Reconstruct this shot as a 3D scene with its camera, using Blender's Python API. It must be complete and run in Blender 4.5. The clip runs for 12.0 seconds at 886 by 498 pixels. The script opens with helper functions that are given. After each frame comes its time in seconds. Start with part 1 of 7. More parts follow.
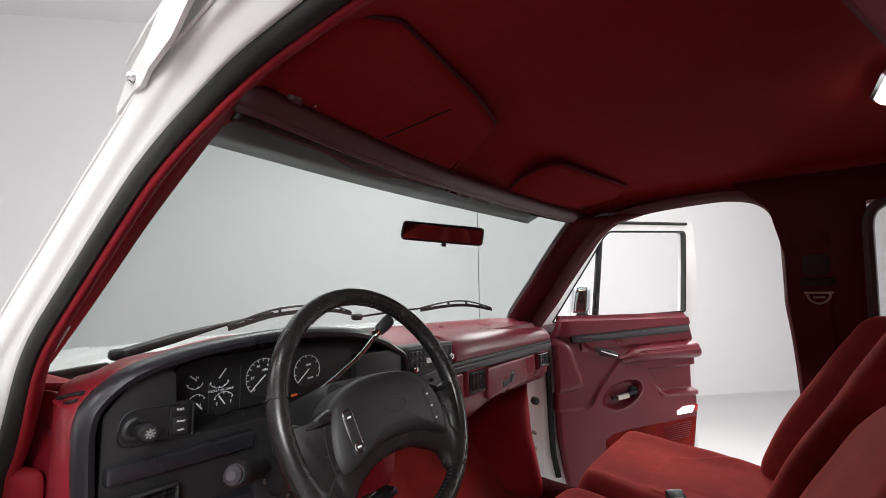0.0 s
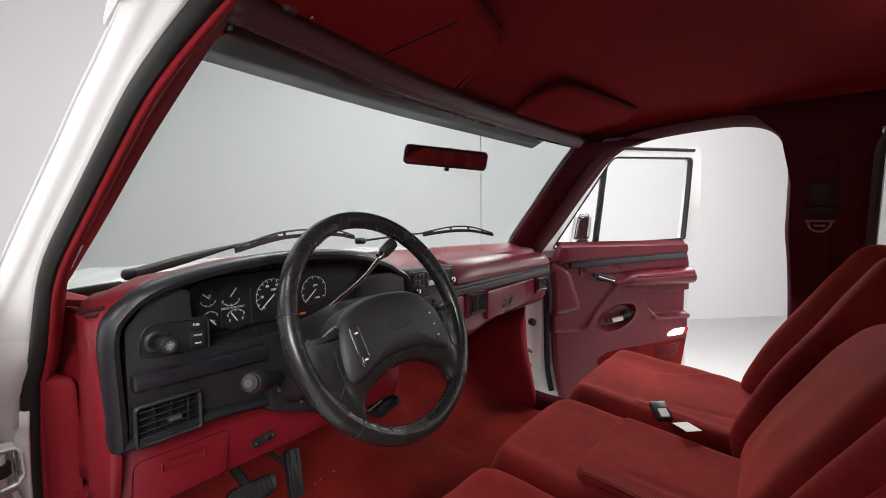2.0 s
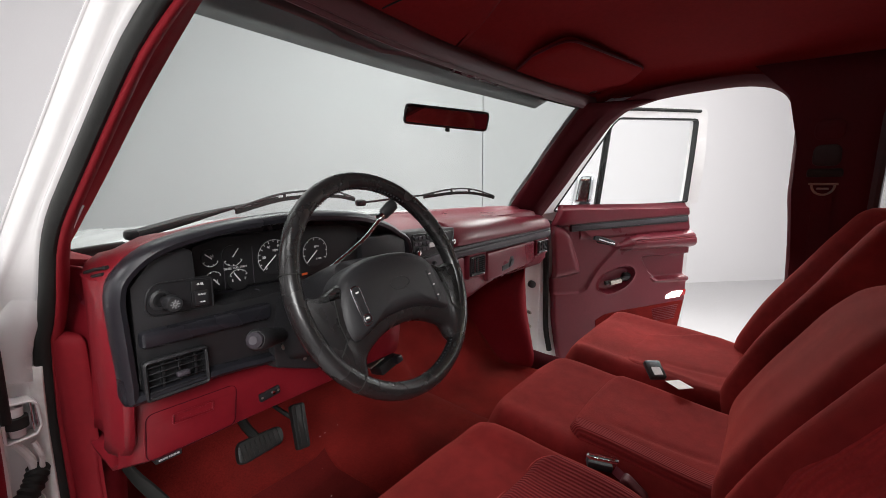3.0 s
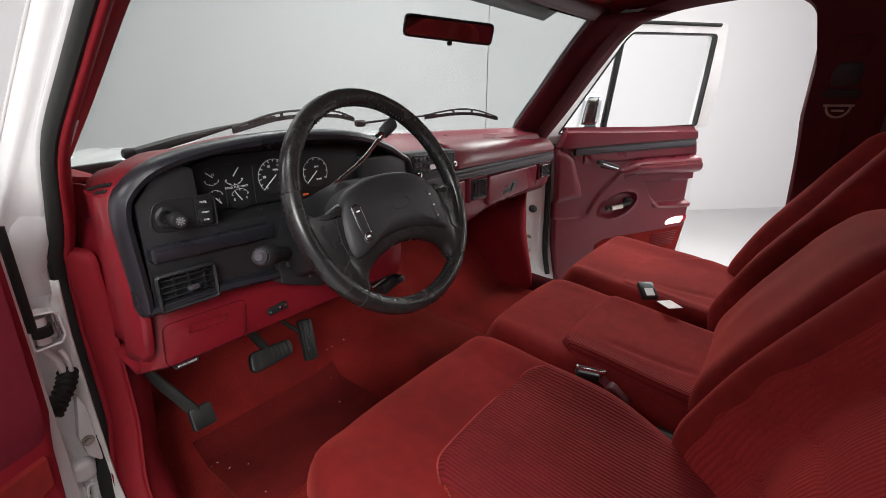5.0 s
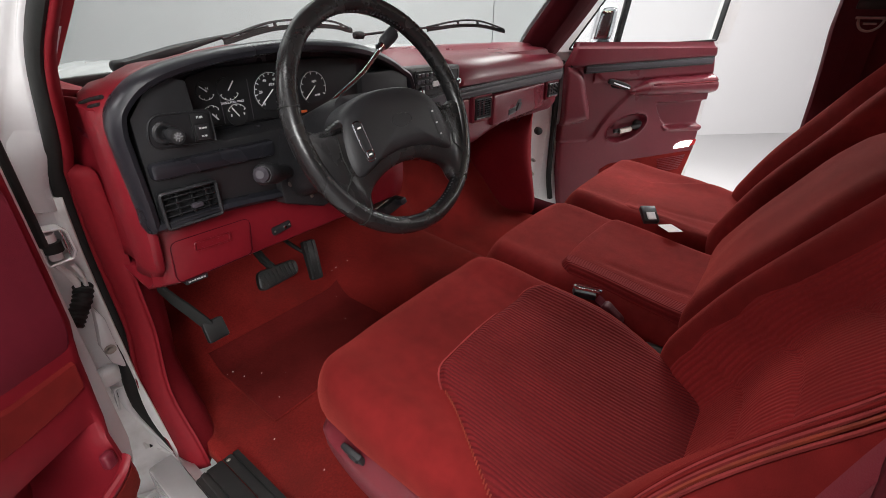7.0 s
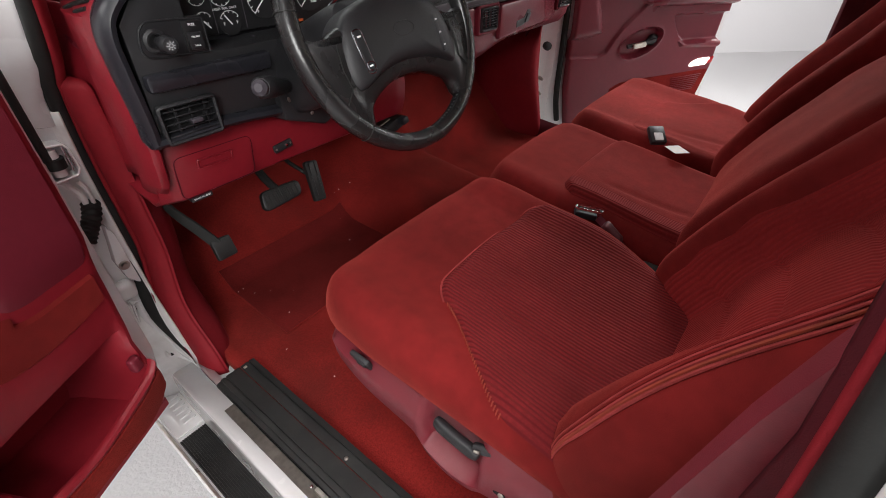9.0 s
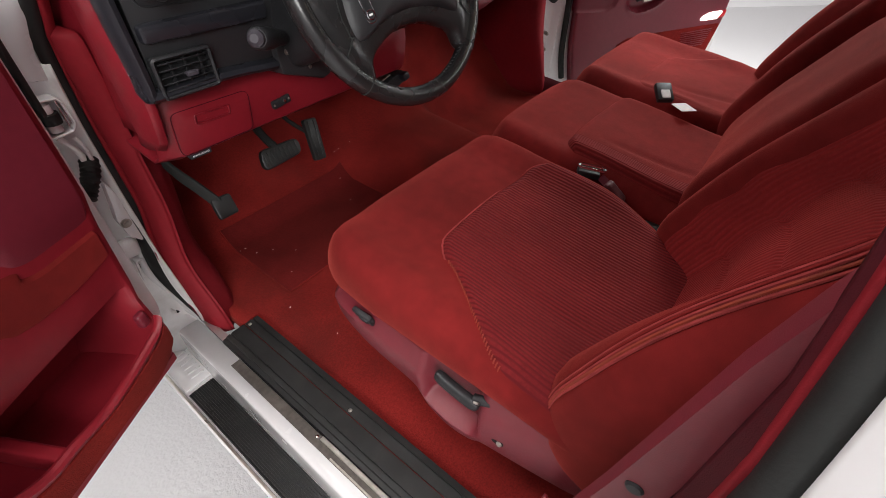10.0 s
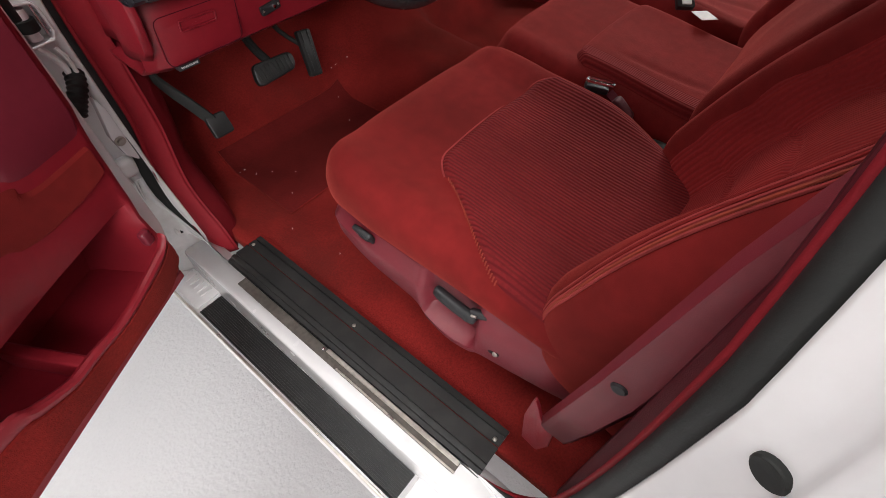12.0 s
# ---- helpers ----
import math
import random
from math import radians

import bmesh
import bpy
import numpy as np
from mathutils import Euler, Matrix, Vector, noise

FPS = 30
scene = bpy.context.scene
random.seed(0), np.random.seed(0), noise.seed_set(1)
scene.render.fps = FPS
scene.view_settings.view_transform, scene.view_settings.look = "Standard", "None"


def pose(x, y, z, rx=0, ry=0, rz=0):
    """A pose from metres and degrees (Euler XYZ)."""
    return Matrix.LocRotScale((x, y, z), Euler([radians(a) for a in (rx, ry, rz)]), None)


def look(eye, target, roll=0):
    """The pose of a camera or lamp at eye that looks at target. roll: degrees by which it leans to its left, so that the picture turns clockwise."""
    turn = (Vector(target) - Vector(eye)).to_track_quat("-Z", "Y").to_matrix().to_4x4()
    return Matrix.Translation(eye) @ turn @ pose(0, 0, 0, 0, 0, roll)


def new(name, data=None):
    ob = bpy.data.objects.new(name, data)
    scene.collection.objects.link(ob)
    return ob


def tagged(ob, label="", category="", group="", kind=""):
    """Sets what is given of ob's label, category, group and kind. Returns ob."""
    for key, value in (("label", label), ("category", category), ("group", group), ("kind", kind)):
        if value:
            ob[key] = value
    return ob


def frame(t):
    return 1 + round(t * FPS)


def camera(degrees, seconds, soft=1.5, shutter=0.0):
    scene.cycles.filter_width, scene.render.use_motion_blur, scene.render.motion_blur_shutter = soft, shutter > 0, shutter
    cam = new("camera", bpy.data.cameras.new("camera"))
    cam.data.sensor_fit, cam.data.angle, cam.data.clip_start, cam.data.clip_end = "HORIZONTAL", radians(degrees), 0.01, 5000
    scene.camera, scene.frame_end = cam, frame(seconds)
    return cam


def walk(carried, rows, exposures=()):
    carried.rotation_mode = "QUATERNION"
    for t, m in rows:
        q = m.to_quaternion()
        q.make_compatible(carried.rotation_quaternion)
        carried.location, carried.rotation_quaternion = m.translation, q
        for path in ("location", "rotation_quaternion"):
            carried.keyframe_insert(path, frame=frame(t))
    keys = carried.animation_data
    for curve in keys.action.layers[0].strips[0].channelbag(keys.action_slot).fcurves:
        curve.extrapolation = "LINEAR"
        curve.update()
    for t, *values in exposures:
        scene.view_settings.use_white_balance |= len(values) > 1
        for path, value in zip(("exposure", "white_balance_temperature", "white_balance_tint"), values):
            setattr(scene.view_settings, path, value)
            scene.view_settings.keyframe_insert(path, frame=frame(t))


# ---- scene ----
cam = camera(89.92, 12.0, soft=0.75)
PATH = [
    (0, (-0.9918, -0.5011, 1.4593), (0.6042, 0.6890, 1.6506), -1.00),
    (0.5, (-0.9929, -0.4995, 1.4581), (0.6064, 0.6966, 1.5652), -0.93),
    (1, (-0.9944, -0.5000, 1.4572), (0.6049, 0.7007, 1.4798), -0.76),
    (1.5, (-0.9961, -0.5024, 1.4565), (0.6006, 0.7004, 1.3951), -0.63),
    (2, (-0.9972, -0.5031, 1.4559), (0.5945, 0.6997, 1.3155), -0.49),
    (2.5, (-0.9984, -0.5044, 1.4547), (0.5851, 0.6965, 1.2305), -0.37),
    (3, (-0.9991, -0.5072, 1.4533), (0.5742, 0.6893, 1.1478), -0.31),
    (5, (-1.0055, -0.5163, 1.4456), (0.5002, 0.6404, 0.8172), 0.04),
    (5.5, (-1.0070, -0.5164, 1.4433), (0.4760, 0.6247, 0.7372), 0.14),
    (6, (-1.0073, -0.5167, 1.4410), (0.4498, 0.6067, 0.6571), 0.22),
    (6.5, (-1.0086, -0.5177, 1.4397), (0.4197, 0.5869, 0.5795), 0.31),
    (7, (-1.0106, -0.5195, 1.4380), (0.3870, 0.5631, 0.5028), 0.43),
    (9, (-1.0232, -0.5286, 1.4311), (0.2296, 0.4511, 0.2183), 0.60),
    (9.5, (-1.0263, -0.5305, 1.4280), (0.1854, 0.4189, 0.1511), 0.66),
    (10, (-1.0286, -0.5321, 1.4247), (0.1401, 0.3844, 0.0852), 0.73),
    (10.5, (-1.0305, -0.5356, 1.4210), (0.0939, 0.3484, 0.0230), 0.74),
    (11, (-1.0313, -0.5385, 1.4164), (0.0475, 0.3138, -0.0362), 0.70),
    (11.5, (-1.0311, -0.5419, 1.4129), (-0.0026, 0.2777, -0.0939), 0.58),
    (12, (-1.0313, -0.5448, 1.4110), (-0.0556, 0.2397, -0.1487), 0.43),
]
walk(cam, [(t, look(eye, target, roll)) for t, eye, target, roll in PATH])
scene.view_settings.exposure = 0.0

# ---- light: a white photo studio with broad soft lamps overhead ----
world = bpy.data.worlds.new("studio_air")
world.use_nodes = True
scene.world = world
world.node_tree.nodes["Background"].inputs[0].default_value = (0.9, 0.93, 1.0, 1)
world.node_tree.nodes["Background"].inputs[1].default_value = 0.02


def area_lamp(name, eye, target, sx, sy, watts, color=(1, 1, 1)):
    data = bpy.data.lights.new(name, "AREA")
    data.shape, data.size, data.size_y, data.energy, data.color = "RECTANGLE", sx, sy, watts, color
    ob = new(name, data)
    d = Vector(target) - Vector(eye)
    ob.matrix_world = Matrix.Translation(eye) @ d.to_track_quat("-Z", "Y").to_matrix().to_4x4()
    return ob


for lx, ly, watts in ((-1.9, 1.4, 62), (2.0, -0.4, 80), (-1.8, -0.9, 55)):
    area_lamp("softbox_lamp", (lx, ly, 4.6), (lx + 0.02, ly + 0.02, 0), 2.2, 0.9, watts, (1.0, 0.985, 0.97))
# six unseen fills added: three before the truck, one behind each side, one beside the passenger's door
area_lamp("unseen_fill_lamp", (1.6, 2.3, 4.2), (0.9, 1.3, 0.9), 2.2, 1.0, 80, (1.0, 0.985, 0.97))
area_lamp("unseen_fill_lamp", (-2.6, 1.8, 3.4), (-0.5, -0.4, 1.1), 1.8, 1.0, 26, (1.0, 0.985, 0.97))
area_lamp("unseen_fill_lamp", (-0.6, 3.0, 3.7), (-0.6, 2.0, 1.3), 2.0, 0.8, 25, (1.0, 0.985, 0.97))
area_lamp("unseen_fill_lamp", (-3.4, -2.9, 3.3), (-0.6, 0.2, 1.0), 2.0, 1.2, 150, (1.0, 0.985, 0.97))
area_lamp("unseen_fill_lamp", (3.6, -3.0, 2.7), (0.2, 1.4, 1.2), 2.0, 1.0, 80, (1.0, 0.985, 0.97))
area_lamp("unseen_fill_lamp", (3.7, 0.3, 3.3), (0.0, -0.3, 2.1), 2.0, 1.0, 160, (1.0, 0.985, 0.97))

# ---- helpers ----
BASES = {}


def thing(name, base, label, category, group="", kind=""):
    ob = new(name)
    ob.empty_display_size = 0.05
    ob.location = base
    BASES[ob] = Matrix.Translation(base)
    return tagged(ob, label, category, group, kind)


def mesh_of(name, bm, material, angle=38, calc=True):
    if calc:
        bmesh.ops.recalc_face_normals(bm, faces=bm.faces)
    me = bpy.data.meshes.new(name)
    bm.to_mesh(me)
    bm.free()
    me.materials.append(material)
    me.polygons.foreach_set("use_smooth", [True] * len(me.polygons))
    me.set_sharp_from_angle(angle=radians(angle))
    return me


def part(name, bm, material, parent=None, label="", angle=38, calc=True):
    """Links a bmesh, given in world coordinates, as one mesh under a thing or a part."""
    ob = new(name, mesh_of(name, bm, material, angle, calc))
    if parent is not None:
        ob.parent = parent
        if parent in BASES:
            ob.matrix_parent_inverse = BASES[parent].inverted()
    return tagged(ob, label)


def structure(name, bm, material, label, category, angle=38):
    return tagged(part(name, bm, material, None, "", angle), label, category, "", "structure")


def solid(ob, thickness, offset=0.0):
    m = ob.modifiers.new("thickness", "SOLIDIFY")
    m.thickness, m.offset = thickness, offset
    return ob


def flat_shaded(ob):
    ob.data.polygons.foreach_set("use_smooth", [False] * len(ob.data.polygons))
    return ob


def axes_at(origin, right, up):
    """A frame with x along right, y along up and z towards the viewer of that plane."""
    r = Vector(right).normalized()
    u = Vector(up)
    u = (u - r * u.dot(r)).normalized()
    n = r.cross(u)
    m = Matrix((r, u, n)).transposed().to_4x4()
    m.translation = Vector(origin)
    return m


def moved(bm, m):
    bmesh.ops.transform(bm, matrix=m, verts=bm.verts)
    return bm


def joined(*bms):
    out = bmesh.new()
    for b in bms:
        me = bpy.data.meshes.new("tmp")
        b.to_mesh(me)
        b.free()
        out.from_mesh(me)
        bpy.data.meshes.remove(me)
    return out


def box(c, s, bevel=0.0, segs=2, m=None):
    bm = bmesh.new()
    bmesh.ops.create_cube(bm, size=1.0)
    bmesh.ops.scale(bm, vec=s, verts=bm.verts)
    if bevel > 0:
        bmesh.ops.bevel(bm, geom=bm.edges[:], offset=bevel, segments=segs, profile=0.5, affect="EDGES")
    bmesh.ops.translate(bm, vec=c, verts=bm.verts)
    return moved(bm, m) if m is not None else bm


def rounded(pts, r, segs=5):
    """A closed 2D outline with its corners rounded; r is one radius or one for each corner."""
    out = []
    n = len(pts)
    for i in range(n):
        p, a, b = Vector(pts[i]), Vector(pts[i - 1]), Vector(pts[(i + 1) % n])
        rad = r[i] if isinstance(r, (list, tuple)) else r
        u, v = (a - p), (b - p)
        lim = 0.48 * min(u.length, v.length)
        u.normalize(), v.normalize()
        ang = u.angle(v)
        if rad <= 0:
            out.append(tuple(p))
            continue
        d = max(0.0008, min(rad / math.tan(ang / 2), lim))
        s, e = p + u * d, p + v * d
        for k in range(segs + 1):
            t = k / segs
            q = s * (1 - t) ** 2 + p * 2 * t * (1 - t) + e * t ** 2
            out.append((q.x, q.y))
    return out


def inset(pts, d):
    """Moves a closed anticlockwise outline inwards by d."""
    n = len(pts)
    out = []
    for i in range(n):
        p, a, b = Vector(pts[i]), Vector(pts[i - 1]), Vector(pts[(i + 1) % n])
        t = (b - a)
        if t.length < 1e-9:
            out.append(tuple(p))
            continue
        t.normalize()
        out.append((p.x - t.y * d, p.y + t.x * d))
    return out


def area2(pts):
    return sum(pts[i - 1][0] * pts[i][1] - pts[i][0] * pts[i - 1][1] for i in range(len(pts))) / 2


def ccw(pts):
    return pts if area2(pts) > 0 else pts[::-1]


def loft(rings, close_ring=True, cap0=True, cap1=True, close_path=False):
    bm = bmesh.new()
    vs = [[bm.verts.new(p) for p in ring] for ring in rings]
    n = len(rings[0])
    pairs = list(zip(vs, vs[1:]))
    if close_path:
        pairs.append((vs[-1], vs[0]))
    for a, b in pairs:
        for i in range(n if close_ring else n - 1):
            j = (i + 1) % n
            bm.faces.new((a[i], a[j], b[j], b[i]))
    if close_ring and not close_path:
        if cap0:
            bm.faces.new(vs[0][::-1])
        if cap1:
            bm.faces.new(vs[-1])
    return bm


def plate(pts, depth, m, bevel=0.003, crown=0.0):
    """A raised plate: an outline in the plane of m, its face at z = 0 and its back at z = -depth, with a rounded rim."""
    pts = ccw(pts)
    rings = [(pts, -depth), (pts, -bevel), (inset(pts, bevel * 0.3), -bevel * 0.3), (inset(pts, bevel), 0.0)]
    bm = loft([[(x, y, z) for x, y in ring] for ring, z in rings])
    return moved(bm, m)


def ringplate(pts, width, depth, m, bevel=0.003, floor=None):
    """A raised rim: outer outline, a flat band of that width and, inside it, a recess down to floor."""
    pts = ccw(pts)
    inner = inset(pts, width)
    rings = [(pts, -depth), (pts, -bevel), (inset(pts, bevel), 0.0), (inset(pts, width - bevel), 0.0), (inner, -bevel), (inner, -depth if floor is None else floor)]
    bm = loft([[(x, y, z) for x, y in ring] for ring, z in rings], cap0=floor is None and False, cap1=floor is not None)
    return moved(bm, m)


def frames_along(pts, closed=False, up=(0, 0, 1)):
    pts = [Vector(p) for p in pts]
    n = len(pts)
    out = []
    for i in range(n):
        a = pts[i - 1] if (i > 0 or closed) else pts[i]
        b = pts[(i + 1) % n] if (i < n - 1 or closed) else pts[i]
        t = (b - a).normalized()
        u = Vector(up)
        s = t.cross(u)
        if s.length < 1e-4:
            s = t.cross(Vector((0, 1, 0.1)))
        s.normalize()
        out.append((pts[i], s, s.cross(t).normalized(), t))
    return out


def sweep(pts, profile, closed=False, up=(0, 0, 1), scale=None):
    rings = []
    for i, (p, s, u, t) in enumerate(frames_along(pts, closed, up)):
        k = 1.0 if scale is None else scale[i]
        rings.append([p + s * (x * k) + u * (y * k) for x, y in profile])
    return loft(rings, True, not closed, not closed, closed)


def circle(r, n=10, ry=None):
    return [(r * math.cos(2 * math.pi * k / n), (ry or r) * math.sin(2 * math.pi * k / n)) for k in range(n)]


def tube(pts, r, n=10, closed=False, up=(0, 0, 1), scale=None, ry=None):
    return sweep(pts, circle(r, n, ry), closed, up, scale)


def smooth_line(pts, per=6, closed=False):
    """A Catmull-Rom line through the points."""
    P = [Vector(p) for p in pts]
    n = len(P)
    out = []
    for i in range(n if closed else n - 1):
        p0 = P[i - 1] if (i > 0 or closed) else P[i] * 2 - P[i + 1]
        p1, p2 = P[i], P[(i + 1) % n]
        p3 = P[(i + 2) % n] if (i + 2 < n or closed) else p2 * 2 - p1
        for k in range(per):
            t = k / per
            out.append(0.5 * (2 * p1 + (p2 - p0) * t + (2 * p0 - 5 * p1 + 4 * p2 - p3) * t * t + (3 * p1 - p0 - 3 * p2 + p3) * t ** 3))
    if not closed:
        out.append(P[-1])
    return out


def lathe(profile, m, n=24):
    """A turned shape: profile of (radius, height) round the z axis of m."""
    rings = [[(r * math.cos(2 * math.pi * k / n), r * math.sin(2 * math.pi * k / n), z) for k in range(n)] for r, z in profile]
    return moved(loft(rings), m)


def softbox_shape(c, h, r, n=14, fn=None, m=None):
    """A padded block: half sizes h, edge radius r, and fn to mould each point given in local metres."""
    bm = bmesh.new()
    bmesh.ops.create_cube(bm, size=2.0)
    bmesh.ops.subdivide_edges(bm, edges=bm.edges[:], cuts=n, use_grid_fill=True)
    hx, hy, hz = h
    for v in bm.verts:
        p = Vector((v.co.x * hx, v.co.y * hy, v.co.z * hz))
        q = Vector((max(-hx + r, min(hx - r, p.x)), max(-hy + r, min(hy - r, p.y)), max(-hz + r, min(hz - r, p.z))))
        d = p - q
        if d.length > 1e-9:
            # spread the corner points evenly round the rounding
            k = max(abs(d.x), abs(d.y), abs(d.z)) / r
            p = q + d.normalized() * r * min(1.0, k if k < 1 else 1.0)
        if fn:
            p = Vector(fn(p))
        v.co = p + Vector(c)
    return moved(bm, m) if m is not None else bm


def sheet(fn, nu, nv):
    bm = bmesh.new()
    vs = [[bm.verts.new(fn(i / nu, j / nv)) for j in range(nv + 1)] for i in range(nu + 1)]
    for i in range(nu):
        for j in range(nv):
            bm.faces.new((vs[i][j], vs[i + 1][j], vs[i + 1][j + 1], vs[i][j + 1]))
    return bm


def smooth01(t):
    t = max(0.0, min(1.0, t))
    return t * t * (3 - 2 * t)


def lerp(a, b, t):
    return a + (b - a) * t


def interp(x, xs, ys):
    return float(np.interp(x, xs, ys))


def words(text, size, m, depth=0.0004):
    """Flat lettering in the built-in font as a bmesh."""
    cu = bpy.data.curves.new("words", "FONT")
    cu.body, cu.size, cu.extrude, cu.align_x, cu.align_y = text, size, depth, "CENTER", "CENTER"
    cu.resolution_u = 2
    ob = bpy.data.objects.new("words", cu)
    me = ob.to_mesh()
    bm = bmesh.new()
    bm.from_mesh(me)
    ob.to_mesh_clear()
    bpy.data.objects.remove(ob)
    bpy.data.curves.remove(cu)
    return moved(bm, m)


# ---- materials ----
def material(name, color, rough=0.5, metal=0.0, grain=0.0, grain_scale=400.0, var=0.12, var_scale=6.0, fine=0.06, fine_scale=90.0,
             spec=0.5, sheen=0.0, coat=0.0, sheen_tint=None, rough_var=0.08, grain_depth=0.0015, dirt=None, dirt_amount=0.0, dirt_scale=3.0):
    mt = bpy.data.materials.new(name)
    mt.use_nodes = True
    nt = mt.node_tree
    N, L = nt.nodes, nt.links
    b = N["Principled BSDF"]
    b.inputs["Roughness"].default_value, b.inputs["Metallic"].default_value = rough, metal
    b.inputs["Specular IOR Level"].default_value = spec
    b.inputs["Sheen Weight"].default_value, b.inputs["Coat Weight"].default_value = sheen, coat
    b.inputs["Coat Roughness"].default_value = 0.08
    b.inputs["Sheen Roughness"].default_value = 0.45
    if sheen_tint:
        b.inputs["Sheen Tint"].default_value = (*sheen_tint, 1)
    co = N.new("ShaderNodeTexCoord")

    def noise_at(scale, detail=4):
        n = N.new("ShaderNodeTexNoise")
        n.inputs["Scale"].default_value, n.inputs["Detail"].default_value = scale, detail
        L.new(co.outputs["Object"], n.inputs["Vector"])
        return n

    big, small = noise_at(var_scale), noise_at(fine_scale, 3)
    m1 = N.new("ShaderNodeMapRange")
    m1.inputs["From Min"].default_value, m1.inputs["From Max"].default_value = 0.3, 0.7
    m1.inputs["To Min"].default_value, m1.inputs["To Max"].default_value = 1 - var, 1 + var
    L.new(big.outputs["Fac"], m1.inputs["Value"])
    m2 = N.new("ShaderNodeMapRange")
    m2.inputs["From Min"].default_value, m2.inputs["From Max"].default_value = 0.3, 0.7
    m2.inputs["To Min"].default_value, m2.inputs["To Max"].default_value = 1 - fine, 1 + fine
    L.new(small.outputs["Fac"], m2.inputs["Value"])
    mul = N.new("ShaderNodeMath")
    mul.operation = "MULTIPLY"
    L.new(m1.outputs[0], mul.inputs[0]), L.new(m2.outputs[0], mul.inputs[1])
    vm = N.new("ShaderNodeVectorMath")
    vm.operation = "SCALE"
    vm.inputs[0].default_value = color
    L.new(mul.outputs[0], vm.inputs["Scale"])
    out = vm.outputs[0]
    if dirt:
        dn = noise_at(dirt_scale, 6)
        ramp = N.new("ShaderNodeMapRange")
        ramp.inputs["From Min"].default_value, ramp.inputs["From Max"].default_value = 0.5, 0.75
        ramp.inputs["To Max"].default_value = dirt_amount
        L.new(dn.outputs["Fac"], ramp.inputs["Value"])
        mx = N.new("ShaderNodeMix")
        mx.data_type = "RGBA"
        L.new(ramp.outputs[0], mx.inputs["Factor"]), L.new(out, mx.inputs[6])
        mx.inputs[7].default_value = (*dirt, 1)
        out = mx.outputs[2]
    L.new(out, b.inputs["Base Color"])
    if rough_var:
        m3 = N.new("ShaderNodeMapRange")
        m3.inputs["From Min"].default_value, m3.inputs["From Max"].default_value = 0.3, 0.7
        m3.inputs["To Min"].default_value, m3.inputs["To Max"].default_value = max(0.02, rough - rough_var), min(1, rough + rough_var)
        L.new(big.outputs["Fac"], m3.inputs["Value"]), L.new(m3.outputs[0], b.inputs["Roughness"])
    if grain:
        g = noise_at(grain_scale, 3)
        bp = N.new("ShaderNodeBump")
        bp.inputs["Strength"].default_value, bp.inputs["Distance"].default_value = grain, grain_depth
        L.new(g.outputs["Fac"], bp.inputs["Height"]), L.new(bp.outputs[0], b.inputs["Normal"])
    return mt


def ribbed_cloth(name, color, axis, period, dark, thread):
    """Velour with fine woven ribs along the seat and a few bright threads."""
    mt = material(name, color, 0.85, sheen=0.12, sheen_tint=(1.0, 0.2, 0.18), var=0.2, var_scale=9, fine=0.12, fine_scale=240, rough_var=0, spec=0.10)
    nt = mt.node_tree
    N, L = nt.nodes, nt.links
    b = N["Principled BSDF"]
    co = next(n for n in N if n.bl_idname == "ShaderNodeTexCoord")
    sep = N.new("ShaderNodeSeparateXYZ")
    L.new(co.outputs["Object"], sep.inputs[0])
    sc = N.new("ShaderNodeMath")
    sc.operation = "MULTIPLY"
    sc.inputs[1].default_value = 2 * math.pi / period
    L.new(sep.outputs[axis], sc.inputs[0])
    sn = N.new("ShaderNodeMath")
    sn.operation = "SINE"
    L.new(sc.outputs[0], sn.inputs[0])
    mr = N.new("ShaderNodeMapRange")
    mr.inputs["From Min"].default_value, mr.inputs["From Max"].default_value = -0.2, 0.9
    L.new(sn.outputs[0], mr.inputs["Value"])
    old = b.inputs["Base Color"].links[0].from_socket
    # threads: noise stretched along the rib
    mp = N.new("ShaderNodeMapping")
    mp.inputs["Scale"].default_value = (150, 30, 30) if axis == 0 else (30, 150, 30)
    L.new(co.outputs["Object"], mp.inputs["Vector"])
    tn = N.new("ShaderNodeTexNoise")
    tn.inputs["Scale"].default_value, tn.inputs["Detail"].default_value = 1.0, 2
    L.new(mp.outputs[0], tn.inputs["Vector"])
    tr = N.new("ShaderNodeMapRange")
    tr.inputs["From Min"].default_value, tr.inputs["From Max"].default_value = 0.52, 0.72
    L.new(tn.outputs["Fac"], tr.inputs["Value"])
    mt2 = N.new("ShaderNodeMix")
    mt2.data_type = "RGBA"
    mt2.inputs[6].default_value, mt2.inputs[7].default_value = (*dark, 1), (*thread, 1)
    L.new(tr.outputs[0], mt2.inputs["Factor"])
    mx = N.new("ShaderNodeMix")
    mx.data_type = "RGBA"
    L.new(mr.outputs[0], mx.inputs["Factor"]), L.new(old, mx.inputs[6]), L.new(mt2.outputs[2], mx.inputs[7])
    L.new(mx.outputs[2], b.inputs["Base Color"])
    bp = N.new("ShaderNodeBump")
    bp.inputs["Strength"].default_value, bp.inputs["Distance"].default_value = 0.5, 0.0012
    bp.invert = True
    L.new(sn.outputs[0], bp.inputs["Height"]), L.new(bp.outputs[0], b.inputs["Normal"])
    return mt


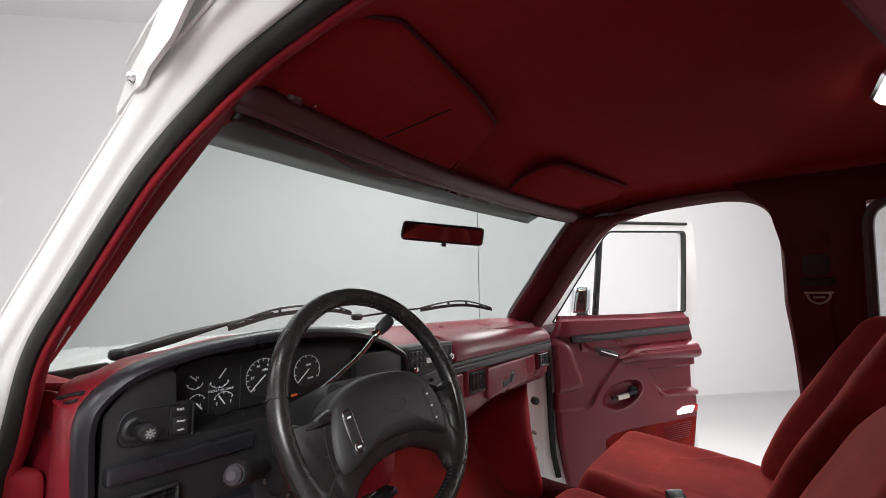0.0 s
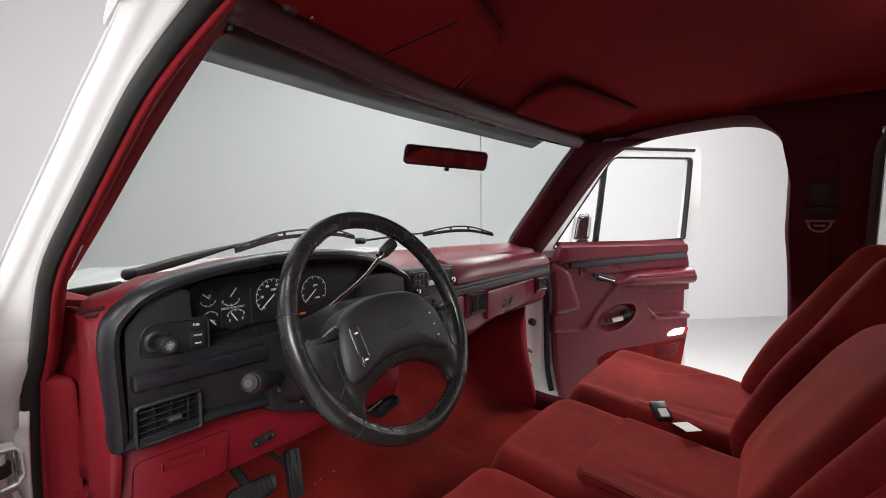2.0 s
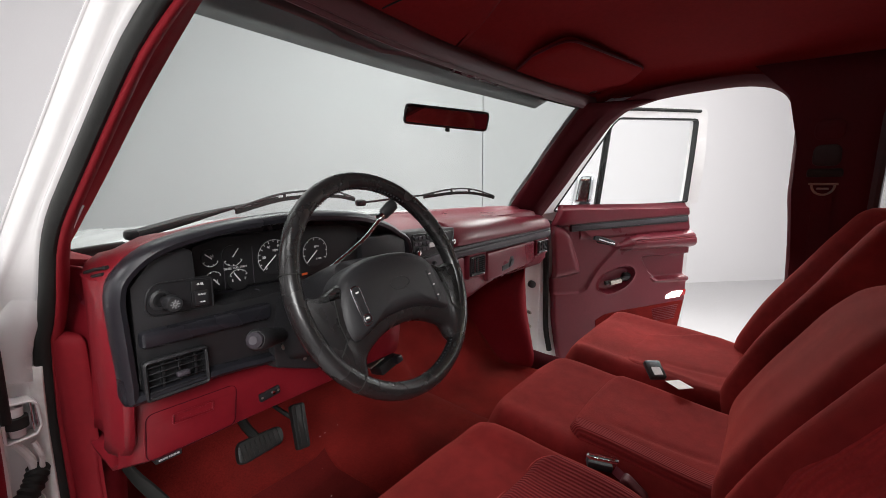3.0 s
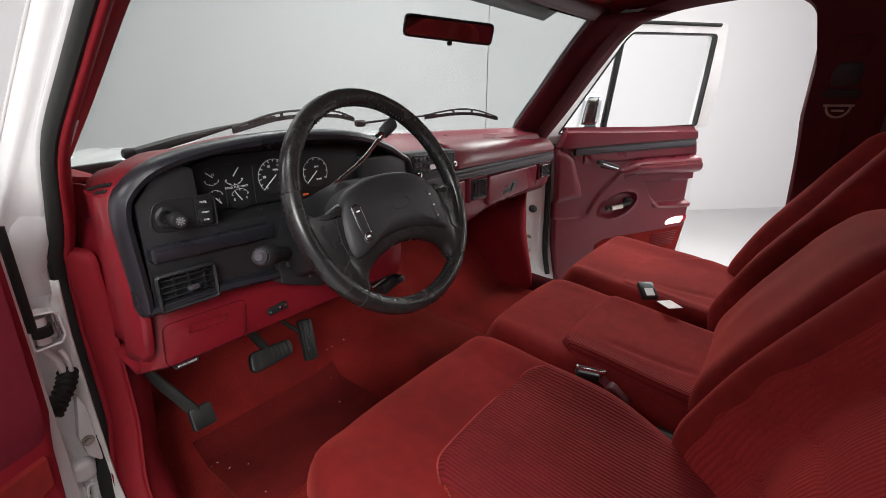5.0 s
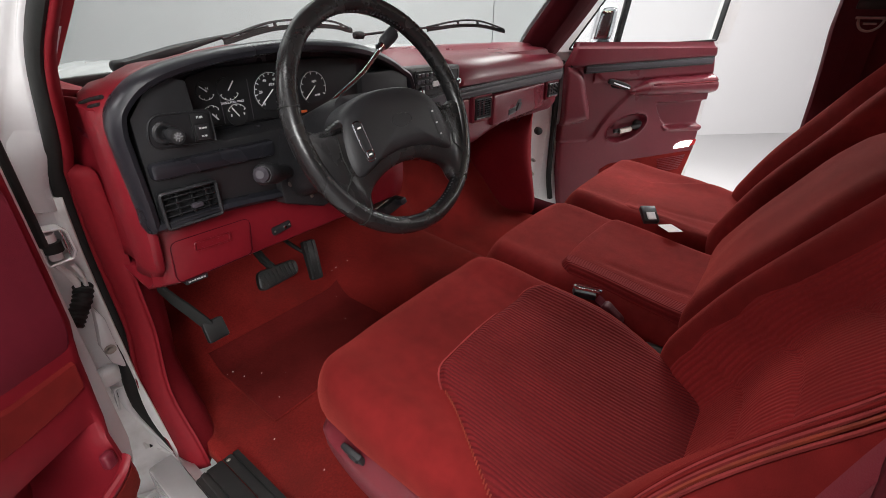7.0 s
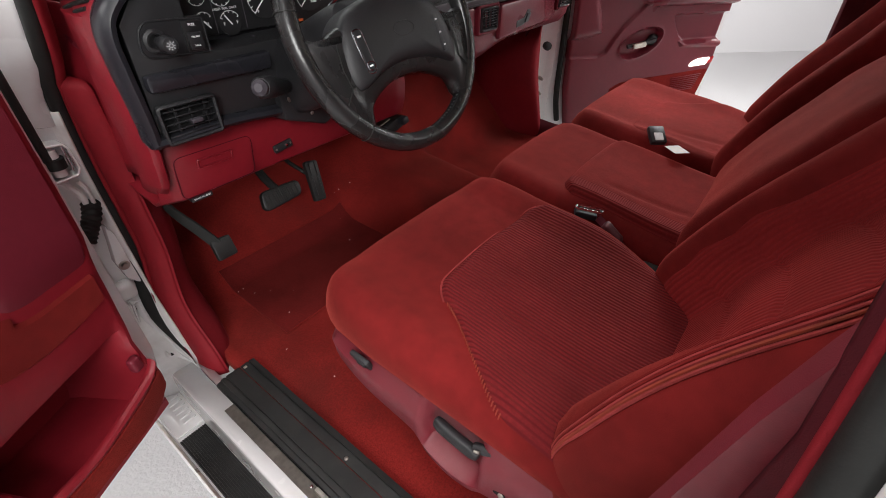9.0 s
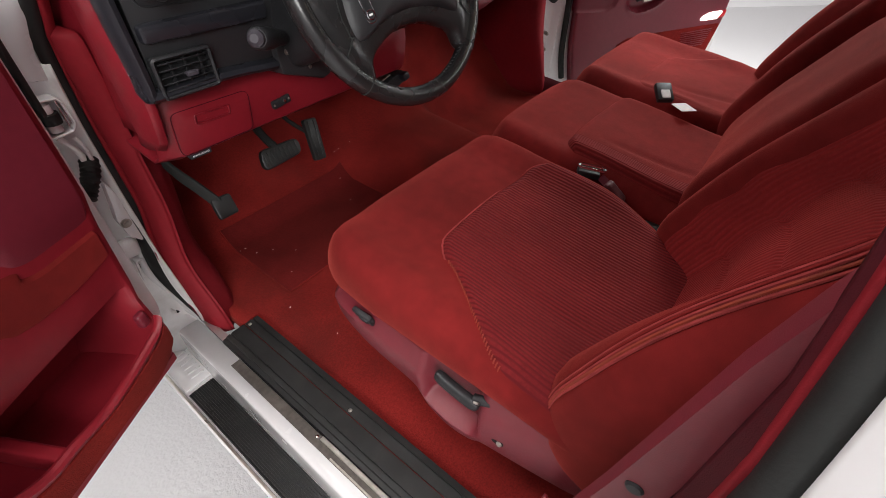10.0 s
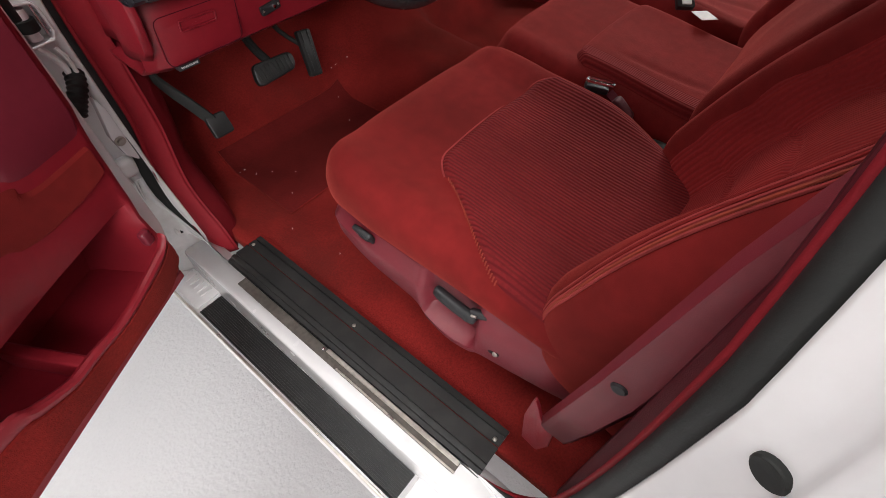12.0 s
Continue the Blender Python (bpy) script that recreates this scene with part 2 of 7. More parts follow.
def glass(name, tint, rough=0.0):
    mt = bpy.data.materials.new(name)
    mt.use_nodes = True
    nt = mt.node_tree
    N, L = nt.nodes, nt.links
    N.remove(N["Principled BSDF"])
    tr, gl, lw, mx = N.new("ShaderNodeBsdfTransparent"), N.new("ShaderNodeBsdfGlossy"), N.new("ShaderNodeLayerWeight"), N.new("ShaderNodeMixShader")
    tr.inputs[0].default_value = (*tint, 1)
    gl.inputs["Roughness"].default_value = rough
    lw.inputs["Blend"].default_value = 0.5
    pw, mr = N.new("ShaderNodeMath"), N.new("ShaderNodeMapRange")
    pw.operation, pw.inputs[1].default_value = "POWER", 5.0
    mr.inputs["To Min"].default_value, mr.inputs["To Max"].default_value = 0.008, 0.45
    L.new(lw.outputs["Facing"], pw.inputs[0]), L.new(pw.outputs[0], mr.inputs["Value"]), L.new(mr.outputs[0], mx.inputs[0])
    L.new(tr.outputs[0], mx.inputs[1]), L.new(gl.outputs[0], mx.inputs[2])
    L.new(mx.outputs[0], N["Material Output"].inputs[0])
    return mt


def glow(name, color, strength):
    mt = bpy.data.materials.new(name)
    mt.use_nodes = True
    b = mt.node_tree.nodes["Principled BSDF"]
    b.inputs["Base Color"].default_value = (*color, 1)
    b.inputs["Emission Color"].default_value = (*color, 1)
    b.inputs["Emission Strength"].default_value = strength
    b.inputs["Roughness"].default_value = 0.4
    return mt


M_WALL = material("studio_wall_paint", (0.74, 0.73, 0.74), 0.9, var=0.008, var_scale=0.6, fine=0.01, rough_var=0)
M_GROUND = material("studio_floor_epoxy", (0.50, 0.494, 0.50), 0.30, var=0.012, var_scale=1.4, fine=0.02, rough_var=0.0, grain=0.6, grain_scale=70, grain_depth=0.006, spec=0.5)
M_WHITE = material("white_paint", (0.80, 0.79, 0.79), 0.22, var=0.02, var_scale=8, fine=0.01, coat=0.5, dirt=(0.5, 0.47, 0.42), dirt_amount=0.12, dirt_scale=14)
M_WHITE_WORN = material("jamb_white_paint", (0.80, 0.785, 0.775), 0.35, var=0.05, var_scale=12, fine=0.03, dirt=(0.33, 0.28, 0.22), dirt_amount=0.35, dirt_scale=22)
M_SEAL = material("rubber_seal", (0.018, 0.019, 0.018), 0.62, var=0.2, var_scale=14, grain=0.15, grain_scale=300, spec=0.35)
M_VINYL = material("red_vinyl", (0.215, 0.0105, 0.0185), 0.38, grain=0.22, grain_scale=900, var=0.08, var_scale=5, fine=0.05, spec=0.45)
M_PAD = material("red_dash_pad", (0.165, 0.0165, 0.029), 0.34, grain=0.2, grain_scale=900, var=0.1, var_scale=4, fine=0.05, spec=0.45)
M_CLOTH = material("red_velour", (0.160, 0.0118, 0.0115), 0.9, sheen=0.28, sheen_tint=(1.0, 0.16, 0.12), grain=0.3, grain_scale=800, var=0.30, var_scale=4.5, fine=0.11, fine_scale=42, rough_var=0, spec=0.10)
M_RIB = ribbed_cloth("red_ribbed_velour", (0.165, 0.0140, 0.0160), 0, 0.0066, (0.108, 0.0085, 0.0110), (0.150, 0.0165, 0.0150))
M_RIB_SOFT = ribbed_cloth("red_fine_ribbed_velour", (0.165, 0.0130, 0.0135), 0, 0.0062, (0.132, 0.0098, 0.0108), (0.155, 0.0130, 0.0125))
# ribbed velour again, lightened: the light on the backrest sits in its colour
M_RIB_LIT = ribbed_cloth("lit_red_ribbed_back_velour", (0.255, 0.0195, 0.0205), 0, 0.0062, (0.225, 0.0170, 0.0180), (0.265, 0.0240, 0.0200))
M_LINER = material("red_headliner_cloth", spec=0.08, color=(0.215, 0.012, 0.014), rough=0.95, sheen=0.04, sheen_tint=(1, 0.3, 0.25), grain=0.2, grain_scale=600, var=0.08, var_scale=3, fine=0.06, rough_var=0)
M_CARPET = material("red_carpet", (0.190, 0.0155, 0.0135), 1.0, sheen=0.10, sheen_tint=(1, 0.35, 0.25), spec=0.05, grain=0.9, grain_scale=520, var=0.22, var_scale=6, fine=0.2, fine_scale=260, rough_var=0, dirt=(0.085, 0.013, 0.011), dirt_amount=0.7, dirt_scale=5)
M_BLACK = material("black_dash_plastic", (0.022, 0.022, 0.024), 0.42, grain=0.18, grain_scale=1100, var=0.1, fine=0.06, spec=0.38)
M_GREY = material("charcoal_bezel_plastic", (0.020, 0.020, 0.025), 0.33, grain=0.12, grain_scale=1100, var=0.1, fine=0.05)
M_LEATHER = material("black_wheel_leather", (0.018, 0.0175, 0.018), 0.27, coat=0.0, grain=0.03, grain_scale=900, rough_var=0.03, var=0.10, var_scale=16, fine=0.06, spec=0.55)
M_RUBBER = material("black_rubber", (0.016, 0.016, 0.016), 0.45, var=0.2, var_scale=20, grain=0.2, grain_scale=300, dirt=(0.06, 0.055, 0.05), dirt_amount=0.25, dirt_scale=30)
M_CHROME = material("chrome", (0.75, 0.76, 0.78), 0.12, 1.0, var=0.03, rough_var=0.04)
M_WEAR = material("tarnished_steel", (0.115, 0.10, 0.088), 0.45, 0.35, var=0.25, var_scale=22, fine=0.2, dirt=(0.06, 0.05, 0.04), dirt_amount=0.5, dirt_scale=30)
M_STEEL = material("scuffed_steel", (0.42, 0.39, 0.35), 0.4, 0.9, var=0.2, var_scale=18, fine=0.15, dirt=(0.10, 0.08, 0.06), dirt_amount=0.6, dirt_scale=25)
M_ALU = material("brushed_aluminium", (0.62, 0.58, 0.52), 0.35, 0.85, var=0.1, var_scale=20, fine=0.1, dirt=(0.3, 0.26, 0.2), dirt_amount=0.4, dirt_scale=30)
M_GAUGE = material("gauge_face", (0.010, 0.010, 0.011), 0.5, var=0.1)
M_MARK = material("white_marking", (0.85, 0.85, 0.85), 0.6, var=0.03)
M_ORANGE = material("orange_marking", (0.6, 0.1, 0.02), 0.5, var=0.03)
M_STRIP = material("grey_trim_strip", (0.055, 0.048, 0.058), 0.42, var=0.1, grain=0.1, grain_scale=900)
M_GLASS = glass("windscreen_glass", (0.715, 0.745, 0.738))
M_TINTED = glass("tinted_rear_glass", (0.30, 0.29, 0.29))
M_SIDEGLASS = glass("side_window_glass", (0.97, 0.98, 0.98))
M_MIRROR = material("mirror_glass", (0.75, 0.76, 0.77), 0.02, 1.0, var=0.0, fine=0.0, rough_var=0)
M_LAMP = glow("lit_lamp_lens", (1.0, 0.86, 0.62), 9.0)
M_DOORLAMP = glow("lit_door_lamp_lens", (1.0, 0.95, 0.88), 2.5)
M_REDLENS = material("red_reflector", (0.6, 0.01, 0.015), 0.15, var=0.1, coat=0.6)
M_PAPER = material("white_paper", (0.75, 0.74, 0.72), 0.8, var=0.04)
M_SEAM = material("red_seam_thread", (0.30, 0.042, 0.042), 0.85, var=0.2, var_scale=40, spec=0.1, sheen=0.2, sheen_tint=(1, 0.3, 0.25))
M_PIPE = material("dark_piping", (0.070, 0.006, 0.012), 0.9, spec=0.1, var=0.15)
M_THREAD = material("orange_thread", (0.28, 0.034, 0.016), 0.8, var=0.2, var_scale=30)
# darker copy of the red trim: the passenger side's shade is in its colour
M_SHADED_RED = material("shaded_red_vinyl", (0.075, 0.007, 0.012), 0.62, spec=0.2, grain=0.2, grain_scale=900, var=0.1, var_scale=5)
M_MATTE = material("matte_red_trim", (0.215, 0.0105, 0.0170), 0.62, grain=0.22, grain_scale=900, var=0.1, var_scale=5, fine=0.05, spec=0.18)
M_DUSTY = material("dusty_red_plastic", (0.175, 0.021, 0.031), 0.42, grain=0.2, grain_scale=900, var=0.12, var_scale=7, fine=0.05, spec=0.4, dirt=(0.24, 0.09, 0.09), dirt_amount=0.25, dirt_scale=9)
M_HEADER = material("plum_header_vinyl", (0.095, 0.030, 0.036), 0.42, grain=0.2, grain_scale=900, var=0.1)
M_SHIELD_SHADE = material("shaded_shield_underside", (0.10, 0.103, 0.105), 0.35, var=0.03, fine=0.0)
M_FRIT = material("black_glass_edge", (0.010, 0.011, 0.011), 0.3, var=0.05)
M_DARK = material("dark_gap", (0.006, 0.005, 0.005), 0.9, var=0.1)

# ---- the studio ----
TURNED = pose(0, 0, 0, 0, 0, -45)


def studio():
    bm = bmesh.new()
    bmesh.ops.create_grid(bm, x_segments=8, y_segments=8, size=9.0)
    structure("ground", moved(bm, TURNED), M_GROUND, "white glossy textured studio floor", "floor")
    h, d, w = 4.8, 4.55, 9.0
    # walls stand square to one another, turned against the truck; the far one has a joint
    walls = [("wall_north", box((-3.57, d + 0.1, h / 2), (8.99, 0.2, h))), ("wall_north_panel", box((5.43, d + 0.1, h / 2), (8.99, 0.2, h))),
             ("wall_east", box((7.6, 0, h / 2), (0.2, 2 * d + 4.2, h))), ("wall_west", box((-7.6, 0, h / 2), (0.2, 2 * d + 4.2, h))),
             ("wall_south", box((0, -6.6, h / 2), (15.0, 0.2, h)))]
    for name, bm in walls:
        structure(name, moved(bm, TURNED), M_WALL, "plain white painted studio wall", "wall")
    structure("ceiling", moved(box((0, -1.0, h + 0.1), (15.4, 11.6, 0.2)), TURNED), M_WALL, "plain white studio ceiling", "ceiling")


studio()

# ---- the cab: one opening outline serves both sides ----
OPENING = [(0.30, 0.600), (0.375, 0.66), (0.415, 0.78), (0.43, 0.92), (0.435, 1.06), (0.40, 1.20), (0.315, 1.32), (0.225, 1.43), (0.125, 1.55), (0.03, 1.65),
           (-0.05, 1.70), (-0.15, 1.722), (-0.28, 1.732), (-0.40, 1.732), (-0.48, 1.705), (-0.525, 1.63), (-0.55, 1.50), (-0.57, 1.35), (-0.58, 1.20),
           (-0.585, 1.00), (-0.58, 0.82), (-0.565, 0.70), (-0.52, 0.625), (-0.44, 0.600), (-0.25, 0.594), (0.10, 0.594)]


def half_width(z):
    return 0.86 - 0.14 * max(0.0, z - 1.2) / 0.54


def outline(offset=0.0, out=0.0, side=-1, per=5):
    """The opening's line, moved outwards in its own plane by offset and sideways, away from the cab, by out."""
    pts = [Vector((y, z)) for y, z in OPENING]
    line = smooth_line([(p.x, p.y, 0) for p in pts], per, True)
    n = len(line)
    res = []
    for i, p in enumerate(line):
        t = (line[(i + 1) % n] - line[i - 1]).normalized()
        # the outline runs upwards at the front, so its outside lies to the right of its run
        y, z = p.x + t.y * offset, p.y - t.x * offset
        # the two rear posts do not stand quite alike
        y += (0.048 * max(0.0, min(1.0, (1.70 - p.y) / 0.3)) if side > 0 else -0.010) * max(0.0, min(1.0, (-0.15 - p.x) / 0.35))
        k = max(0.0, min(1.0, (p.y - 0.605) / 0.09))
        if out > 0.058 and p.x > -0.25 and p.y > 1.25:
            out_here = 0.058
        else:
            out_here = out
        if p.y < 0.605 and out <= 0.022:
            z -= 0.022
        if out > 0:
            y, z = lerp(p.x, y, 0.2 + 0.8 * k), lerp(p.y, z, 0.2 + 0.8 * k)
        res.append(Vector((side * (half_width(p.y) + (out_here * k if out > 0 else out)), y, z)))
    return res


def seal_line(f, lift=0.0, side=-1):
    """A line across the door seal: f runs from its inner edge, 0, to its outer edge, 1; lift stands off its face."""
    a = outline(0.0, 0.0, side)
    b = outline(0.01, 0.0, side)
    res = []
    for p, q in zip(a, b):
        w = smooth01((p.z - 1.18) / 0.24) * smooth01((1.745 - p.z) / 0.17) * smooth01((p.y + 0.16) / 0.12)
        off = lerp(lerp(0.008, 0.008, w), lerp(0.021, 0.034, w), f)
        out = lerp(lerp(0.0, 0.026, w), lerp(0.020, 0.036, w), f)
        n = (q - p) / 0.01
        if side < 0 and p.y > 0:
            # the driver's front seal stands further in, low on the pillar
            out -= 0.022 * smooth01((p.z - 0.72) / 0.16) * smooth01((1.40 - p.z) / 0.20)
        k = max(0.0, min(1.0, (p.z - 0.605) / 0.09))
        off = off * (0.2 + 0.8 * k)
        if p.z < 0.605:
            off += 0.012
        r = p + n * (off - lift * 0.7 * k)
        r.x += side * (out * k + lift * 0.7 * k)
        res.append(r)
    return res


truck = thing("pickup_truck", (0, 0, 0), "white pickup truck cab with red trim, standing with both doors open", "truck")


def door_frame(side):
    rings = [seal_line(f, d, side) for f, d in ((0.0, -0.014), (0.0, -0.002), (0.10, 0.004), (0.30, 0.008), (0.55, 0.009), (0.80, 0.006), (1.0, 0.0), (1.1, -0.012))]
    part("door_seal", loft(rings, True, False, False), M_SEAL, truck, "black rubber door seal")
    rings = [seal_line(0.8, -0.006, side), seal_line(1.02, 0.0, side), seal_line(1.25, 0.003, side)] + [outline(o, x, side) for o, x in ((0.047, 0.040), (0.052, 0.051), (0.068, 0.056), (0.078, 0.066), (0.080, 0.095))]
    rings = [list(r) for r in zip(*[smooth_line(list(c), 3) for c in zip(*rings)])]
    part("body_aperture", loft(rings, True, False, False), M_WHITE, truck, "white painted door aperture", angle=80)
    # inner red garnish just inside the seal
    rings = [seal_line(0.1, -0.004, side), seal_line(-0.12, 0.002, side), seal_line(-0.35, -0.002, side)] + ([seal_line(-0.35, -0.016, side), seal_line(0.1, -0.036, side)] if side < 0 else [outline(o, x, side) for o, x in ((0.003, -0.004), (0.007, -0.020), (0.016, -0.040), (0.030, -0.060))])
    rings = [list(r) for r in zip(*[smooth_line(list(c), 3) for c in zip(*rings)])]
    # the passenger's side takes the darker red, shaded by colour
    part("aperture_garnish", loft(rings, True, False, False), M_MATTE if side < 0 else M_SHADED_RED, truck, "red vinyl garnish inside the seal", angle=80)


door_frame(-1)
door_frame(1)

WS_Z = (1.325, 1.40, 1.48, 1.56, 1.64, 1.72)
WS_Y = (0.47, 0.405, 0.33, 0.26, 0.185, 0.105)
WS_X = (0.812, 0.789, 0.764, 0.738, 0.712, 0.686)


def screen_edge(z):
    return interp(z, WS_Z, WS_X), interp(z, WS_Z, WS_Y)


def screen_point(u, v):
    """The windscreen: u across from -1 to 1, v up from 0 to 1."""
    z = lerp(1.30, 1.735, v)
    x, y = screen_edge(z)
    bulge = lerp(0.22, 0.03, v)
    return Vector((u * x, y + bulge * (1 - abs(u) ** 2.2), z - 0.0 * (1 - u * u)))


def windscreen():
    ob = part("windscreen", sheet(lambda a, b: screen_point(2 * a - 1, b), 28, 10), M_GLASS, truck, "clear curved windscreen with a faint green tint")
    solid(ob, 0.005)
    ob.visible_shadow = False
    # black rubber along its foot and head
    def foot(a, b):
        u = 2 * a - 1
        top = 0.088 if u < -0.86 else (0.062 if u < -0.2 else 0.050)
        return screen_point(u * 0.99, lerp(0.0, top, b)) + Vector((0, -0.007 - 0.004 * math.sin(math.pi * b), 0))

    band = part("screen_rubber", sheet(foot, 60, 4), M_SEAL, truck, "black rubber along the foot of the windscreen")
    solid(band, 0.004)
    # black printed edge along its head, deeper towards the driver's corner
    def head(a, b):
        u = 2 * a - 1
        low = 0.928 + 0.016 * smooth01((abs(u + 0.56) - 0.06) / 0.12)
        return screen_point(u * 0.985, lerp(low, 0.99, b)) + Vector((0, -0.006, 0))

    band = part("screen_edge", sheet(head, 80, 3), M_FRIT, truck, "black printed edge along the head of the windscreen")
    solid(band, 0.002)


windscreen()


def front_pillar_trim(side):
    """Red garnish from the door seal to the glass, up the windscreen pillar."""
    zs = [(1.17 if side < 0 else 1.29) + (0.55 if side < 0 else 0.43) * k / 20 for k in range(21)]
    ys = {z: interp(z, [p[1] for p in OPENING[3:12]], [p[0] for p in OPENING[3:12]]) for z in zs}
    rings = []
    for z in zs:
        x, y = screen_edge(z)
        grow = 1 if side > 0 else -0.4
        a = Vector((side * (half_width(z) - 0.012), ys[z] + 0.006, z + 0.004))
        b = Vector((side * (x - (0.058 if side > 0 else lerp(0.012, 0.005, smooth01((z - 1.4) / 0.2)) + 0.075 * smooth01((1.335 - z) / 0.035))), y - 0.012, z + 0.004))
        if side < 0:
            # tucked behind the aperture's own garnish
            a = Vector((-half_width(z) - 0.028, ys[z] + 0.046, z + 0.038))
        mid = a.lerp(b, 0.45) + Vector((-side * 0.006, -0.006, 0)) * grow
        m2 = a.lerp(b, 0.8) + Vector((-side * 0.004, -0.004, 0)) * grow
        m1 = a.lerp(b, 0.15) + Vector((-side * 0.006, -0.006, 0)) * grow
        rings.append([a, m1, mid, m2, b])
    ob = part("pillar_garnish", loft(rings, False), M_MATTE if side < 0 else M_SHADED_RED, truck, "red vinyl windscreen pillar trim")
    solid(ob, 0.006)
    # white outer skin of the pillar between the aperture and the glass
    rings = []
    for z in [1.28 + 0.47 * k / 14 for k in range(15)]:
        x, y = screen_edge(min(z, 1.72))
        yy = interp(z, [p[1] for p in OPENING[3:12]], [p[0] for p in OPENING[3:12]])
        a = Vector((side * (half_width(z) + 0.058), yy + 0.056, z + 0.052))
        b = Vector((side * (half_width(z) + 0.040), yy + 0.100, z + 0.082))
        c = Vector((side * (x + 0.012), y + 0.03, z + 0.02))
        rings.append([a, b, c])
    ob = part("windscreen_pillar", loft(rings, False), M_WHITE, truck, "white painted windscreen pillar")
    solid(ob, 0.004)


front_pillar_trim(-1)
front_pillar_trim(1)


def header_and_roof():
    # header garnish over the windscreen: a slim rounded strip with a fine groove
    rings = []
    for k in range(41):
        u = 2 * k / 40 - 1
        e = screen_point(u, 0.955) + Vector((0, -0.010, 0.010 * smooth01((-u - 0.3) / 0.7)))
        rings.append([e + Vector((0, y, z)) for y, z in ((0.0, 0.004), (-0.004, -0.005), (-0.012, -0.007), (-0.016, -0.004), (-0.018, 0.001), (-0.021, 0.000), (-0.030, 0.008), (-0.036, 0.018), (-0.038, 0.032))])
    ob = part("header_garnish", loft(rings, False), M_HEADER, truck, "plum vinyl header trim over the windscreen")
    solid(ob, 0.004, 1)

    def liner(a, b):
        x = lerp(-0.70, 0.70, a)
        y = lerp(0.12, -1.42, b)
        edge = abs(x) / 0.70
        z = 1.818 - 0.022 * edge ** 2 - 0.045 * max(0.0, (edge - 0.86) / 0.14) ** 2
        front = max(0.0, (y + 0.04) / 0.12)
        return Vector((x, y, z - 0.035 * front ** 2))

    ob = part("headliner", sheet(liner, 40, 30), M_LINER, truck, "dark red cloth headliner")
    solid(ob, 0.012, 1)
    # rails between the liner and the openings
    for s in (-1, 1):
        line = [Vector((s * 0.745, y, 1.752)) for y in (0.02, -0.1, -0.25, -0.4, -0.55, -0.8, -1.1, -1.42)]
        inner = [Vector((s * 0.665, p.y, 1.785)) for p in line]
        mid = [Vector((s * 0.705, p.y, 1.757)) for p in line]
        ob = part("roof_rail_trim", loft([line, mid, inner], False), M_LINER, truck)
        solid(ob, 0.006)

    def skin(a, b):
        x = lerp(-0.80, 0.80, a)
        y = lerp(0.20, -1.5, b)
        e = abs(x) / 0.80
        return Vector((x, y - 0.06 * e * e * (1 - b), 1.865 - 0.03 * e ** 2 - 0.035 * e ** 8 - 0.05 * max(0, (0.12 - b) / 0.12) ** 2))

    ob = part("roof_skin", sheet(skin, 30, 24), M_WHITE, truck, "white painted roof")
    solid(ob, 0.004)


header_and_roof()


def sun_shield():
    """The white outside shield over the windscreen, held by a screw at each end."""
    def fn(a, b):
        u = 2 * a - 1
        x = lerp(0.74, 0.665, b) * u
        front = 0.42 - 0.12 * abs(u) ** 2.5
        back = 0.12 - 0.05 * u * u
        y = lerp(back, front, b)
        z = lerp(1.848 - 0.03 * u * u, 1.772 - 0.032 * abs(u) ** 3, b) + 0.02 * math.sin(math.pi * b)
        return Vector((x, y, z))

    ob = part("sun_shield", sheet(fn, 36, 8), M_WHITE, truck, "white outside windscreen shield with a chrome end screw")
    solid(ob, 0.004)
    # added dark sheet: gives the white shield's underside its shade by colour
    under = part("shield_shade_sheet", sheet(lambda a, b: fn(a, b) + Vector((0, 0, -0.008)), 36, 8), M_SHIELD_SHADE, ob, "shaded underside of the shield, darkened by colour")
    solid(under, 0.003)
    for s in (-1, 1):
        side = [(-0.10, 1.800), (-0.05, 1.757), (-0.01, 1.730), (0.045, 1.715), (0.066, 1.701), (0.088, 1.700), (0.142, 1.685), (0.140, 1.694), (0.105, 1.728), (0.061, 1.748), (0.01, 1.785), (-0.06, 1.828)]
        m = axes_at((s * 0.800, 0, 0), (0, 1, 0), (0, 0, 1))
        part("shield_end", plate(rounded(side, 0.012), 0.006, m, 0.002), M_WHITE, ob)
        part("screw", lathe([(0.0, 0.006), (0.006, 0.004), (0.008, 0.0), (0.008, -0.003)], axes_at((s * 0.808, 0.088, 1.716), (0, s, 0), (0, 0, 1)), 12), M_CHROME, ob, "chrome screw")


sun_shield()


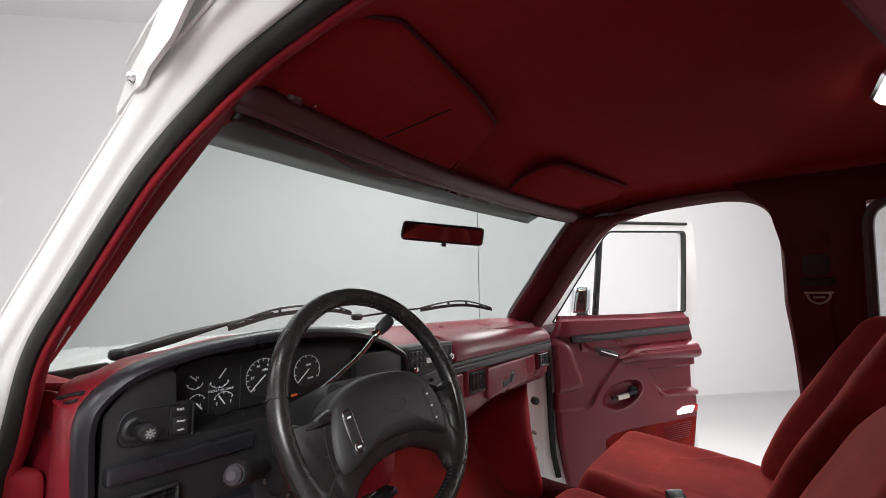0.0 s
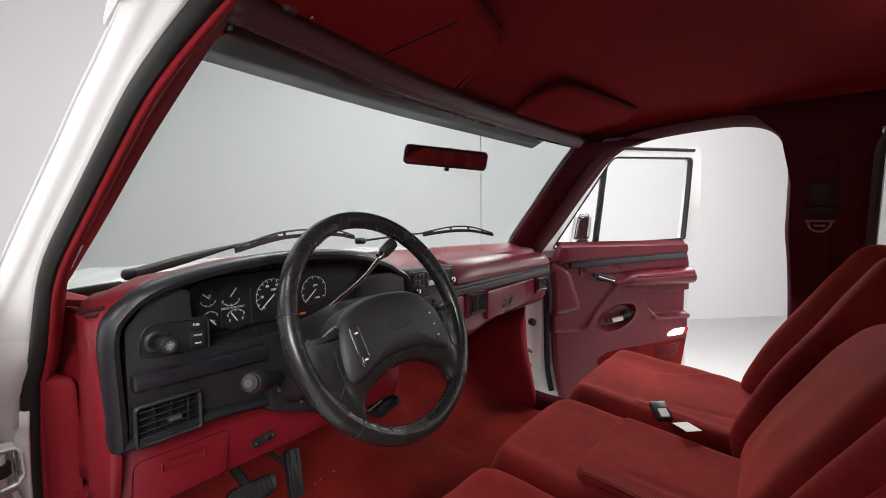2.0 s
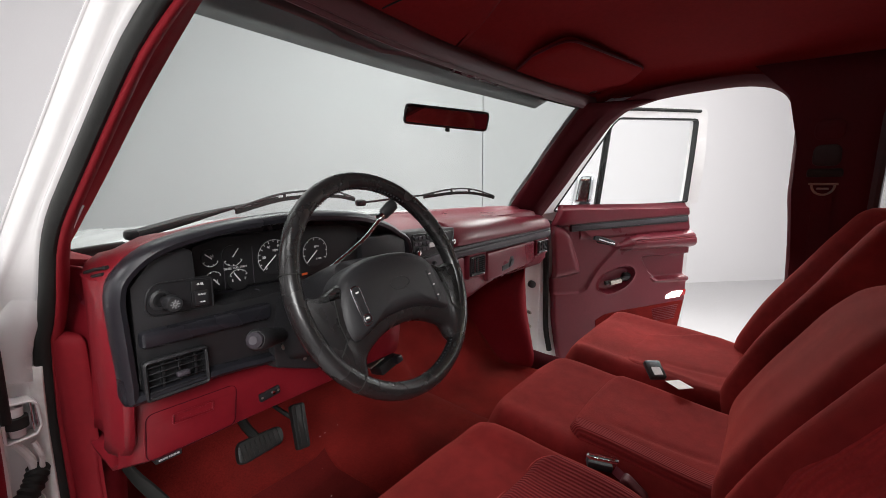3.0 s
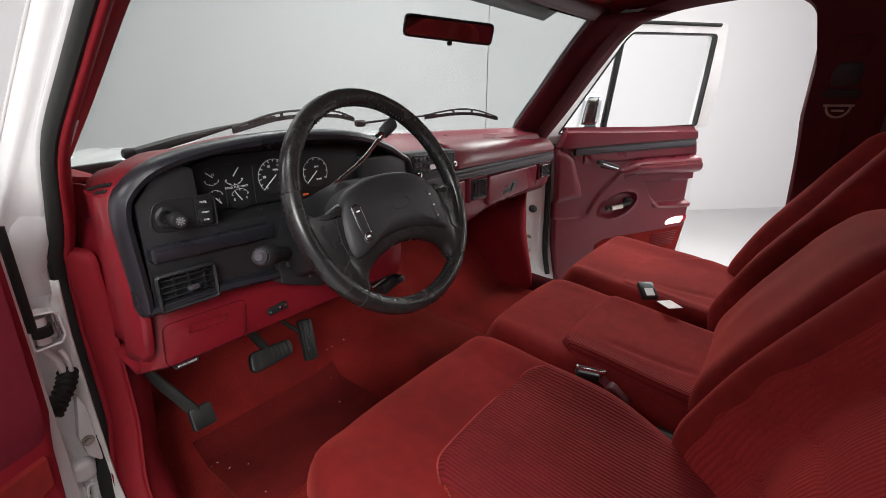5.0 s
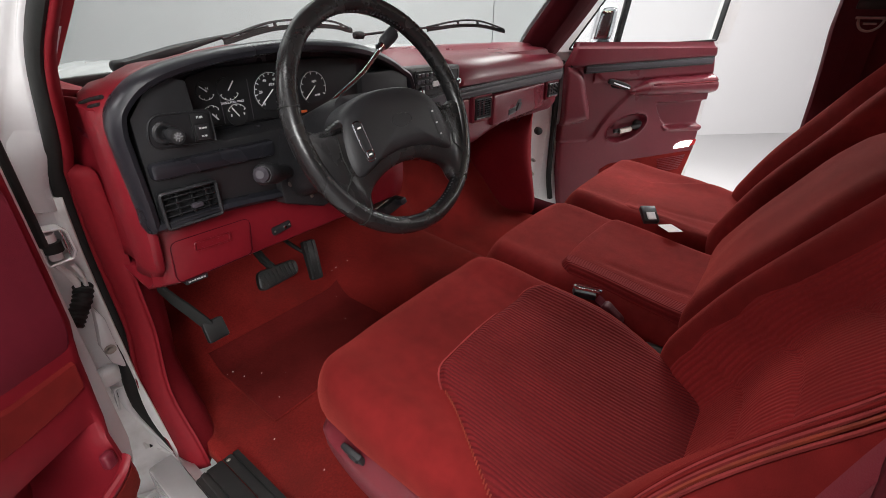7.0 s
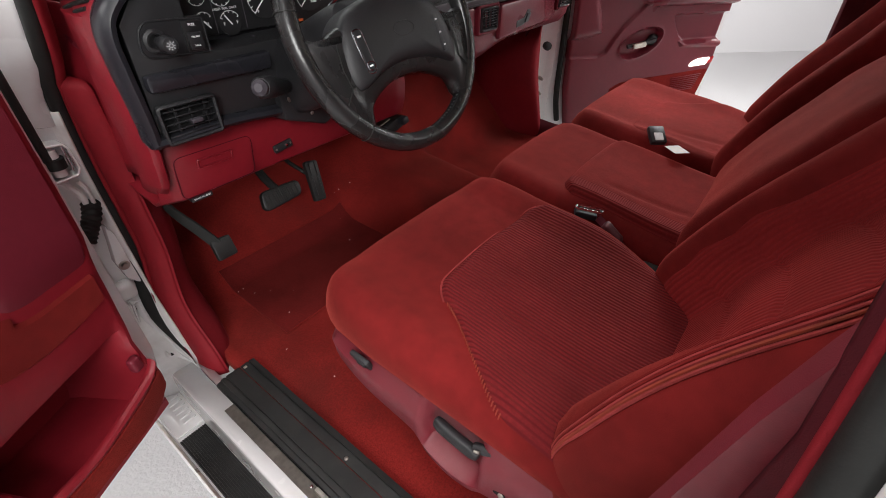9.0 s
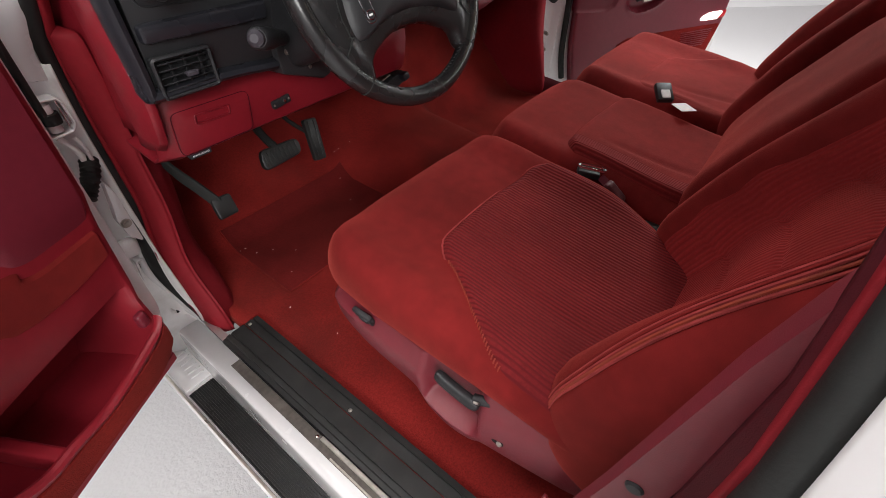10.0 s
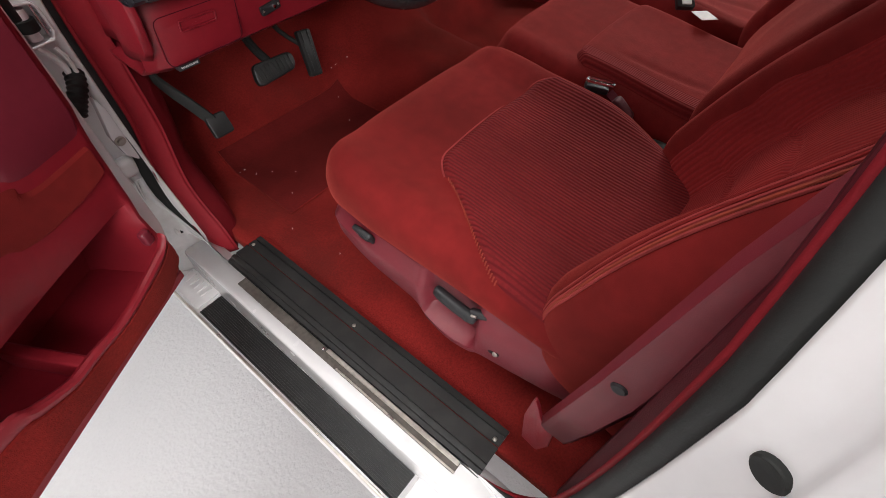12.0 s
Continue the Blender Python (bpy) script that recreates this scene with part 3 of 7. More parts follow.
def cab_sides():
    for s in (-1, 1):
        # rear side panel behind the opening, with its window
        y0, y1 = (-0.605 if s < 0 else -0.545), -1.42
        wy0, wy1, wz0, wz1 = -0.715, -1.22, 1.30, 1.69

        def at(y, z, inn=0.0):
            return Vector((s * (half_width(z) - 0.064 - inn), y, z))

        def post(z):
            f = max(0.0, min(1.0, (1.70 - z) / 0.3)) if s > 0 else 0.0
            line = [(p[1], p[0]) for p in OPENING[18:12:-1]]
            return interp(z, [p[0] for p in line], [p[1] for p in line]) - 0.012 + (0.048 * f if s > 0 else -0.010)

        ys = [y0, -0.66, wy0, -0.9, -1.06, wy1, -1.3, y1]
        zs = [0.56, 0.8, 1.0, 1.2, wz0, 1.42, 1.55, wz1, 1.78]
        bm = bmesh.new()
        vs = {(i, j): bm.verts.new(at(post(z) if i == 0 else y, z)) for i, y in enumerate(ys) for j, z in enumerate(zs)}
        for i in range(len(ys) - 1):
            for j in range(len(zs) - 1):
                if ys[i] <= wy0 and ys[i + 1] >= wy1 and zs[j] >= wz0 and zs[j + 1] <= wz1:
                    continue
                bm.faces.new((vs[i, j], vs[i + 1, j], vs[i + 1, j + 1], vs[i, j + 1]))
        ob = part("rear_side_trim", bm, M_SHADED_RED, truck, "dark red rear side trim panel")
        solid(ob, 0.01)
        loop = rounded([(wy0, wz0), (wy1, wz0), (wy1 - 0.02, wz1), (wy0, wz1)], 0.07, 6)
        ring = [at(y, z, -0.006) for y, z in loop]
        part("quarter_window_trim", tube(ring, 0.016, 8, True, (1, 0, 0)), M_STRIP, truck)
        pane = [at(y, z, -0.02) for y, z in loop]
        bm = bmesh.new()
        bm.faces.new([bm.verts.new(p) for p in pane])
        ob = part("quarter_window", bm, M_SIDEGLASS, truck, "clear rear quarter window")
        ob.visible_shadow = False
        solid(flat_shaded(ob), 0.004)
        # outer skin of the cab behind the opening
        bm = bmesh.new()
        vs = {(i, j): bm.verts.new(Vector((s * (half_width(z) + 0.095), y, z))) for i, y in enumerate([-0.655] + ys[2:]) for j, z in enumerate([0.45] + zs)}
        for i in range(len(ys) - 2):
            for j in range(len(zs)):
                if i > 0 and i < 4 and 5 <= j < 8:
                    continue
                bm.faces.new((vs[i, j], vs[i + 1, j], vs[i + 1, j + 1], vs[i, j + 1]))
        ob = part("rear_body_side", bm, M_WHITE, truck, "white rear body side")
        solid(ob, 0.004)
    # back wall with its window opening closed by glass
    bm = bmesh.new()
    xs, zs = [-0.84, -0.6, 0.6, 0.84], [0.56, 1.28, 1.66, 1.80]
    vs = {(i, j): bm.verts.new((x, -1.42, z)) for i, x in enumerate(xs) for j, z in enumerate(zs)}
    for i in range(3):
        for j in range(3):
            if (i, j) != (1, 1):
                bm.faces.new((vs[i, j], vs[i + 1, j], vs[i + 1, j + 1], vs[i, j + 1]))
    ob = part("back_panel", bm, M_VINYL, truck)
    solid(ob, 0.03)
    ob = part("back_window", box((0, -1.42, 1.47), (1.2, 0.006, 0.38)), M_TINTED, truck, "tinted rear window")
    ob.visible_shadow = False


cab_sides()


def cab_floor():
    def fn(a, b):
        x = lerp(-0.80, 0.80, a)
        y = lerp(0.90, -1.42, b)
        z = 0.572
        z += 0.42 * max(0.0, min(1.0, (y - 0.50) / 0.34)) ** 1.25
        hump = math.exp(-((x - 0.03) / 0.20) ** 4)
        z += hump * interp(y, [-0.6, -0.1, 0.3, 0.6, 0.9], [0.10, 0.11, 0.14, 0.17, 0.1])
        z += 0.02 * max(0, (abs(x) - 0.74) / 0.06) ** 2
        return Vector((x, y, z))

    ob = part("floor_carpet", sheet(fn, 60, 60), M_CARPET, truck, "worn red cut-pile floor carpet")
    solid(ob, 0.02, -1)
    part("bulkhead", box((0, 0.93, 0.98), (1.66, 0.03, 0.60)), M_CARPET, truck)
    for s in (-1, 1):
        # kick panel beside the footwell
        rows = []
        for z in (0.56, 0.62, 0.72, 0.85, 0.96, 1.03, 1.10, 1.16, 1.20, 1.21):
            y = interp(z, [0.6, 0.66, 0.78, 0.92, 1.06, 1.2, 1.32, 1.43], [0.30, 0.375, 0.415, 0.43, 0.435, 0.40, 0.315, 0.225])
            y = max(y, 0.375) if s > 0 else y
            b = 0.035 * math.exp(-((z - 0.90) / 0.12) ** 2) - 0.036 * max(0.0, min(1.0, (z - 0.97) / 0.06))
            e = smooth01((z - 0.95) / 0.12)
            row = [Vector((s * 0.853, y + 0.034, z)), Vector((s * lerp(0.840, 0.846, e), y + lerp(-0.012, -0.008, e), z)), Vector((s * 0.818, y - 0.028, z)), Vector((s * (0.803 - b * 0.6), y - 0.01, z)), Vector((s * (0.797 - b), y + 0.08, z)), Vector((s * (0.80 - b), y + 0.2, z)), Vector((s * (0.80 - min(b, 0)), 0.92, z))]
            if s < 0:
                # the driver's panel swells far into the footwell
                f = 1 - smooth01((z - 0.98) / 0.10)
                for i, (wide, along) in enumerate(((0.796, y - 0.020), (0.748, y + 0.045), (0.725, y + 0.2), (0.705, 0.92))):
                    row[3 + i] = row[3 + i].lerp(Vector((-wide - 0.020, along, z)), f)
            k = smooth01((z - 1.10) / 0.24) + (0.9 if z > 1.205 else 0.0)
            rows.append([p + Vector((s * 0.016 * k - s * (0.86 - half_width(z)), 0.034 * k, 0)) + Vector((0.020 * smooth01((z - 0.72) / 0.16) if s < 0 else 0.0, 0, 0)) for p in row])
        rows = [list(r) for r in zip(*[smooth_line(list(c), 4) for c in zip(*rows)])]
        rows = [smooth_line(r, 3) for r in rows]
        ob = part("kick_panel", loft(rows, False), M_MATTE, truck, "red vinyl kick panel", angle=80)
        solid(ob, 0.006)


cab_floor()


def sills(side):
    s = side
    # black ribbed sill plate
    steps = [(0.766, 0.578), (0.767, 0.5905), (0.779, 0.5915), (0.7796, 0.5875), (0.7822, 0.5875), (0.7828, 0.592), (0.801, 0.592), (0.8016, 0.588), (0.8042, 0.588), (0.8048, 0.5925), (0.836, 0.593), (0.8366, 0.589), (0.8392, 0.589), (0.8398, 0.593), (0.848, 0.5925), (0.850, 0.5885), (0.858, 0.588), (0.862, 0.580)]
    a = [Vector((s * x, 0.235, z)) for x, z in steps]
    b = [Vector((s * x, -0.488, z)) for x, z in steps]
    ob = part("sill_plate", loft([a, b], False), M_RUBBER, truck, "scuffed black ribbed door sill plate", angle=3)
    flat_shaded(ob)
    solid(ob, 0.004, -1)
    for y in (0.222, -0.12, -0.475):
        part("screw", lathe([(0.0, 0.002), (0.0035, 0.001), (0.0045, 0.0)], pose(s * 0.795, y, 0.595), 8), M_STEEL, ob, "small steel screw")
    # painted rocker: top ledge, pinch, outer side
    prof = [(0.84, 0.575), (0.862, 0.581), (0.882, 0.582), (0.896, 0.5825), (0.905, 0.581), (0.9085, 0.577), (0.910, 0.568), (0.910, 0.54), (0.910, 0.47), (0.90, 0.38), (0.84, 0.36)]
    a = [Vector((s * x, 0.345, z)) for x, z in prof]
    b = [Vector((s * x, -0.62, z)) for x, z in prof]
    ob = part("rocker", loft([a, b], False), M_WHITE, truck, "white painted rocker under the door opening", angle=12)
    solid(ob, 0.003, -1)
    # two metal wear strips on the ledge
    part("wear_strip", box((s * 0.873, -0.144, 0.5845), (0.022, 0.615, 0.004), 0.001, 1), M_WEAR, truck, "tarnished brown steel wear strip")
    part("wear_strip", box((s * 0.8655, -0.283, 0.5880), (0.009, 0.335, 0.003), 0.001, 1), M_ALU, truck, "pale aluminium wear strip")
    part("wear_strip", box((s * 0.8815, -0.305, 0.5875), (0.004, 0.295, 0.002), 0.0007, 1), M_ALU, truck, "pale aluminium wear strip")
    part("screw", lathe([(0.0, 0.003), (0.0035, 0.002), (0.0045, 0.0)], pose(s * 0.869, -0.107, 0.587), 8), M_CHROME, truck, "small steel screw")


sills(-1)
sills(1)


def running_board(side):
    rb = thing("running_board", (side * 0.95, -0.1, 0.44), "white running board with a black ribbed tread pad", "running board", "running boards")
    s = side
    prof = rounded([(0.905, 0.478), (0.980, 0.478), (0.986, 0.468), (0.982, 0.44), (0.955, 0.43), (0.905, 0.43)], 0.006, 3)
    rings = [[Vector((s * x, y, z)) for x, z in prof] for y in (0.62, 0.30, 0.0, -0.4, -0.42, -1.0)]
    part("board", loft(rings), M_WHITE, rb)
    part("edge_trim", box((s * 0.979, -0.20, 0.4815), (0.006, 1.2, 0.004), 0.001, 1), M_ALU, rb, "thin bright edge strip")
    n = 11
    prof = [(0.911, 0.480)]
    for k in range(n):
        x = 0.912 + 0.056 * k / n
        w = 0.056 / n
        prof += [(x, 0.4835), (x + w * 0.55, 0.4835), (x + w * 0.6, 0.4815), (x + w * 0.95, 0.4815)]
    prof += [(0.970, 0.4835), (0.972, 0.480)]
    a = [Vector((s * x, 0.252, z)) for x, z in prof]
    b = [Vector((s * x, -0.385, z)) for x, z in prof]
    part("tread_pad", loft([a, b], False), M_RUBBER, rb, "black ribbed rubber tread pad", angle=15)
    # stepped white filler ahead of and behind the pad
    for y0, y1 in ((0.262, 0.40), (-0.395, -0.55)):
        part("end_cap", box((s * 0.94, (y0 + y1) / 2, 0.484), (0.064, abs(y1 - y0), 0.006), 0.002, 2), M_WHITE, rb)
    for k in range(6):
        part("cap_rib", box((s * 0.93, 0.285 + k * 0.017, 0.4885), (0.03, 0.006, 0.004), 0.0015, 1), M_WHITE, rb)


running_board(-1)
running_board(1)


def front_body():
    # bonnet and cowl seen through the windscreen
    def bonnet(a, b):
        u = 2 * a - 1
        x = 0.90 * u
        y = lerp(0.80 - 0.10 * u * u, 2.0, b)
        z = 1.325 - 0.12 * b ** 2 - 0.10 * abs(u) ** 4 + 0.012 * math.exp(-((abs(u) - 0.6) / 0.06) ** 2)
        return Vector((x, y, z))

    ob = part("bonnet", sheet(bonnet, 40, 14), M_WHITE, truck, "white painted bonnet")
    solid(ob, 0.006, -1)

    def cowl(a, b):
        u = 2 * a - 1
        p = screen_point(u * 0.99, 0.0)
        q = Vector((0.90 * u, 0.80 - 0.10 * u * u, 1.318 - 0.10 * abs(u) ** 4))
        r = p.lerp(q, b)
        r.z = lerp(1.30, q.z - 0.006, b) - 0.012 * math.sin(math.pi * b)
        return r

    ob = part("cowl", sheet(cowl, 40, 6), M_SEAL, truck, "black cowl panel at the foot of the windscreen")
    solid(ob, 0.006, -1)
    for s in (-1, 1):
        # wing
        rows = []
        for y in (0.40, 0.6, 0.9, 1.3, 1.8, 2.0):
            rows.append([Vector((s * 0.905, y, 1.24)), Vector((s * 0.955, y, 1.20)), Vector((s * 0.975, y, 1.05)), Vector((s * 0.97, y, 0.75)), Vector((s * 0.95, y, 0.5))])
        ob = part("wing", loft(rows, False), M_WHITE, truck, "white front wing")
        solid(ob, 0.004)
        # hinge pillar: it faces backwards between the seal and the wing
        rows = []
        for z in (0.48, 0.6, 0.75, 0.9, 1.05, 1.13, 1.16):
            y = interp(z, [0.6, 0.66, 0.78, 0.92, 1.06, 1.2, 1.32], [0.33, 0.385, 0.42, 0.435, 0.44, 0.41, 0.33])
            rows.append([Vector((s * 0.852, y + 0.0, z)), Vector((s * 0.868, y + 0.03, z)), Vector((s * 0.890, y + 0.045, z)), Vector((s * 0.915, y + 0.05, z)), Vector((s * 0.945, y + 0.07, z)), Vector((s * 0.965, y + 0.12, z))])
        ob = part("hinge_pillar", loft(rows, False), M_WHITE_WORN, truck, "grimy white painted hinge pillar")
        solid(ob, 0.004)
        # smooth white root of the windscreen pillar over the upper hinge
        rows = []
        for z in (1.125, 1.135, 1.18, 1.24, 1.30, 1.36, 1.42):
            y = interp(z, [1.06, 1.2, 1.32, 1.43, 1.55, 1.65, 1.70], [0.435, 0.40, 0.315, 0.225, 0.125, 0.03, -0.05])
            d = 0.03 if z < 1.13 else 0.03 * smooth01((z - 1.24) / 0.12)
            rows.append([Vector((s * (half_width(z) + 0.000), y + 0.022 + d, z)), Vector((s * (half_width(z) + 0.018), y + 0.030 + d, z)), Vector((s * (half_width(z) + 0.036), y + 0.046 + d, z)), Vector((s * (half_width(z) + 0.055), y + 0.09, z)), Vector((s * (lerp(0.955, half_width(z) + 0.05, smooth01((z - 1.15) / 0.2))), y + 0.18, z - 0.02))])
        ob = part("pillar_root", loft(rows, False), M_WHITE, truck, "white root of the windscreen pillar")
        solid(ob, 0.004)


front_body()

# ---- the dashboard ----
dash = thing("dashboard", (0, 0.4, 1.0), "red dashboard with a black instrument surround and grey trim strip", "dashboard")


def at_y(y):
    return axes_at((0, y, 0), (1, 0, 0), (0, 0, 1))


def dash_body():
    # the long padded top from glass to front edge
    rings = []
    n = 40
    for k in range(n + 1):
        u = 2 * k / n - 1
        x = 0.80 * u
        g = screen_point(u * 0.985, 0.03) + Vector((0, -0.01, 0))
        g.x = x * 0.985
        left = max(0.0, min(1.0, (0.12 - x) / 0.10))          # behind the instruments the pad is lower and flows into the pod
        lip_y = lerp(0.318, 0.30, left)
        lip_z = lerp(1.300 - 0.02 * smooth01((x - 0.3) / 0.5), 1.345, left)
        fall = 0.035 * max(0, (abs(u) - 0.93) / 0.07) ** 2 + 0.034 * left
        rings.append([Vector((x, g.y, 1.322 - fall)), Vector((x, lerp(g.y, lip_y, 0.22), 1.342 - fall + 0.004 * left)), Vector((x, lerp(g.y, lip_y, 0.42), 1.340 - fall)),
                      Vector((x, lerp(g.y, lip_y, 0.50), 1.330 - fall)), Vector((x, lerp(g.y, lip_y, 0.75), 1.328 - fall)), Vector((x, lip_y + 0.02, lerp(1.322, 1.345, left) - fall)), Vector((x, lip_y, lip_z - fall)),
                      Vector((x, lip_y - 0.004, lip_z - 0.03 - fall)), Vector((x, lip_y, 1.235)), Vector((x, lip_y + 0.006, 1.19))])
    ob = part("dash_top", loft(rings, False), M_PAD, dash, "red padded dash top, faded along the ridge")
    solid(ob, 0.008, -1)
    # left end of the dash, beside the instrument surround
    rows = []
    for z, d in ((1.318, 0.06), (1.312, 0.022), (1.28, 0.0), (1.2, -0.004), (1.12, -0.002), (1.06, 0.012), (1.035, 0.04)):
        rows.append([Vector((-0.790, 0.225 + d, z)), Vector((-0.800, 0.232 + d, z)), Vector((-0.807, 0.255 + d, z)), Vector((-0.807, 0.30 + d * 0.4, z)), Vector((-0.799, 0.335, z)), Vector((-0.792, 0.362, z)), Vector((-0.793, 0.392, z)), Vector((-0.802, 0.425, z)), Vector((-0.822, 0.455, z))])
    ob = part("dash_end", loft(rows, False), M_VINYL, dash, "glossy red vinyl dash end")
    solid(ob, 0.006)
    # lower red panel under the instruments
    prof = [(0.262, 1.150), (0.244, 1.128), (0.240, 1.09), (0.244, 1.05), (0.256, 1.015), (0.285, 0.998), (0.36, 1.00), (0.45, 1.02)]
    rings = []
    for k in range(17):
        x = lerp(-0.805, -0.20, k / 16)
        c = 0.02 * max(0, (-0.775 - x) / 0.03) ** 2
        rings.append([Vector((x, y + c, z)) for y, z in prof])
    ob = part("lower_panel", loft(rings, False), M_VINYL, dash, "red vinyl panel under the instruments")
    solid(ob, 0.006, -1)
    # passenger face: below the trim strip
    prof = [(0.322, 1.196), (0.304, 1.190), (0.302, 1.15), (0.306, 1.115), (0.330, 1.085), (0.40, 1.06), (0.52, 1.05)]
    rings = []
    for k in range(25):
        x = lerp(-0.20, 0.815, k / 24)
        low = 0.035 * math.exp(-((x - 0.22) / 0.12) ** 2)
        rings.append([Vector((x, y, z - (low if z < 1.14 else 0))) for y, z in prof])
    ob = part("passenger_face", loft(rings, False), M_PAD, dash, "red moulded passenger side of the dash")
    solid(ob, 0.006, -1)
    # raised padded panel over the strip, thick enough to show its end
    prof = [(0.330, 1.248), (0.284, 1.248), (0.276, 1.252), (0.273, 1.260), (0.276, 1.272), (0.284, 1.290), (0.298, 1.308), (0.318, 1.320), (0.345, 1.327), (0.380, 1.329), (0.380, 1.26)]
    rings = []
    for x, k in ((0.098, 0.6), (0.100, 0.9), (0.106, 1.0), (0.25, 1.0), (0.45, 1.0), (0.62, 1.0), (0.76, 1.0), (0.796, 0.95), (0.806, 0.7)):
        drop = 0.024 * smooth01((x - 0.3) / 0.5)
        rings.append([Vector((x, lerp(0.33, y, k), lerp(1.285, z - drop * max(0.0, (z - 1.262) / 0.066), 0.85 + 0.15 * k))) for y, z in prof])
    part("pad_panel", loft(rings), M_PAD, dash, "red padded panel before the passenger")
    # trim strip: grey band between two dark grooves
    strip = rounded([(0.055, 1.212), (0.815, 1.206), (0.822, 1.251), (0.055, 1.244)], 0.005, 3)
    part("trim_strip", plate(strip, 0.02, at_y(0.288), 0.003), M_BLACK, dash, "black trim strip along the dash")
    band = rounded([(0.06, 1.218), (0.812, 1.214), (0.816, 1.236), (0.06, 1.230)], 0.003, 2)
    part("trim_band", plate(band, 0.008, at_y(0.283), 0.002), M_STRIP, dash, "grey band in the trim strip")
    part("trim_line", plate([(0.06, 1.236), (0.814, 1.242), (0.814, 1.246), (0.06, 1.240)], 0.006, at_y(0.285), 0.0008), M_STRIP, dash, "thin pale line over the band")


dash_body()

POD = [(-0.798, 1.133), (-0.770, 1.133), (-0.694, 1.134), (-0.640, 1.131), (-0.574, 1.125), (-0.40, 1.118), (-0.19, 1.145), (-0.135, 1.19), (-0.118, 1.25), (-0.130, 1.305), (-0.170, 1.331),
       (-0.225, 1.356), (-0.335, 1.384), (-0.47, 1.398), (-0.58, 1.395), (-0.68, 1.383), (-0.755, 1.362), (-0.797, 1.328), (-0.809, 1.295), (-0.809, 1.255), (-0.807, 1.20), (-0.806, 1.165), (-0.806, 1.143)]


def pod_y(x):
    """The pod wraps round: its right end lies deeper."""
    return 0.060 * smooth01((x + 0.42) / 0.28)


def instrument_pod():
    pts = [(p.x, p.y) for p in smooth_line([(x, z, 0) for x, z in POD], 4, True)]
    pts = ccw(pts)
    rings = [(inset(pts, 0.002), 0.240), (inset(pts, 0.0), 0.214), (inset(pts, 0.004), 0.201), (inset(pts, 0.010), 0.196), (inset(pts, 0.017), 0.199), (inset(pts, 0.021), 0.210), (inset(pts, 0.022), 0.285)]
    bm = loft([[(x, y + pod_y(x) * (1 if y < 0.25 else 0.2), z) for x, z in ring] for ring, y in rings], cap0=False, cap1=True)
    pod = part("instrument_surround", bm, M_GREY, dash, "black instrument surround with a rounded charcoal rim")
    # red shell over the surround, flowing back into the dash top
    rings = [(inset(pts, 0.008), 0.226, 9.0), (inset(pts, 0.003), 0.232, 9.0), (inset(pts, 0.001), 0.247, 1.392), (inset(pts, -0.001), 0.285, 1.372), (inset(pts, 0.002), 0.345, 1.343), (inset(pts, 0.006), 0.43, 1.318), (inset(pts, 0.02), 0.53, 1.29)]
    part("pod_shell", loft([[(max(x, -0.812 + 0.30 * max(0.0, y - 0.315)), y + pod_y(x) * max(0.0, min(1.0, (0.45 - y) / 0.15)), min(z, top)) for x, z in ring] for ring, y, top in rings], cap0=False, cap1=False), M_VINYL, dash, "red shell over the instrument surround")
    # lower control face
    low = [(-0.784, 1.140), (-0.46, 1.136), (-0.46, 1.254), (-0.655, 1.252), (-0.690, 1.262), (-0.694, 1.348), (-0.712, 1.356), (-0.752, 1.342), (-0.782, 1.305)]
    part("control_face", plate(rounded(low, 0.006, 3), 0.075, at_y(0.212), 0.003), M_BLACK, pod, "black textured control face")
    part("display_mount", plate(rounded([(-0.30, 1.15), (-0.18, 1.17), (-0.150, 1.21), (-0.150, 1.312), (-0.19, 1.322), (-0.30, 1.322)], 0.012, 4), 0.03, at_y(0.262), 0.004), M_BLACK, pod)
    return pod


pod = instrument_pod()


def dial(name, x, z, r, a0, a1, ticks, needle, y=0.274, tick=0.10, labels=()):
    m = axes_at((x, y, z), (1, 0, 0), (0, 0.0, 1))
    face = part(name, lathe([(0.0, 0.0006), (r * 1.02, 0.0006), (r * 1.02, -0.004)], m, 28), M_GAUGE, dash, "black gauge with white markings and needle")
    parts = []
    for k in range(ticks):
        a = radians(lerp(a0, a1, k / (ticks - 1)))
        long = k % 2 == 0
        c = Vector((math.cos(a) * r * 0.9, math.sin(a) * r * 0.9, 0.0012))
        parts.append(box((0, 0, 0), (r * (0.18 if long else 0.11), 0.0014, 0.0006), 0, 1, m @ Matrix.Translation(c) @ Matrix.Rotation(a, 4, "Z")))
    arc = [m @ Vector((math.cos(radians(lerp(a0, a1, k / 24))) * r * 0.98, math.sin(radians(lerp(a0, a1, k / 24))) * r * 0.98, 0.0012)) for k in range(25)]
    parts.append(tube(arc, 0.0005, 4, up=(0, 1, 0)))
    part("tick_marks", joined(*parts), M_MARK, face, "white tick marks")
    a = radians(needle)
    c = Vector((math.cos(a) * r * 0.35, math.sin(a) * r * 0.35, 0.003))
    part("needle", box((0, 0, 0), (r * 1.0, 0.0022, 0.001), 0.0003, 1, m @ Matrix.Translation(c) @ Matrix.Rotation(a, 4, "Z")), M_MARK, face, "white needle")
    for text, px, pz, size in labels:
        part("lettering", words(text, size, m @ Matrix.Translation((px * r, pz * r, 0.0012))), M_MARK, face, "white lettering")
    return face


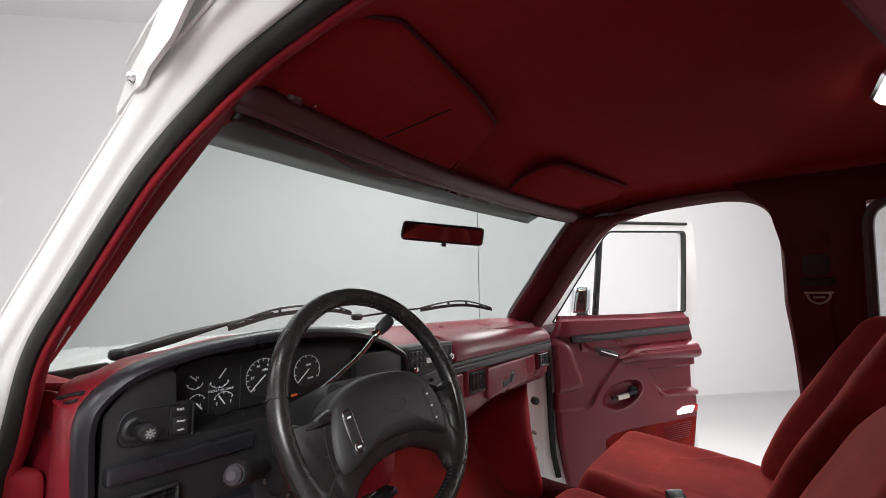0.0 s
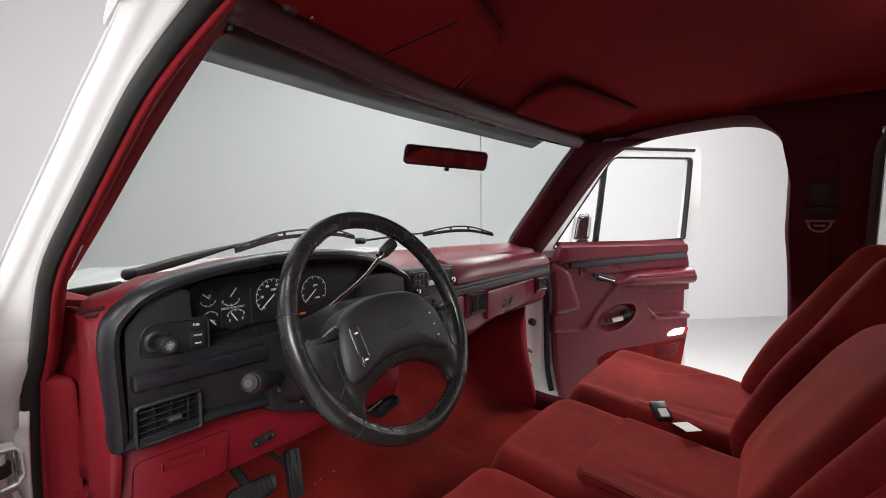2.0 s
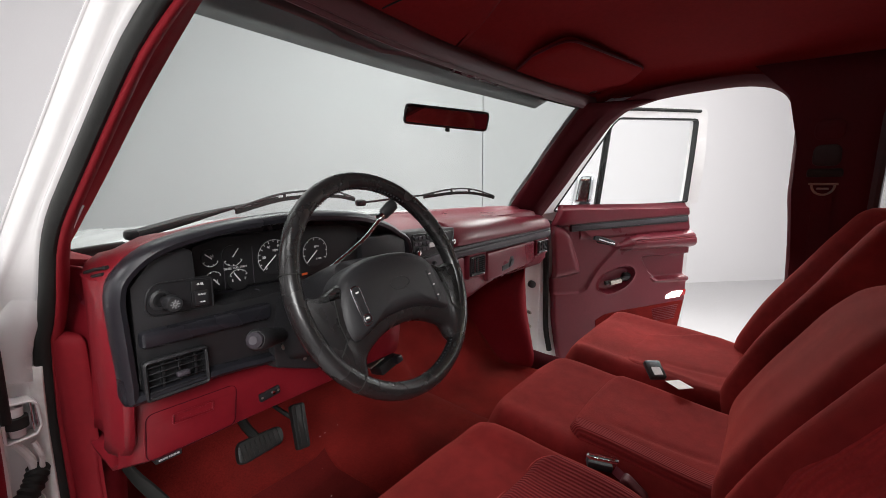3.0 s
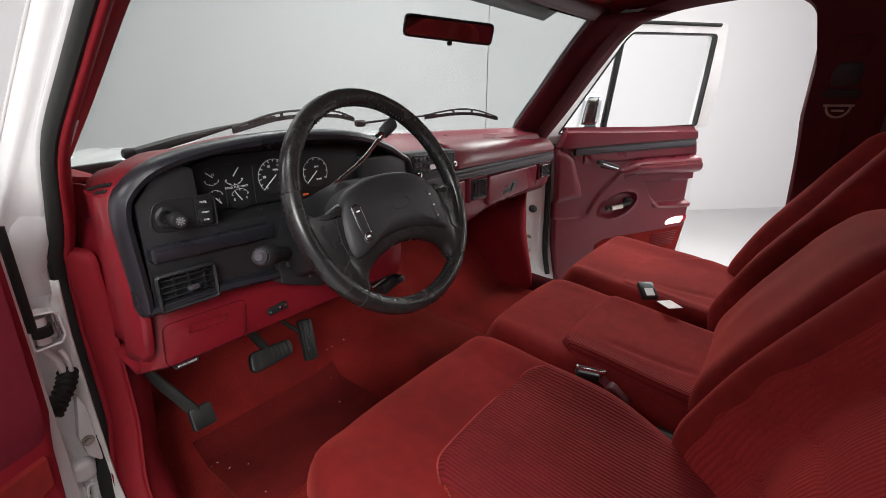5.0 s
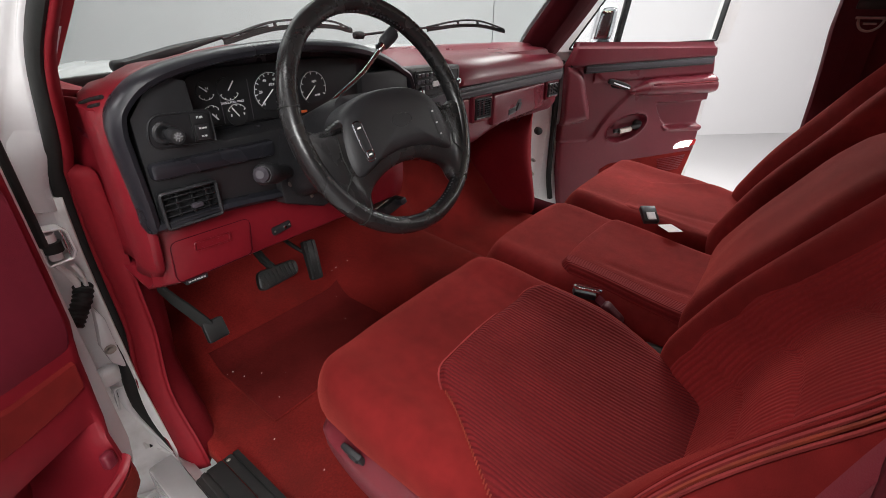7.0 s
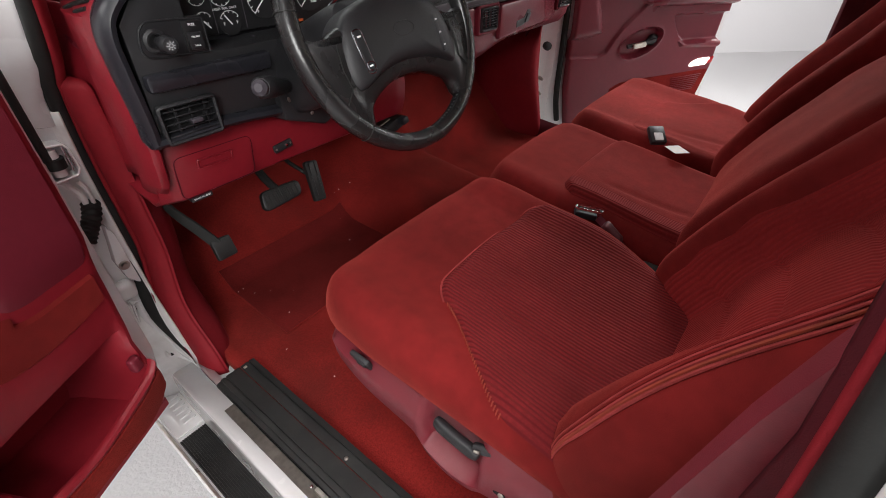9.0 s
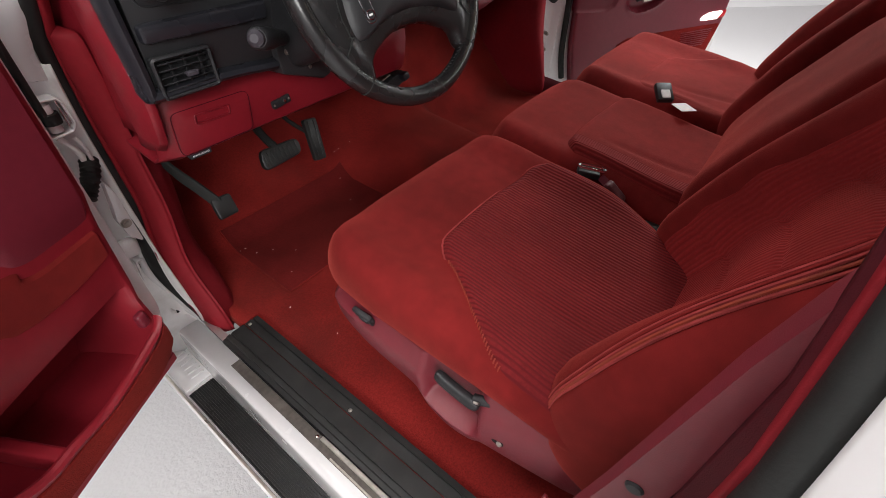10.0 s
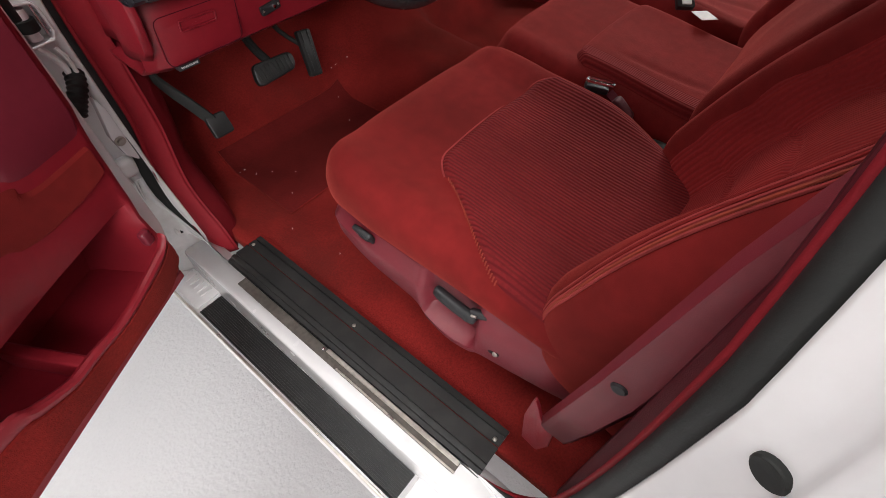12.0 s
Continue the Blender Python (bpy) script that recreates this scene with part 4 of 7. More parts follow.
def cluster():
    # gauge panel
    part("gauge_panel", plate(rounded([(-0.668, 1.262), (-0.30, 1.255), (-0.30, 1.352), (-0.40, 1.360), (-0.62, 1.356), (-0.668, 1.345)], 0.012), 0.01, at_y(0.277), 0.002), M_GAUGE, pod, "black gauge panel")
    dial("speedometer", -0.519, 1.308, 0.034, 225, -45, 15, 222, labels=[("MPH", 0.15, 0.35, 0.007), ("0", -0.5, -0.62, 0.007), ("20", -0.62, 0.02, 0.007), ("40", -0.3, 0.58, 0.007), ("60", 0.32, 0.6, 0.007)])
    dial("tachometer", -0.422, 1.305, 0.031, 225, -30, 9, 222, labels=[("RPM", 0.1, 0.35, 0.006), ("X1000", 0.25, -0.5, 0.005)])
    dial("fuel_gauge", -0.592, 1.276, 0.019, 150, 30, 5, 125, labels=[("E", -0.6, 0.0, 0.007), ("F", 0.65, 0.0, 0.007)])
    dial("oil_gauge", -0.600, 1.321, 0.019, -150, -30, 5, 52)
    dial("temperature_gauge", -0.640, 1.322, 0.015, -150, -30, 4, 140, labels=[("H", 0.2, 0.2, 0.007)])
    dial("battery_gauge", -0.637, 1.283, 0.015, 150, 30, 4, -50, labels=[("H", 0.3, -0.2, 0.007)])
    m = axes_at((-0.597, 0.2725, 1.2985), (1, 0, 0), (0, 0.1, 1))
    part("lettering", words("DIESEL FUEL ONLY", 0.0052, m), M_MARK, pod, "white lettering")
    for x in (-0.562, -0.617):
        part("divider", box((x, 0.2745, 1.298), (0.0012, 0.001, 0.07)), M_STRIP, pod)
    part("warning_mark", box((-0.452, 0.272, 1.262), (0.014, 0.001, 0.005), 0.0004, 1), M_ORANGE, pod, "orange warning mark")
    part("reset_stem", lathe([(0.0, 0.012), (0.0018, 0.012), (0.0022, 0.0)], axes_at((-0.565, 0.268, 1.252), (1, 0, 0), (0, 0.1, 1)), 8), M_STRIP, pod)
    # right hand display panel
    pan = part("display_panel", ringplate(rounded([(-0.275, 1.262), (-0.135, 1.250), (-0.128, 1.296), (-0.268, 1.312)], 0.006, 3), 0.004, 0.01, at_y(0.268), 0.0015, -0.006), M_BLACK, pod, "black display panel with two windows")
    part("window", plate([(-0.265, 1.270), (-0.205, 1.264), (-0.205, 1.298), (-0.262, 1.304)], 0.004, at_y(0.270), 0.001), M_GAUGE, pan)
    part("window", plate([(-0.198, 1.264), (-0.143, 1.258), (-0.138, 1.290), (-0.198, 1.297)], 0.004, at_y(0.270), 0.001), M_GREY, pan)


cluster()


def air_vent(x0, x1, z0, z1, y, slats, name="air_vent", mat=None, tilt=0.0, knob=True):
    m = at_y(y)
    pts = rounded([(x0, z0 - tilt), (x1, z0), (x1, z1), (x0, z1 - tilt)], 0.008, 4)
    v = part(name, ringplate(pts, 0.006, 0.012, m, 0.003, -0.030), mat or M_BLACK, dash, "black louvred air vent")
    part("vent_throat", plate(inset(ccw(pts), 0.0075), 0.004, m @ Matrix.Translation((0, 0, -0.0255)), 0.001), M_DARK, v)
    w, h = x1 - x0 - 0.014, z1 - z0 - 0.014
    for k in range(slats):
        f = (k + 0.5) / slats
        c = Vector(((x0 + x1) / 2, y + 0.006, z0 + 0.007 + h * f - tilt / 2))
        mm = Matrix.Translation(c) @ Matrix.Rotation(-math.atan2(-tilt, x1 - x0), 4, "Y") @ Matrix.Rotation(radians(-25), 4, "X")
        part("slat", box((0, 0, 0), (w, 0.010, 0.0016), 0.0006, 1, mm), M_BLACK, v)
    for f in (0.30, 0.55, 0.80):
        part("vane", box((lerp(x0, x1, f), y + 0.0115, (z0 + z1) / 2 - tilt / 2), (0.004, 0.006, h), 0.0005, 1), M_BLACK, v)
    if knob:
        part("knob", box((lerp(x0, x1, 0.55), y - 0.001, (z0 + z1) / 2), (0.018, 0.010, 0.007), 0.002, 2), M_STRIP, v, "grey vent thumb tab")
    return v


def driver_controls():
    air_vent(-0.782, -0.690, 1.136, 1.198, 0.194, 5)
    # pad panel between switch plate and vent
    pts = rounded([(-0.779, 1.215), (-0.577, 1.212), (-0.574, 1.240), (-0.779, 1.240)], 0.007, 4)
    part("blank_panel", plate(pts, 0.02, at_y(0.199), 0.005), M_GREY, dash, "charcoal blank panel")
    # headlamp switch plate
    pts = rounded([(-0.772, 1.258), (-0.668, 1.253), (-0.668, 1.304), (-0.76, 1.308)], [0.024, 0.006, 0.006, 0.024], 6)
    sw = part("switch_plate", ringplate(pts, 0.003, 0.012, at_y(0.2095), 0.0012, -0.0012), M_BLACK, dash, "black switch plate")
    mk = axes_at((-0.745, 0.2095, 1.281), (1, 0, 0), (0, 0, 1))
    part("switch_bezel", lathe([(0.016, -0.002), (0.0165, 0.003), (0.013, 0.006), (0.010, 0.006), (0.009, 0.0)], mk, 24), M_BLACK, sw)
    kn = part("headlamp_knob", lathe([(0.006, 0.0), (0.006, 0.014), (0.009, 0.016), (0.0118, 0.021), (0.0118, 0.034), (0.010, 0.0375), (0.0, 0.0385)], axes_at((-0.741, 0.2095, 1.280), (1, 0, 0), (0.0, 0, 1)), 24), M_BLACK, sw, "black headlamp knob with a white sun mark")
    rays = [box((0, 0, 0), (0.0026, 0.0007, 0.0004), 0, 1, axes_at((-0.741, 0.1705, 1.280), (1, 0, 0), (0, 0, 1)) @ Matrix.Rotation(k * math.pi / 4, 4, "Z") @ Matrix.Translation((0.0052, 0, 0))) for k in range(8)]
    rays.append(tube([axes_at((-0.741, 0.1705, 1.280), (1, 0, 0), (0, 0, 1)) @ Vector((0.0025 * math.cos(k * 0.6283), 0.0025 * math.sin(k * 0.6283), 0)) for k in range(10)], 0.0004, 4, True, (0, 1, 0)))
    part("lamp_mark", joined(*rays), M_MARK, kn, "white lamp mark")
    fs = part("fuel_switch", plate(rounded([(-0.703, 1.259), (-0.674, 1.257), (-0.674, 1.299), (-0.703, 1.302)], 0.002, 2), 0.004, at_y(0.2075), 0.001), M_GAUGE, sw, "black fuel tank switch")
    part("lettering", words("FUEL", 0.0050, axes_at((-0.689, 0.2070, 1.295), (1, 0, -0.05), (0, 0, 1))), M_MARK, fs, "white lettering")
    part("rocker_button", plate(rounded([(-0.700, 1.262), (-0.678, 1.260), (-0.678, 1.284), (-0.700, 1.286)], 0.002, 2), 0.004, at_y(0.2045), 0.0015), M_BLACK, fs)
    for text, z in (("FRONT", 1.279), ("REAR", 1.267)):
        part("lettering", words(text, 0.0038, axes_at((-0.689, 0.2040, z), (1, 0, -0.05), (0, 0, 1))), M_MARK, fs, "white lettering")
    # fuse panel cover in the lower red panel
    m = axes_at((0, 0.2405, 1.06), (1, 0, 0), (0, 0.02, 1))
    cov = part("fuse_cover", plate(rounded([(-0.778, -0.038), (-0.637, -0.036), (-0.628, 0.036), (-0.772, 0.038)], 0.014, 5), 0.006, m, 0.003), M_VINYL, dash, "red fuse panel cover with a finger recess")
    mm = axes_at((-0.70, 0.2365, 1.077), (1, 0, 0.0), (0, 0, 1))
    gap = [m @ Vector((x, y, 0.0005)) for x, y in rounded([(-0.778, -0.038), (-0.637, -0.036), (-0.628, 0.036), (-0.772, 0.038)], 0.014, 5)]
    part("cover_gap", tube(gap, 0.0008, 5, True, (0, 1, 0)), M_PIPE, cov, "dark gap round the cover")
    part("finger_recess", ringplate(rounded([(-0.038, -0.009), (0.028, -0.011), (0.030, 0.007), (-0.036, 0.009)], 0.004, 3), 0.003, 0.002, mm, 0.001, -0.0035), M_VINYL, cov)
    # small rocker beside it, and the release tag below
    m = axes_at((-0.566, 0.2385, 1.052), (1, 0, 0.12), (0, 0, 1))
    hs = part("dimmer_switch", plate(rounded([(-0.021, -0.008), (0.021, -0.008), (0.021, 0.008), (-0.021, 0.008)], 0.003, 3), 0.006, m, 0.001), M_BLACK, dash, "small black switch with a bright button")
    part("button", lathe([(0.0, 0.004), (0.003, 0.0035), (0.004, 0.0)], m @ Matrix.Translation((0.006, 0, 0)), 10), M_CHROME, hs)
    for x in (-0.017, 0.017):
        part("screw", lathe([(0.0, 0.002), (0.002, 0.0015), (0.0025, 0.0)], m @ Matrix.Translation((x, 0, 0)), 8), M_STEEL, hs)
    rel = part("brake_release", box((-0.742, 0.262, 1.010), (0.040, 0.02, 0.010), 0.002, 2), M_BLACK, dash, "black brake release pull with white lettering")
    part("lettering", words("BRAKE RELEASE", 0.0045, axes_at((-0.742, 0.2515, 1.0105), (1, 0, 0), (0, 0.0, 1))), M_MARK, rel, "white lettering")
    # vent slots at the foot of the screen
    for a, b, r in (((-0.8035, 0.322, 1.3180), (-0.7945, 0.250, 1.3335), 0.0030), ((-0.8045, 0.300, 1.3125), (-0.7995, 0.252, 1.3240), 0.0028), ((-0.8060, 0.298, 1.3060), (-0.8030, 0.262, 1.3125), 0.0024)):
        a, b = Vector(a), Vector(b)
        part("defroster_slot", tube([a, a.lerp(b, 0.5) + Vector((-0.001, 0, 0.001)), b], r, 6), M_DARK, dash, "dark defroster slot")


driver_controls()


def centre_and_passenger():
    # radio and heater stack
    part("centre_stack", plate(rounded([(-0.125, 1.115), (0.095, 1.12), (0.10, 1.312), (-0.120, 1.318)], 0.012, 4), 0.05, at_y(0.283), 0.005), M_BLACK, dash, "black centre stack")
    rad = part("radio", ringplate(rounded([(-0.100, 1.236), (0.085, 1.250), (0.085, 1.304), (-0.100, 1.309)], 0.006, 3), 0.003, 0.01, at_y(0.279), 0.001, -0.002), M_BLACK, dash, "black radio with small grey buttons")
    for r in range(3):
        for c in range(7):
            x, z = -0.090 + c * 0.017, 1.297 - r * 0.016
            if (r, c) in ((1, 4), (1, 5), (2, 0), (2, 4)):
                continue
            part("button", box((x, 0.278, z), (0.014, 0.006, 0.010), 0.0015, 1), M_STRIP if (r + c) % 3 else M_GREY, rad)
    part("display", box((-0.014, 0.2775, 1.272), (0.036, 0.005, 0.014), 0.001, 1), M_MARK, rad, "pale radio display")
    for x in (-0.090, 0.072):
        part("knob", lathe([(0.008, 0.0), (0.0085, 0.010), (0.007, 0.016), (0.0, 0.017)], axes_at((x, 0.279, 1.258 if x < 0 else 1.272), (1, 0, 0), (0, 0, 1)), 16), M_CHROME, rad, "bright radio knob")
    hc = part("heater_panel", plate(rounded([(-0.100, 1.20), (0.085, 1.212), (0.085, 1.244), (-0.100, 1.230)], 0.004, 3), 0.01, at_y(0.279), 0.002), M_STRIP, dash, "grey heater control panel")
    part("slider", box((-0.01, 0.276, 1.218), (0.012, 0.01, 0.010), 0.002, 1), M_BLACK, hc)
    part("red_band", plate([(-0.105, 1.176), (0.09, 1.188), (0.09, 1.196), (-0.105, 1.184)], 0.006, at_y(0.279), 0.001), M_PAD, dash)
    part("lighter_knob", lathe([(0.012, 0.0), (0.013, 0.010), (0.011, 0.016), (0.0, 0.017)], axes_at((0.040, 0.279, 1.166), (1, 0, 0), (0, 0, 1)), 18), M_BLACK, dash, "black lighter knob")
    # ashtray cover, vent, glovebox and end vent, each in a raised red frame
    part("ashtray", plate(rounded([(0.085, 1.126), (0.168, 1.126), (0.166, 1.208), (0.085, 1.206)], 0.010, 4), 0.012, at_y(0.292), 0.005), M_PAD, dash, "red ashtray cover")
    for x0, x1, z0, z1 in ((0.182, 0.292, 1.128, 1.213), (0.690, 0.800, 1.138, 1.210)):
        part("vent_frame", ringplate(rounded([(x0, z0), (x1, z0 + 0.002), (x1, z1), (x0, z1)], 0.010, 4), 0.010, 0.016, at_y(0.287), 0.004, -0.012), M_PAD, dash, "red moulded vent frame")
        air_vent(x0 + 0.010, x1 - 0.010, z0 + 0.010, z1 - 0.010, 0.282, 7, knob=False)
    gb = part("glovebox_lid", plate(rounded([(0.305, 1.100), (0.660, 1.116), (0.676, 1.130), (0.672, 1.204), (0.660, 1.208), (0.305, 1.202)], 0.012, 5), 0.016, at_y(0.288), 0.008), M_PAD, dash, "red glovebox lid")
    part("latch_recess", plate(rounded([(0.405, 1.122), (0.455, 1.126), (0.495, 1.168), (0.470, 1.170), (0.452, 1.148), (0.405, 1.142)], 0.004, 3), 0.003, at_y(0.2865), 0.001), M_BLACK, gb, "black glovebox latch")
    part("latch_tab", plate(rounded([(0.452, 1.130), (0.480, 1.134), (0.492, 1.158), (0.470, 1.160)], 0.004, 3), 0.004, at_y(0.283), 0.0015), M_GREY, gb)


centre_and_passenger()

# ---- the steering wheel, its column and stalks ----
HUB = Vector((-0.4816, 0.0011, 1.2911))
TILT = radians(65.66)
WHEEL = axes_at(HUB, (1, 0, 0), (0, math.cos(TILT), math.sin(TILT)))     # z towards the driver
wheel = thing("steering_wheel", HUB, "black leather-covered steering wheel with worn rim", "steering wheel")


def steering_wheel():
    R, r = 0.178, 0.0155
    ring = [WHEEL @ Vector((R * math.cos(a), R * math.sin(a), 0)) for a in [2 * math.pi * k / 72 for k in range(72)]]
    axis = (WHEEL.to_3x3() @ Vector((0, 0, 1)))
    rim = part("rim", tube(ring, r * 0.92, 14, True, axis, ry=r), M_LEATHER, wheel, "black stitched leather rim, shiny with wear")
    # seams round the rim
    for a in (168, 12, 228, -48):
        c = radians(a)
        p = WHEEL @ Vector((R * math.cos(c), R * math.sin(c), 0))
        t = WHEEL.to_3x3() @ Vector((-math.sin(c), math.cos(c), 0))
        o = WHEEL.to_3x3() @ Vector((math.cos(c), math.sin(c), 0))
        loop = [p + (o * math.cos(2 * math.pi * k / 16) * r * 0.935 + axis * math.sin(2 * math.pi * k / 16) * r * 1.012) for k in range(16)]
        part("seam", tube(loop, 0.0009, 5, True, t), M_SEAL, rim)
    # stitches inside the top and the lower right of the rim
    for a0, a1, n in ((55, 125, 30), (-75, -20, 22)):
        st = []
        for k in range(n):
            a = radians(lerp(a0, a1, k / (n - 1)))
            p = Vector(((R - r * 0.86) * math.cos(a), (R - r * 0.86) * math.sin(a), 0.004))
            st.append(box((0, 0, 0), (0.004, 0.0012, 0.003), 0, 1, WHEEL @ Matrix.Translation(p) @ Matrix.Rotation(a + 0.5, 4, "Z")))
        part("stitching", joined(*st), M_GREY, rim, "grey stitching")
    # hub pad: wide domed shield
    hp = [(0.0, 0.044), (0.05, 0.040), (0.09, 0.025), (0.114, -0.004), (0.123, -0.045), (0.119, -0.074), (0.104, -0.080), (0.06, -0.064)]
    pad = hp + [(0.0, -0.057)] + [(-x, y) for x, y in hp[:0:-1]]
    line = ccw([(p.x, p.y) for p in smooth_line([(x, y, 0) for x, y in pad], 4, True)])

    def shrunk(k):
        return [(x * k, (y + 0.012) * k - 0.012) for x, y in line]

    rings = [(shrunk(1.0), -0.035), (shrunk(1.0), -0.002), (shrunk(0.975), 0.008), (shrunk(0.90), 0.0165), (shrunk(0.72), 0.0215), (shrunk(0.45), 0.0235), (shrunk(0.15), 0.024)]
    hub = part("hub_pad", moved(loft([[(x, y, z) for x, y in ring] for ring, z in rings]), WHEEL), M_BLACK, wheel, "black airbag hub pad with a pressed badge")
    badge = [(0.022 * math.cos(2 * math.pi * k / 28) * 1.0, 0.010 * math.sin(2 * math.pi * k / 28) - 0.012, 0.0238) for k in range(28)]
    part("badge_outline", tube([WHEEL @ Vector(p) for p in badge], 0.0009, 5, True, axis), M_BLACK, hub)
    # leather frame: both spokes and the arch under the hub in one moulding
    half = [(0.0, 0.020), (0.10, 0.012), (0.140, -0.002), (0.174, 0.004), (0.177, -0.045), (0.160, -0.092), (0.130, -0.130), (0.112, -0.140), (0.100, -0.128), (0.094, -0.106), (0.070, -0.090), (0.036, -0.078)]
    rim_pts = half + [(0.0, -0.075)] + [(-x, y) for x, y in half[:0:-1]]
    pts = ccw([(p.x, p.y) for p in smooth_line([(x, y, 0) for x, y in rim_pts], 4, True)])
    rings = [(inset(pts, 0.006), -0.020), (pts, -0.012), (pts, 0.0), (inset(pts, 0.003), 0.006), (inset(pts, 0.009), 0.010)]
    part("spoke_frame", moved(loft([[(x, y, z) for x, y in ring] for ring, z in rings]), WHEEL), M_LEATHER, wheel, "black leather spokes and lower arch")
    for s in (-1, 1):
        # seam where leather meets pad
        part("spoke_seam", tube([WHEEL @ Vector((s * x, y, 0.0115)) for x, y in ((0.124, -0.012), (0.128, -0.045), (0.124, -0.072), (0.150, -0.100))], 0.0012, 5), M_SEAL, wheel)
        # button strips with bright rims
        m = WHEEL @ Matrix.Translation((s * 0.084 - 0.004, -0.030, 0.0215)) @ Matrix.Rotation(0.10, 4, "Z") @ Matrix.Rotation(s * 0.16, 4, "Y")
        pts = rounded([(-0.0085, -0.031), (0.0085, -0.031), (0.0085, 0.031), (-0.0085, 0.031)], 0.008, 5)
        bp = part("button_strip", ringplate(pts, 0.0016, 0.01, m, 0.0006, -0.0005), M_CHROME if s < 0 else M_GREY, wheel, "oblong cruise control buttons")
        part("button", plate(inset(ccw(pts), 0.002), 0.004, m @ Matrix.Translation((0, 0, 0.0008)), 0.001), M_BLACK, bp)
        for k, y in enumerate((-0.020, 0.0, 0.020)):
            if s < 0 and k == 1:
                continue
            part("button_mark", box((0, 0, 0), (0.006, 0.0026, 0.0004), 0, 1, m @ Matrix.Translation((0, y, 0.0013))), M_MARK, bp)
        if s < 0:
            part("button_ring", tube([m @ Vector((0.0062 * math.cos(k * 0.4488), -0.020 + 0.0062 * math.sin(k * 0.4488), 0.0012)) for k in range(14)], 0.0007, 5, True, axis), M_CHROME, bp)


steering_wheel()


def column():
    axis = (WHEEL.to_3x3() @ Vector((0, 0, -1)))
    m = axes_at(HUB - Vector((0, 0, 0)) + axis * 0.03, (1, 0, 0), (0, math.cos(TILT), math.sin(TILT)))
    # shroud: rounded box section running to the dash
    sec = rounded([(-0.07, -0.075), (0.07, -0.075), (0.085, -0.01), (0.07, 0.055), (-0.07, 0.055), (-0.085, -0.01)], 0.03, 5)
    rings = []
    for d, k in ((0.0, 0.75), (0.01, 0.95), (0.03, 1.0), (0.16, 1.02), (0.26, 1.0)):
        rings.append([m @ Vector((x * k, y * k + 0.0 * d, -d)) for x, y in sec])
    part("column_shroud", loft(rings), M_BLACK, wheel, "black steering column shroud")
    # panel left under the column
    pts = rounded([(-0.056, -0.028), (0.03, -0.060), (0.05, -0.055), (0.05, 0.04), (-0.056, 0.04)], 0.008, 4)
    mm = axes_at((-0.522, 0.195, 1.148), (1, 0, 0), (0, 0.1, 1))
    kp = part("knee_plate", plate(pts, 0.05, mm, 0.005), M_BLACK, wheel, "black plate under the column")
    part("screw", lathe([(0.0, 0.004), (0.005, 0.003), (0.006, 0.0)], mm @ Matrix.Translation((-0.036, 0.006, 0)), 10), M_STEEL, kp)
    part("screw", lathe([(0.0, 0.003), (0.003, 0.002), (0.004, 0.0)], mm @ Matrix.Translation((0.004, -0.030, 0)), 10), M_STEEL, kp)
    # turn signal stalk towards the door
    a, b = Vector((-0.575, 0.175, 1.185)), Vector((-0.664, 0.100, 1.219))
    pts = [a, a.lerp(b, 0.4), a.lerp(b, 0.62), a.lerp(b, 0.72), a.lerp(b, 0.96), b]
    st = part("signal_stalk", sweep(pts, circle(0.017, 16), False, (0, 0, 1), [0.7, 0.85, 1.0, 1.0, 1.0, 0.8]), M_BLACK, wheel, "black turn signal stalk with a grey end cap")
    part("end_cap", sweep([b, b.lerp(a, -0.06), b.lerp(a, -0.10)], circle(0.0125, 16), False, (0, 0, 1), [1.0, 0.95, 0.5]), M_STRIP, st, "grey stalk end cap")
    # gear selector: chrome rod with a black grip
    a, b = Vector((-0.540, 0.075, 1.312)), Vector((-0.400, 0.075, 1.402))
    rod = part("gear_selector", tube(smooth_line([a, a.lerp(b, 0.5) + Vector((0.004, 0, -0.006)), a.lerp(b, 0.93)], 6), 0.0034, 10), M_CHROME, wheel, "bright gear selector rod with a black grip")
    g0, g1 = a.lerp(b, 0.86), a.lerp(b, 1.10)
    part("grip", sweep([g0, g0.lerp(g1, 0.15), g0.lerp(g1, 0.6), g0.lerp(g1, 0.95), g1], circle(0.0125, 14, 0.009), False, (0, 1, 0), [0.6, 0.9, 1.0, 0.95, 0.5]), M_BLACK, rod, "black grip")
    part("grip_collar", tube([a.lerp(b, 0.82), a.lerp(b, 0.87)], 0.0078, 10), M_CHROME, rod, "chrome collar")
    # tilt lever end, bright with wear
    p, q = Vector((-0.603, 0.030, 1.250)), Vector((-0.583, 0.026, 1.262))
    part("tilt_lever", softbox_shape((0, 0, 0), (0.015, 0.007, 0.009), 0.006, 6, lambda p: (p.x, p.y, p.z + 0.15 * p.x), Matrix.Translation(p.lerp(q, 0.6)) @ Matrix.Rotation(radians(-32), 4, "Y")), M_ALU, wheel, "worn bright tilt lever")
    part("lever_stem", tube([p.lerp(q, 0.2), Vector((-0.570, 0.034, 1.232))], 0.003, 8), M_STEEL, wheel)
    # ignition barrel to the right
    part("ignition_barrel", lathe([(0.014, 0.0), (0.015, 0.02), (0.012, 0.026), (0.0, 0.026)], axes_at((-0.385, 0.10, 1.235), (0.3, 0, -0.6), (0, 1, 0)), 16), M_BLACK, wheel)


column()

# ---- the seats ----
def gauss(x, w):
    return math.exp(-(x / w) ** 2)


def smooth(a, b, x):
    t = max(0.0, min(1.0, (x - a) / (b - a)))
    return t * t * (3 - 2 * t)


